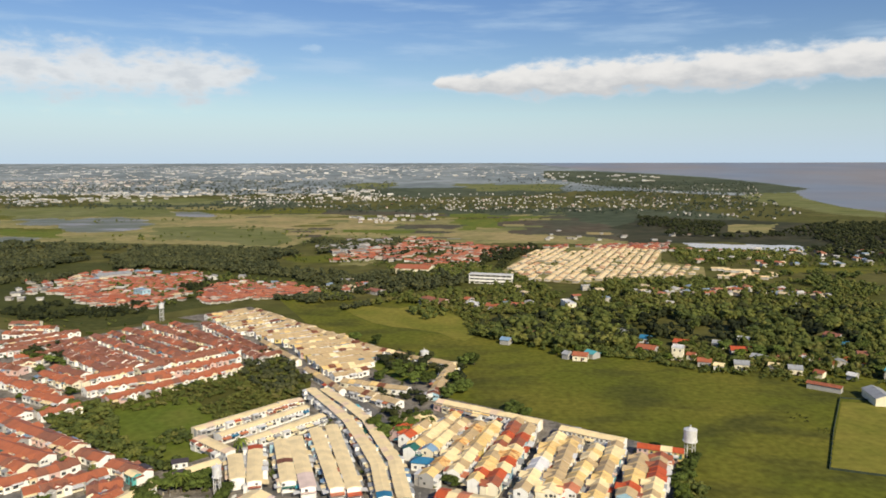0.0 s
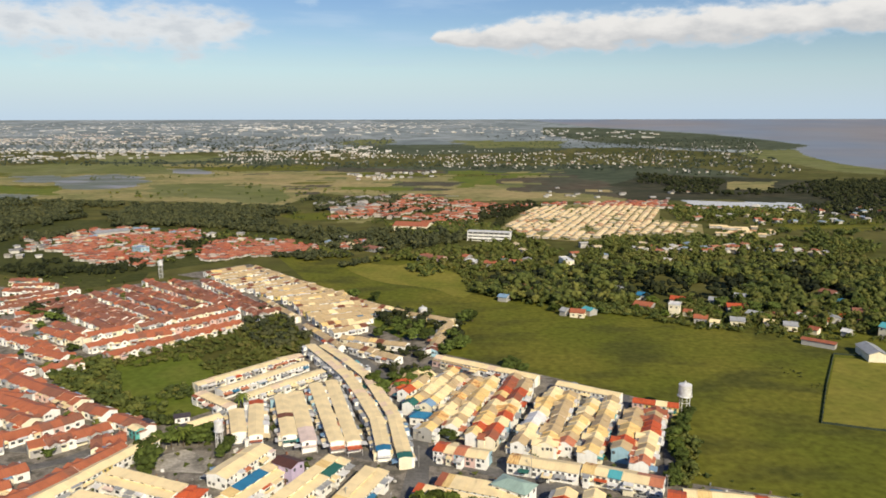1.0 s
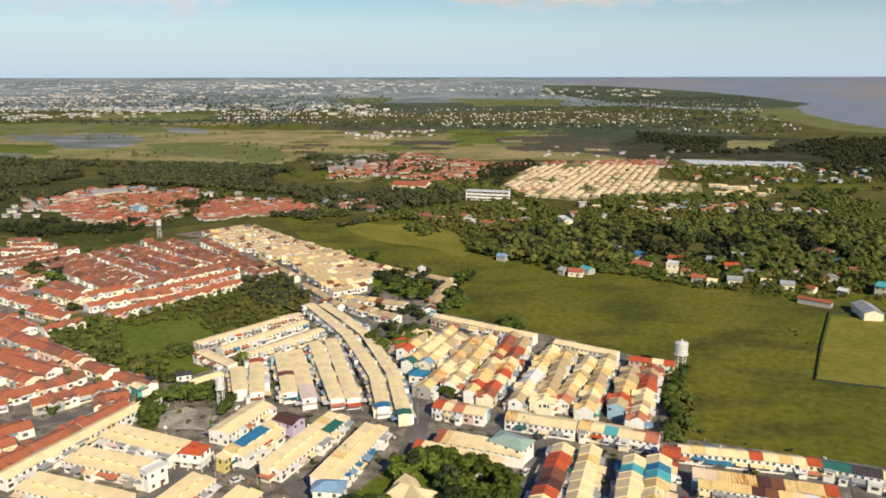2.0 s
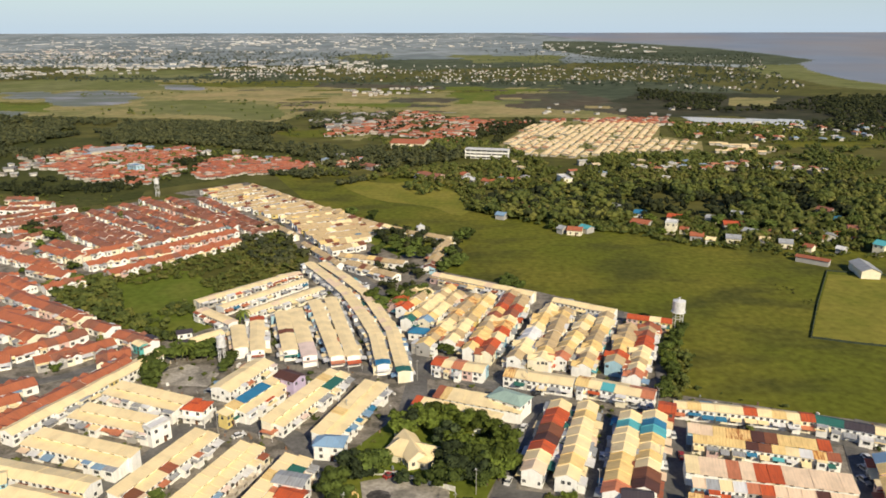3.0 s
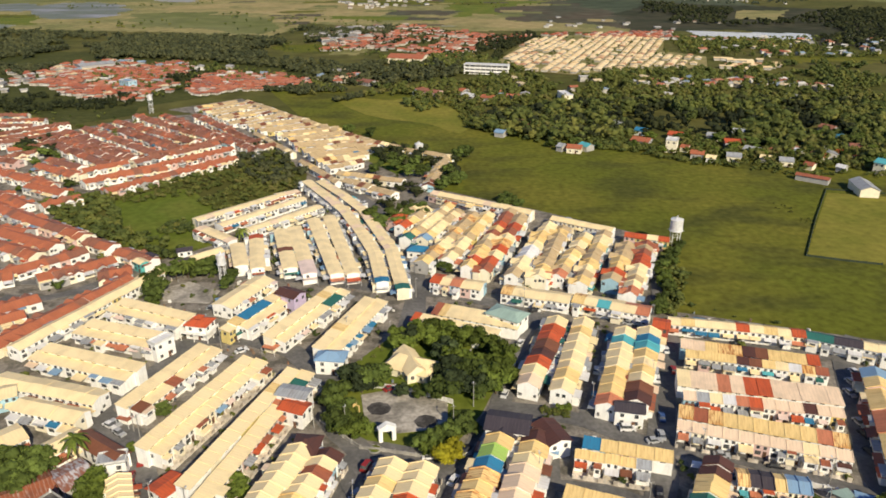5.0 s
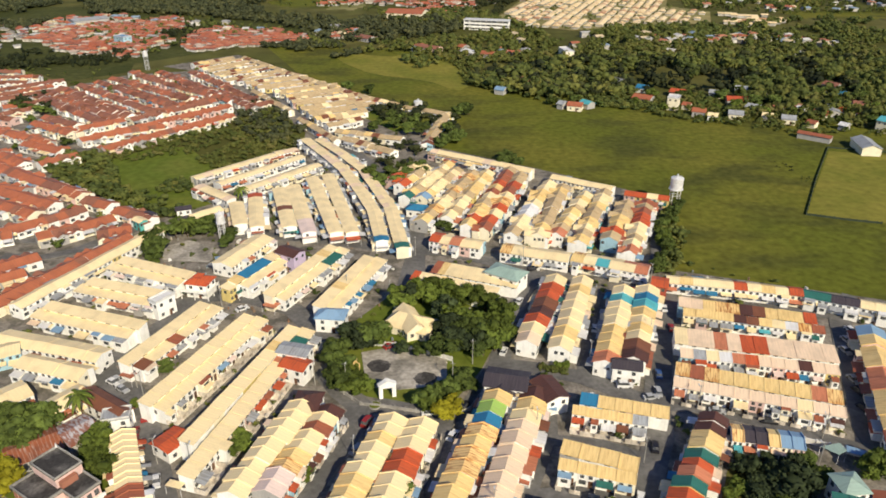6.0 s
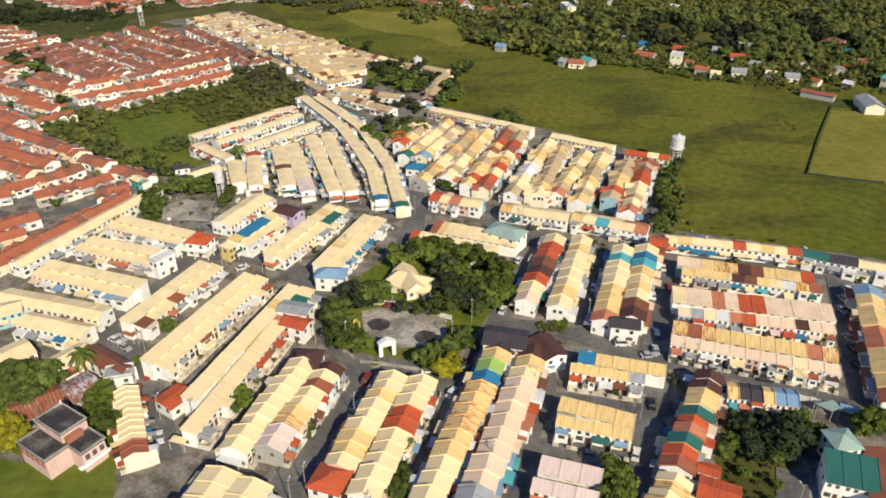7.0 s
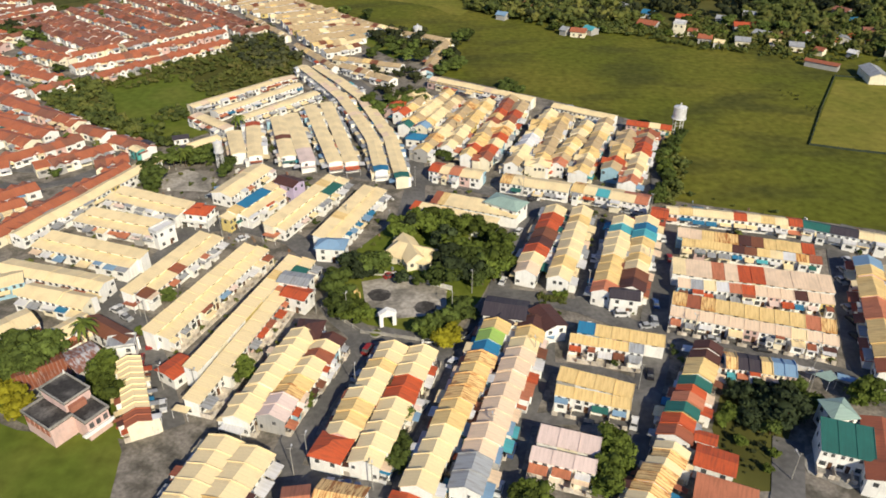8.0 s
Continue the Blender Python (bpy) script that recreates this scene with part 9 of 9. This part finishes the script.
slab("grass_plot", [(-111.6, 128.2), (-90.5, 117.2), (-66.5, 113.7), (-79.2, 135.9), (-87.2, 140.2), (-93.8, 124.3)], -0.2, 0.12, GRASS_DARK, "green grass round the unfinished house", "grass", "structure")
slab("grass_plot", [(-93.9, 95.9), (-65.8, 95.7), (-68.4, 110.4), (-71.8, 116.2), (-83.3, 115.1), (-94.1, 116.9), (-105.4, 121.7)], -0.2, 0.10, GRASS_DARK, "rough grass beside the unfinished house", "grass", "structure")
# darker land colour here stands in for shade on the grass
slab("grass_plot", [(66.9, 127.1), (81.8, 128.9), (79.1, 116.1), (68.5, 99.0), (60.5, 99.1), (61.4, 116.3)], -0.2, 0.14, LAND, "green overgrown plot under the trees", "grass", "structure")
slab("grass_plot", [(-32.9, 180.8), (-15.8, 207.8), (19.7, 207.6), (22.3, 193.4), (12.0, 166.2), (2.2, 148.6), (-19.0, 154.7), (-30.7, 163.8)], -0.2, 0.14, GRASS_DARK, "green park lawn under the trees", "grass", "structure")
slab("bare_plot", [(-103.7, 244.3), (-94.8, 250.7), (-81.1, 242.5), (-82.3, 232.3), (-99.3, 234.0)], -0.2, 0.15, DIRT, "bare pale plot beside the water tower", "ground", "structure")
slab("driveway", [(77.8, 107.6), (81.3, 109.5), (92.0, 103.6), (89.3, 100.1), (83.8, 99.5), (77.5, 103.7)], -0.2, 0.2, CONCRETE, "pale concrete driveway before the teal-roofed houses", "driveway", "structure")
for px, py, head, half, deep, z, col, words in (
        (-38.2, 247.6, 107.1, 2.6, 2.8, 2.7, "s", "salmon sheet porch at the end of a row"), (-32.1, 247.8, 105.8, 2.6, 3.2, 2.7, "r", "red sheet porch at the end of a row"),
        (-56.6, 252.9, 106.3, 2.4, 1.6, 2.6, "t", "dark teal sheet porch at the end of a row"), (-48.4, 247.8, 106.7, 2.7, 1.4, 2.9, "q", "pale pink sheet porch at the end of a row"),
        (-69.1, 253.0, 103.9, 2.3, 1.8, 2.6, "e", "brick-red sheet porch at the end of a row"), (-20.5, 240.5, 100.0, 2.4, 2.0, 2.6, "w", "white sheet porch at the end of a row"),
        (-83.4, 162.6, 68.0, 2.0, 2.6, 2.6, "e", "brick-red sheet porch at the end of a row"), (-51.9, 199.5, 65.1, 2.4, 3.4, 2.7, "s", "salmon sheet porch at the end of a row"),
        (-65.5, 208.0, 63.1, 2.2, 2.4, 2.6, "t", "dark teal sheet porch at the end of a row"), (-34.8, 192.4, 69.0, 2.3, 2.2, 2.6, "g", "grey sheet porch at the end of a row"),
        (-44.8, 115.4, 69.6, 2.8, 2.0, 2.7, "w", "white sheet porch at the end of a row"), (-57.8, 121.7, 73.3, 1.9, 2.0, 2.6, "c", "cream sheet porch at the end of a row")):
    m = pose(px, py, 0, 0, 0, head)
    canopy([tuple((m @ Vector((u, v, 0)))[:2]) for u, v in ((-0.05, half), (-deep, half), (-deep, -half), (-0.05, -half))], z, col, words)
canopy([(-113.2, 245.2), (-109.0, 246.8), (-108.0, 244.0), (-112.2, 242.3)], 3.0, "b", "blue sheet canopy beside the row houses")
canopy([(-115.8, 240.6), (-111.4, 242.3), (-110.0, 238.6), (-114.4, 236.9)], 3.2, "k", "dark brown sheet canopy beside the row houses")
canopy([(-79.3, 230.6), (-75.8, 231.9), (-74.6, 228.6), (-78.1, 227.3)], 3.0, "l", "light blue sheet canopy over a yard")
house(-105.6, 270.4, 22.0, 5.6, 2.4, 2.4, ze=4.6, rise=0.7, col="d", wall="w", label="small house with a charcoal sheet roof")
house(-118.6, 262.0, -38.0, 5.0, 2.2, 2.2, ze=4.4, rise=0.6, col="c", wall="t", label="turquoise-walled house with a cream roof")
house(-116.8, 268.4, -38.0, 5.0, 2.0, 2.0, ze=4.0, rise=0.6, col="d", wall="g", label="grey house with a charcoal sheet roof")
canopy([(89.7, 131.1), (94.8, 132.3), (95.2, 129.6), (92.6, 128.3)], 3.0, "v", "pale green sheet canopy beside the street wall")
canopy([(95.9, 131.5), (99.7, 129.4), (98.6, 127.6), (94.9, 129.2)], 3.0, "l", "light blue sheet canopy beside the street wall")
wall_run("street_wall", [(88.5, 136.0), (96.0, 132.6), (106.0, 127.2)], 1.6, 0.25, TRIM, "white plastered wall along the street", "wall")
slab("puddle_stain", [(-20.2, 168.4), (-18.9, 170.6), (-16.6, 171.2), (-14.2, 170.3), (-13.2, 168.4), (-13.8, 166.2), (-15.6, 165.0), (-18.4, 165.4)], 0.2, 0.305, SLAB_BLACK, "dark damp stain on the worn court", "stain", "structure")
slab("puddle_stain", [(-6.8, 162.2), (-5.6, 164.4), (-3.6, 165.2), (-1.0, 164.2), (-0.2, 162.4), (-0.9, 160.0), (-3.2, 158.9), (-5.8, 160.0)], 0.2, 0.305, SLAB_BLACK, "dark damp stain on the worn court", "stain", "structure")
planter = thing("planter", Geo().cyl(-16.4, 150.6, -0.1, 0.5, 1.7, 1.7, 20), CONCRETE, pose(0, 0, 0), "round concrete planter with green shrubs before the park gate", "planter")
part("soil", Geo().cyl(-16.4, 150.6, 0.5, 0.56, 1.45, 1.3, 20), GRASS_DARK, planter)
wood([(-17.4, 150.0), (-15.4, 150.0), (-15.4, 151.4), (-17.4, 151.4)], 8, 0.8, 1.3, "light", "small shrubs in the round planter", "scrub")
wood([(27.6, 165.2), (28.6, 168.2), (35.8, 166.4), (35.4, 163.6)], 40, 1.0, 2.0, "light", "clipped green hedge before the row's end house", "hedge")
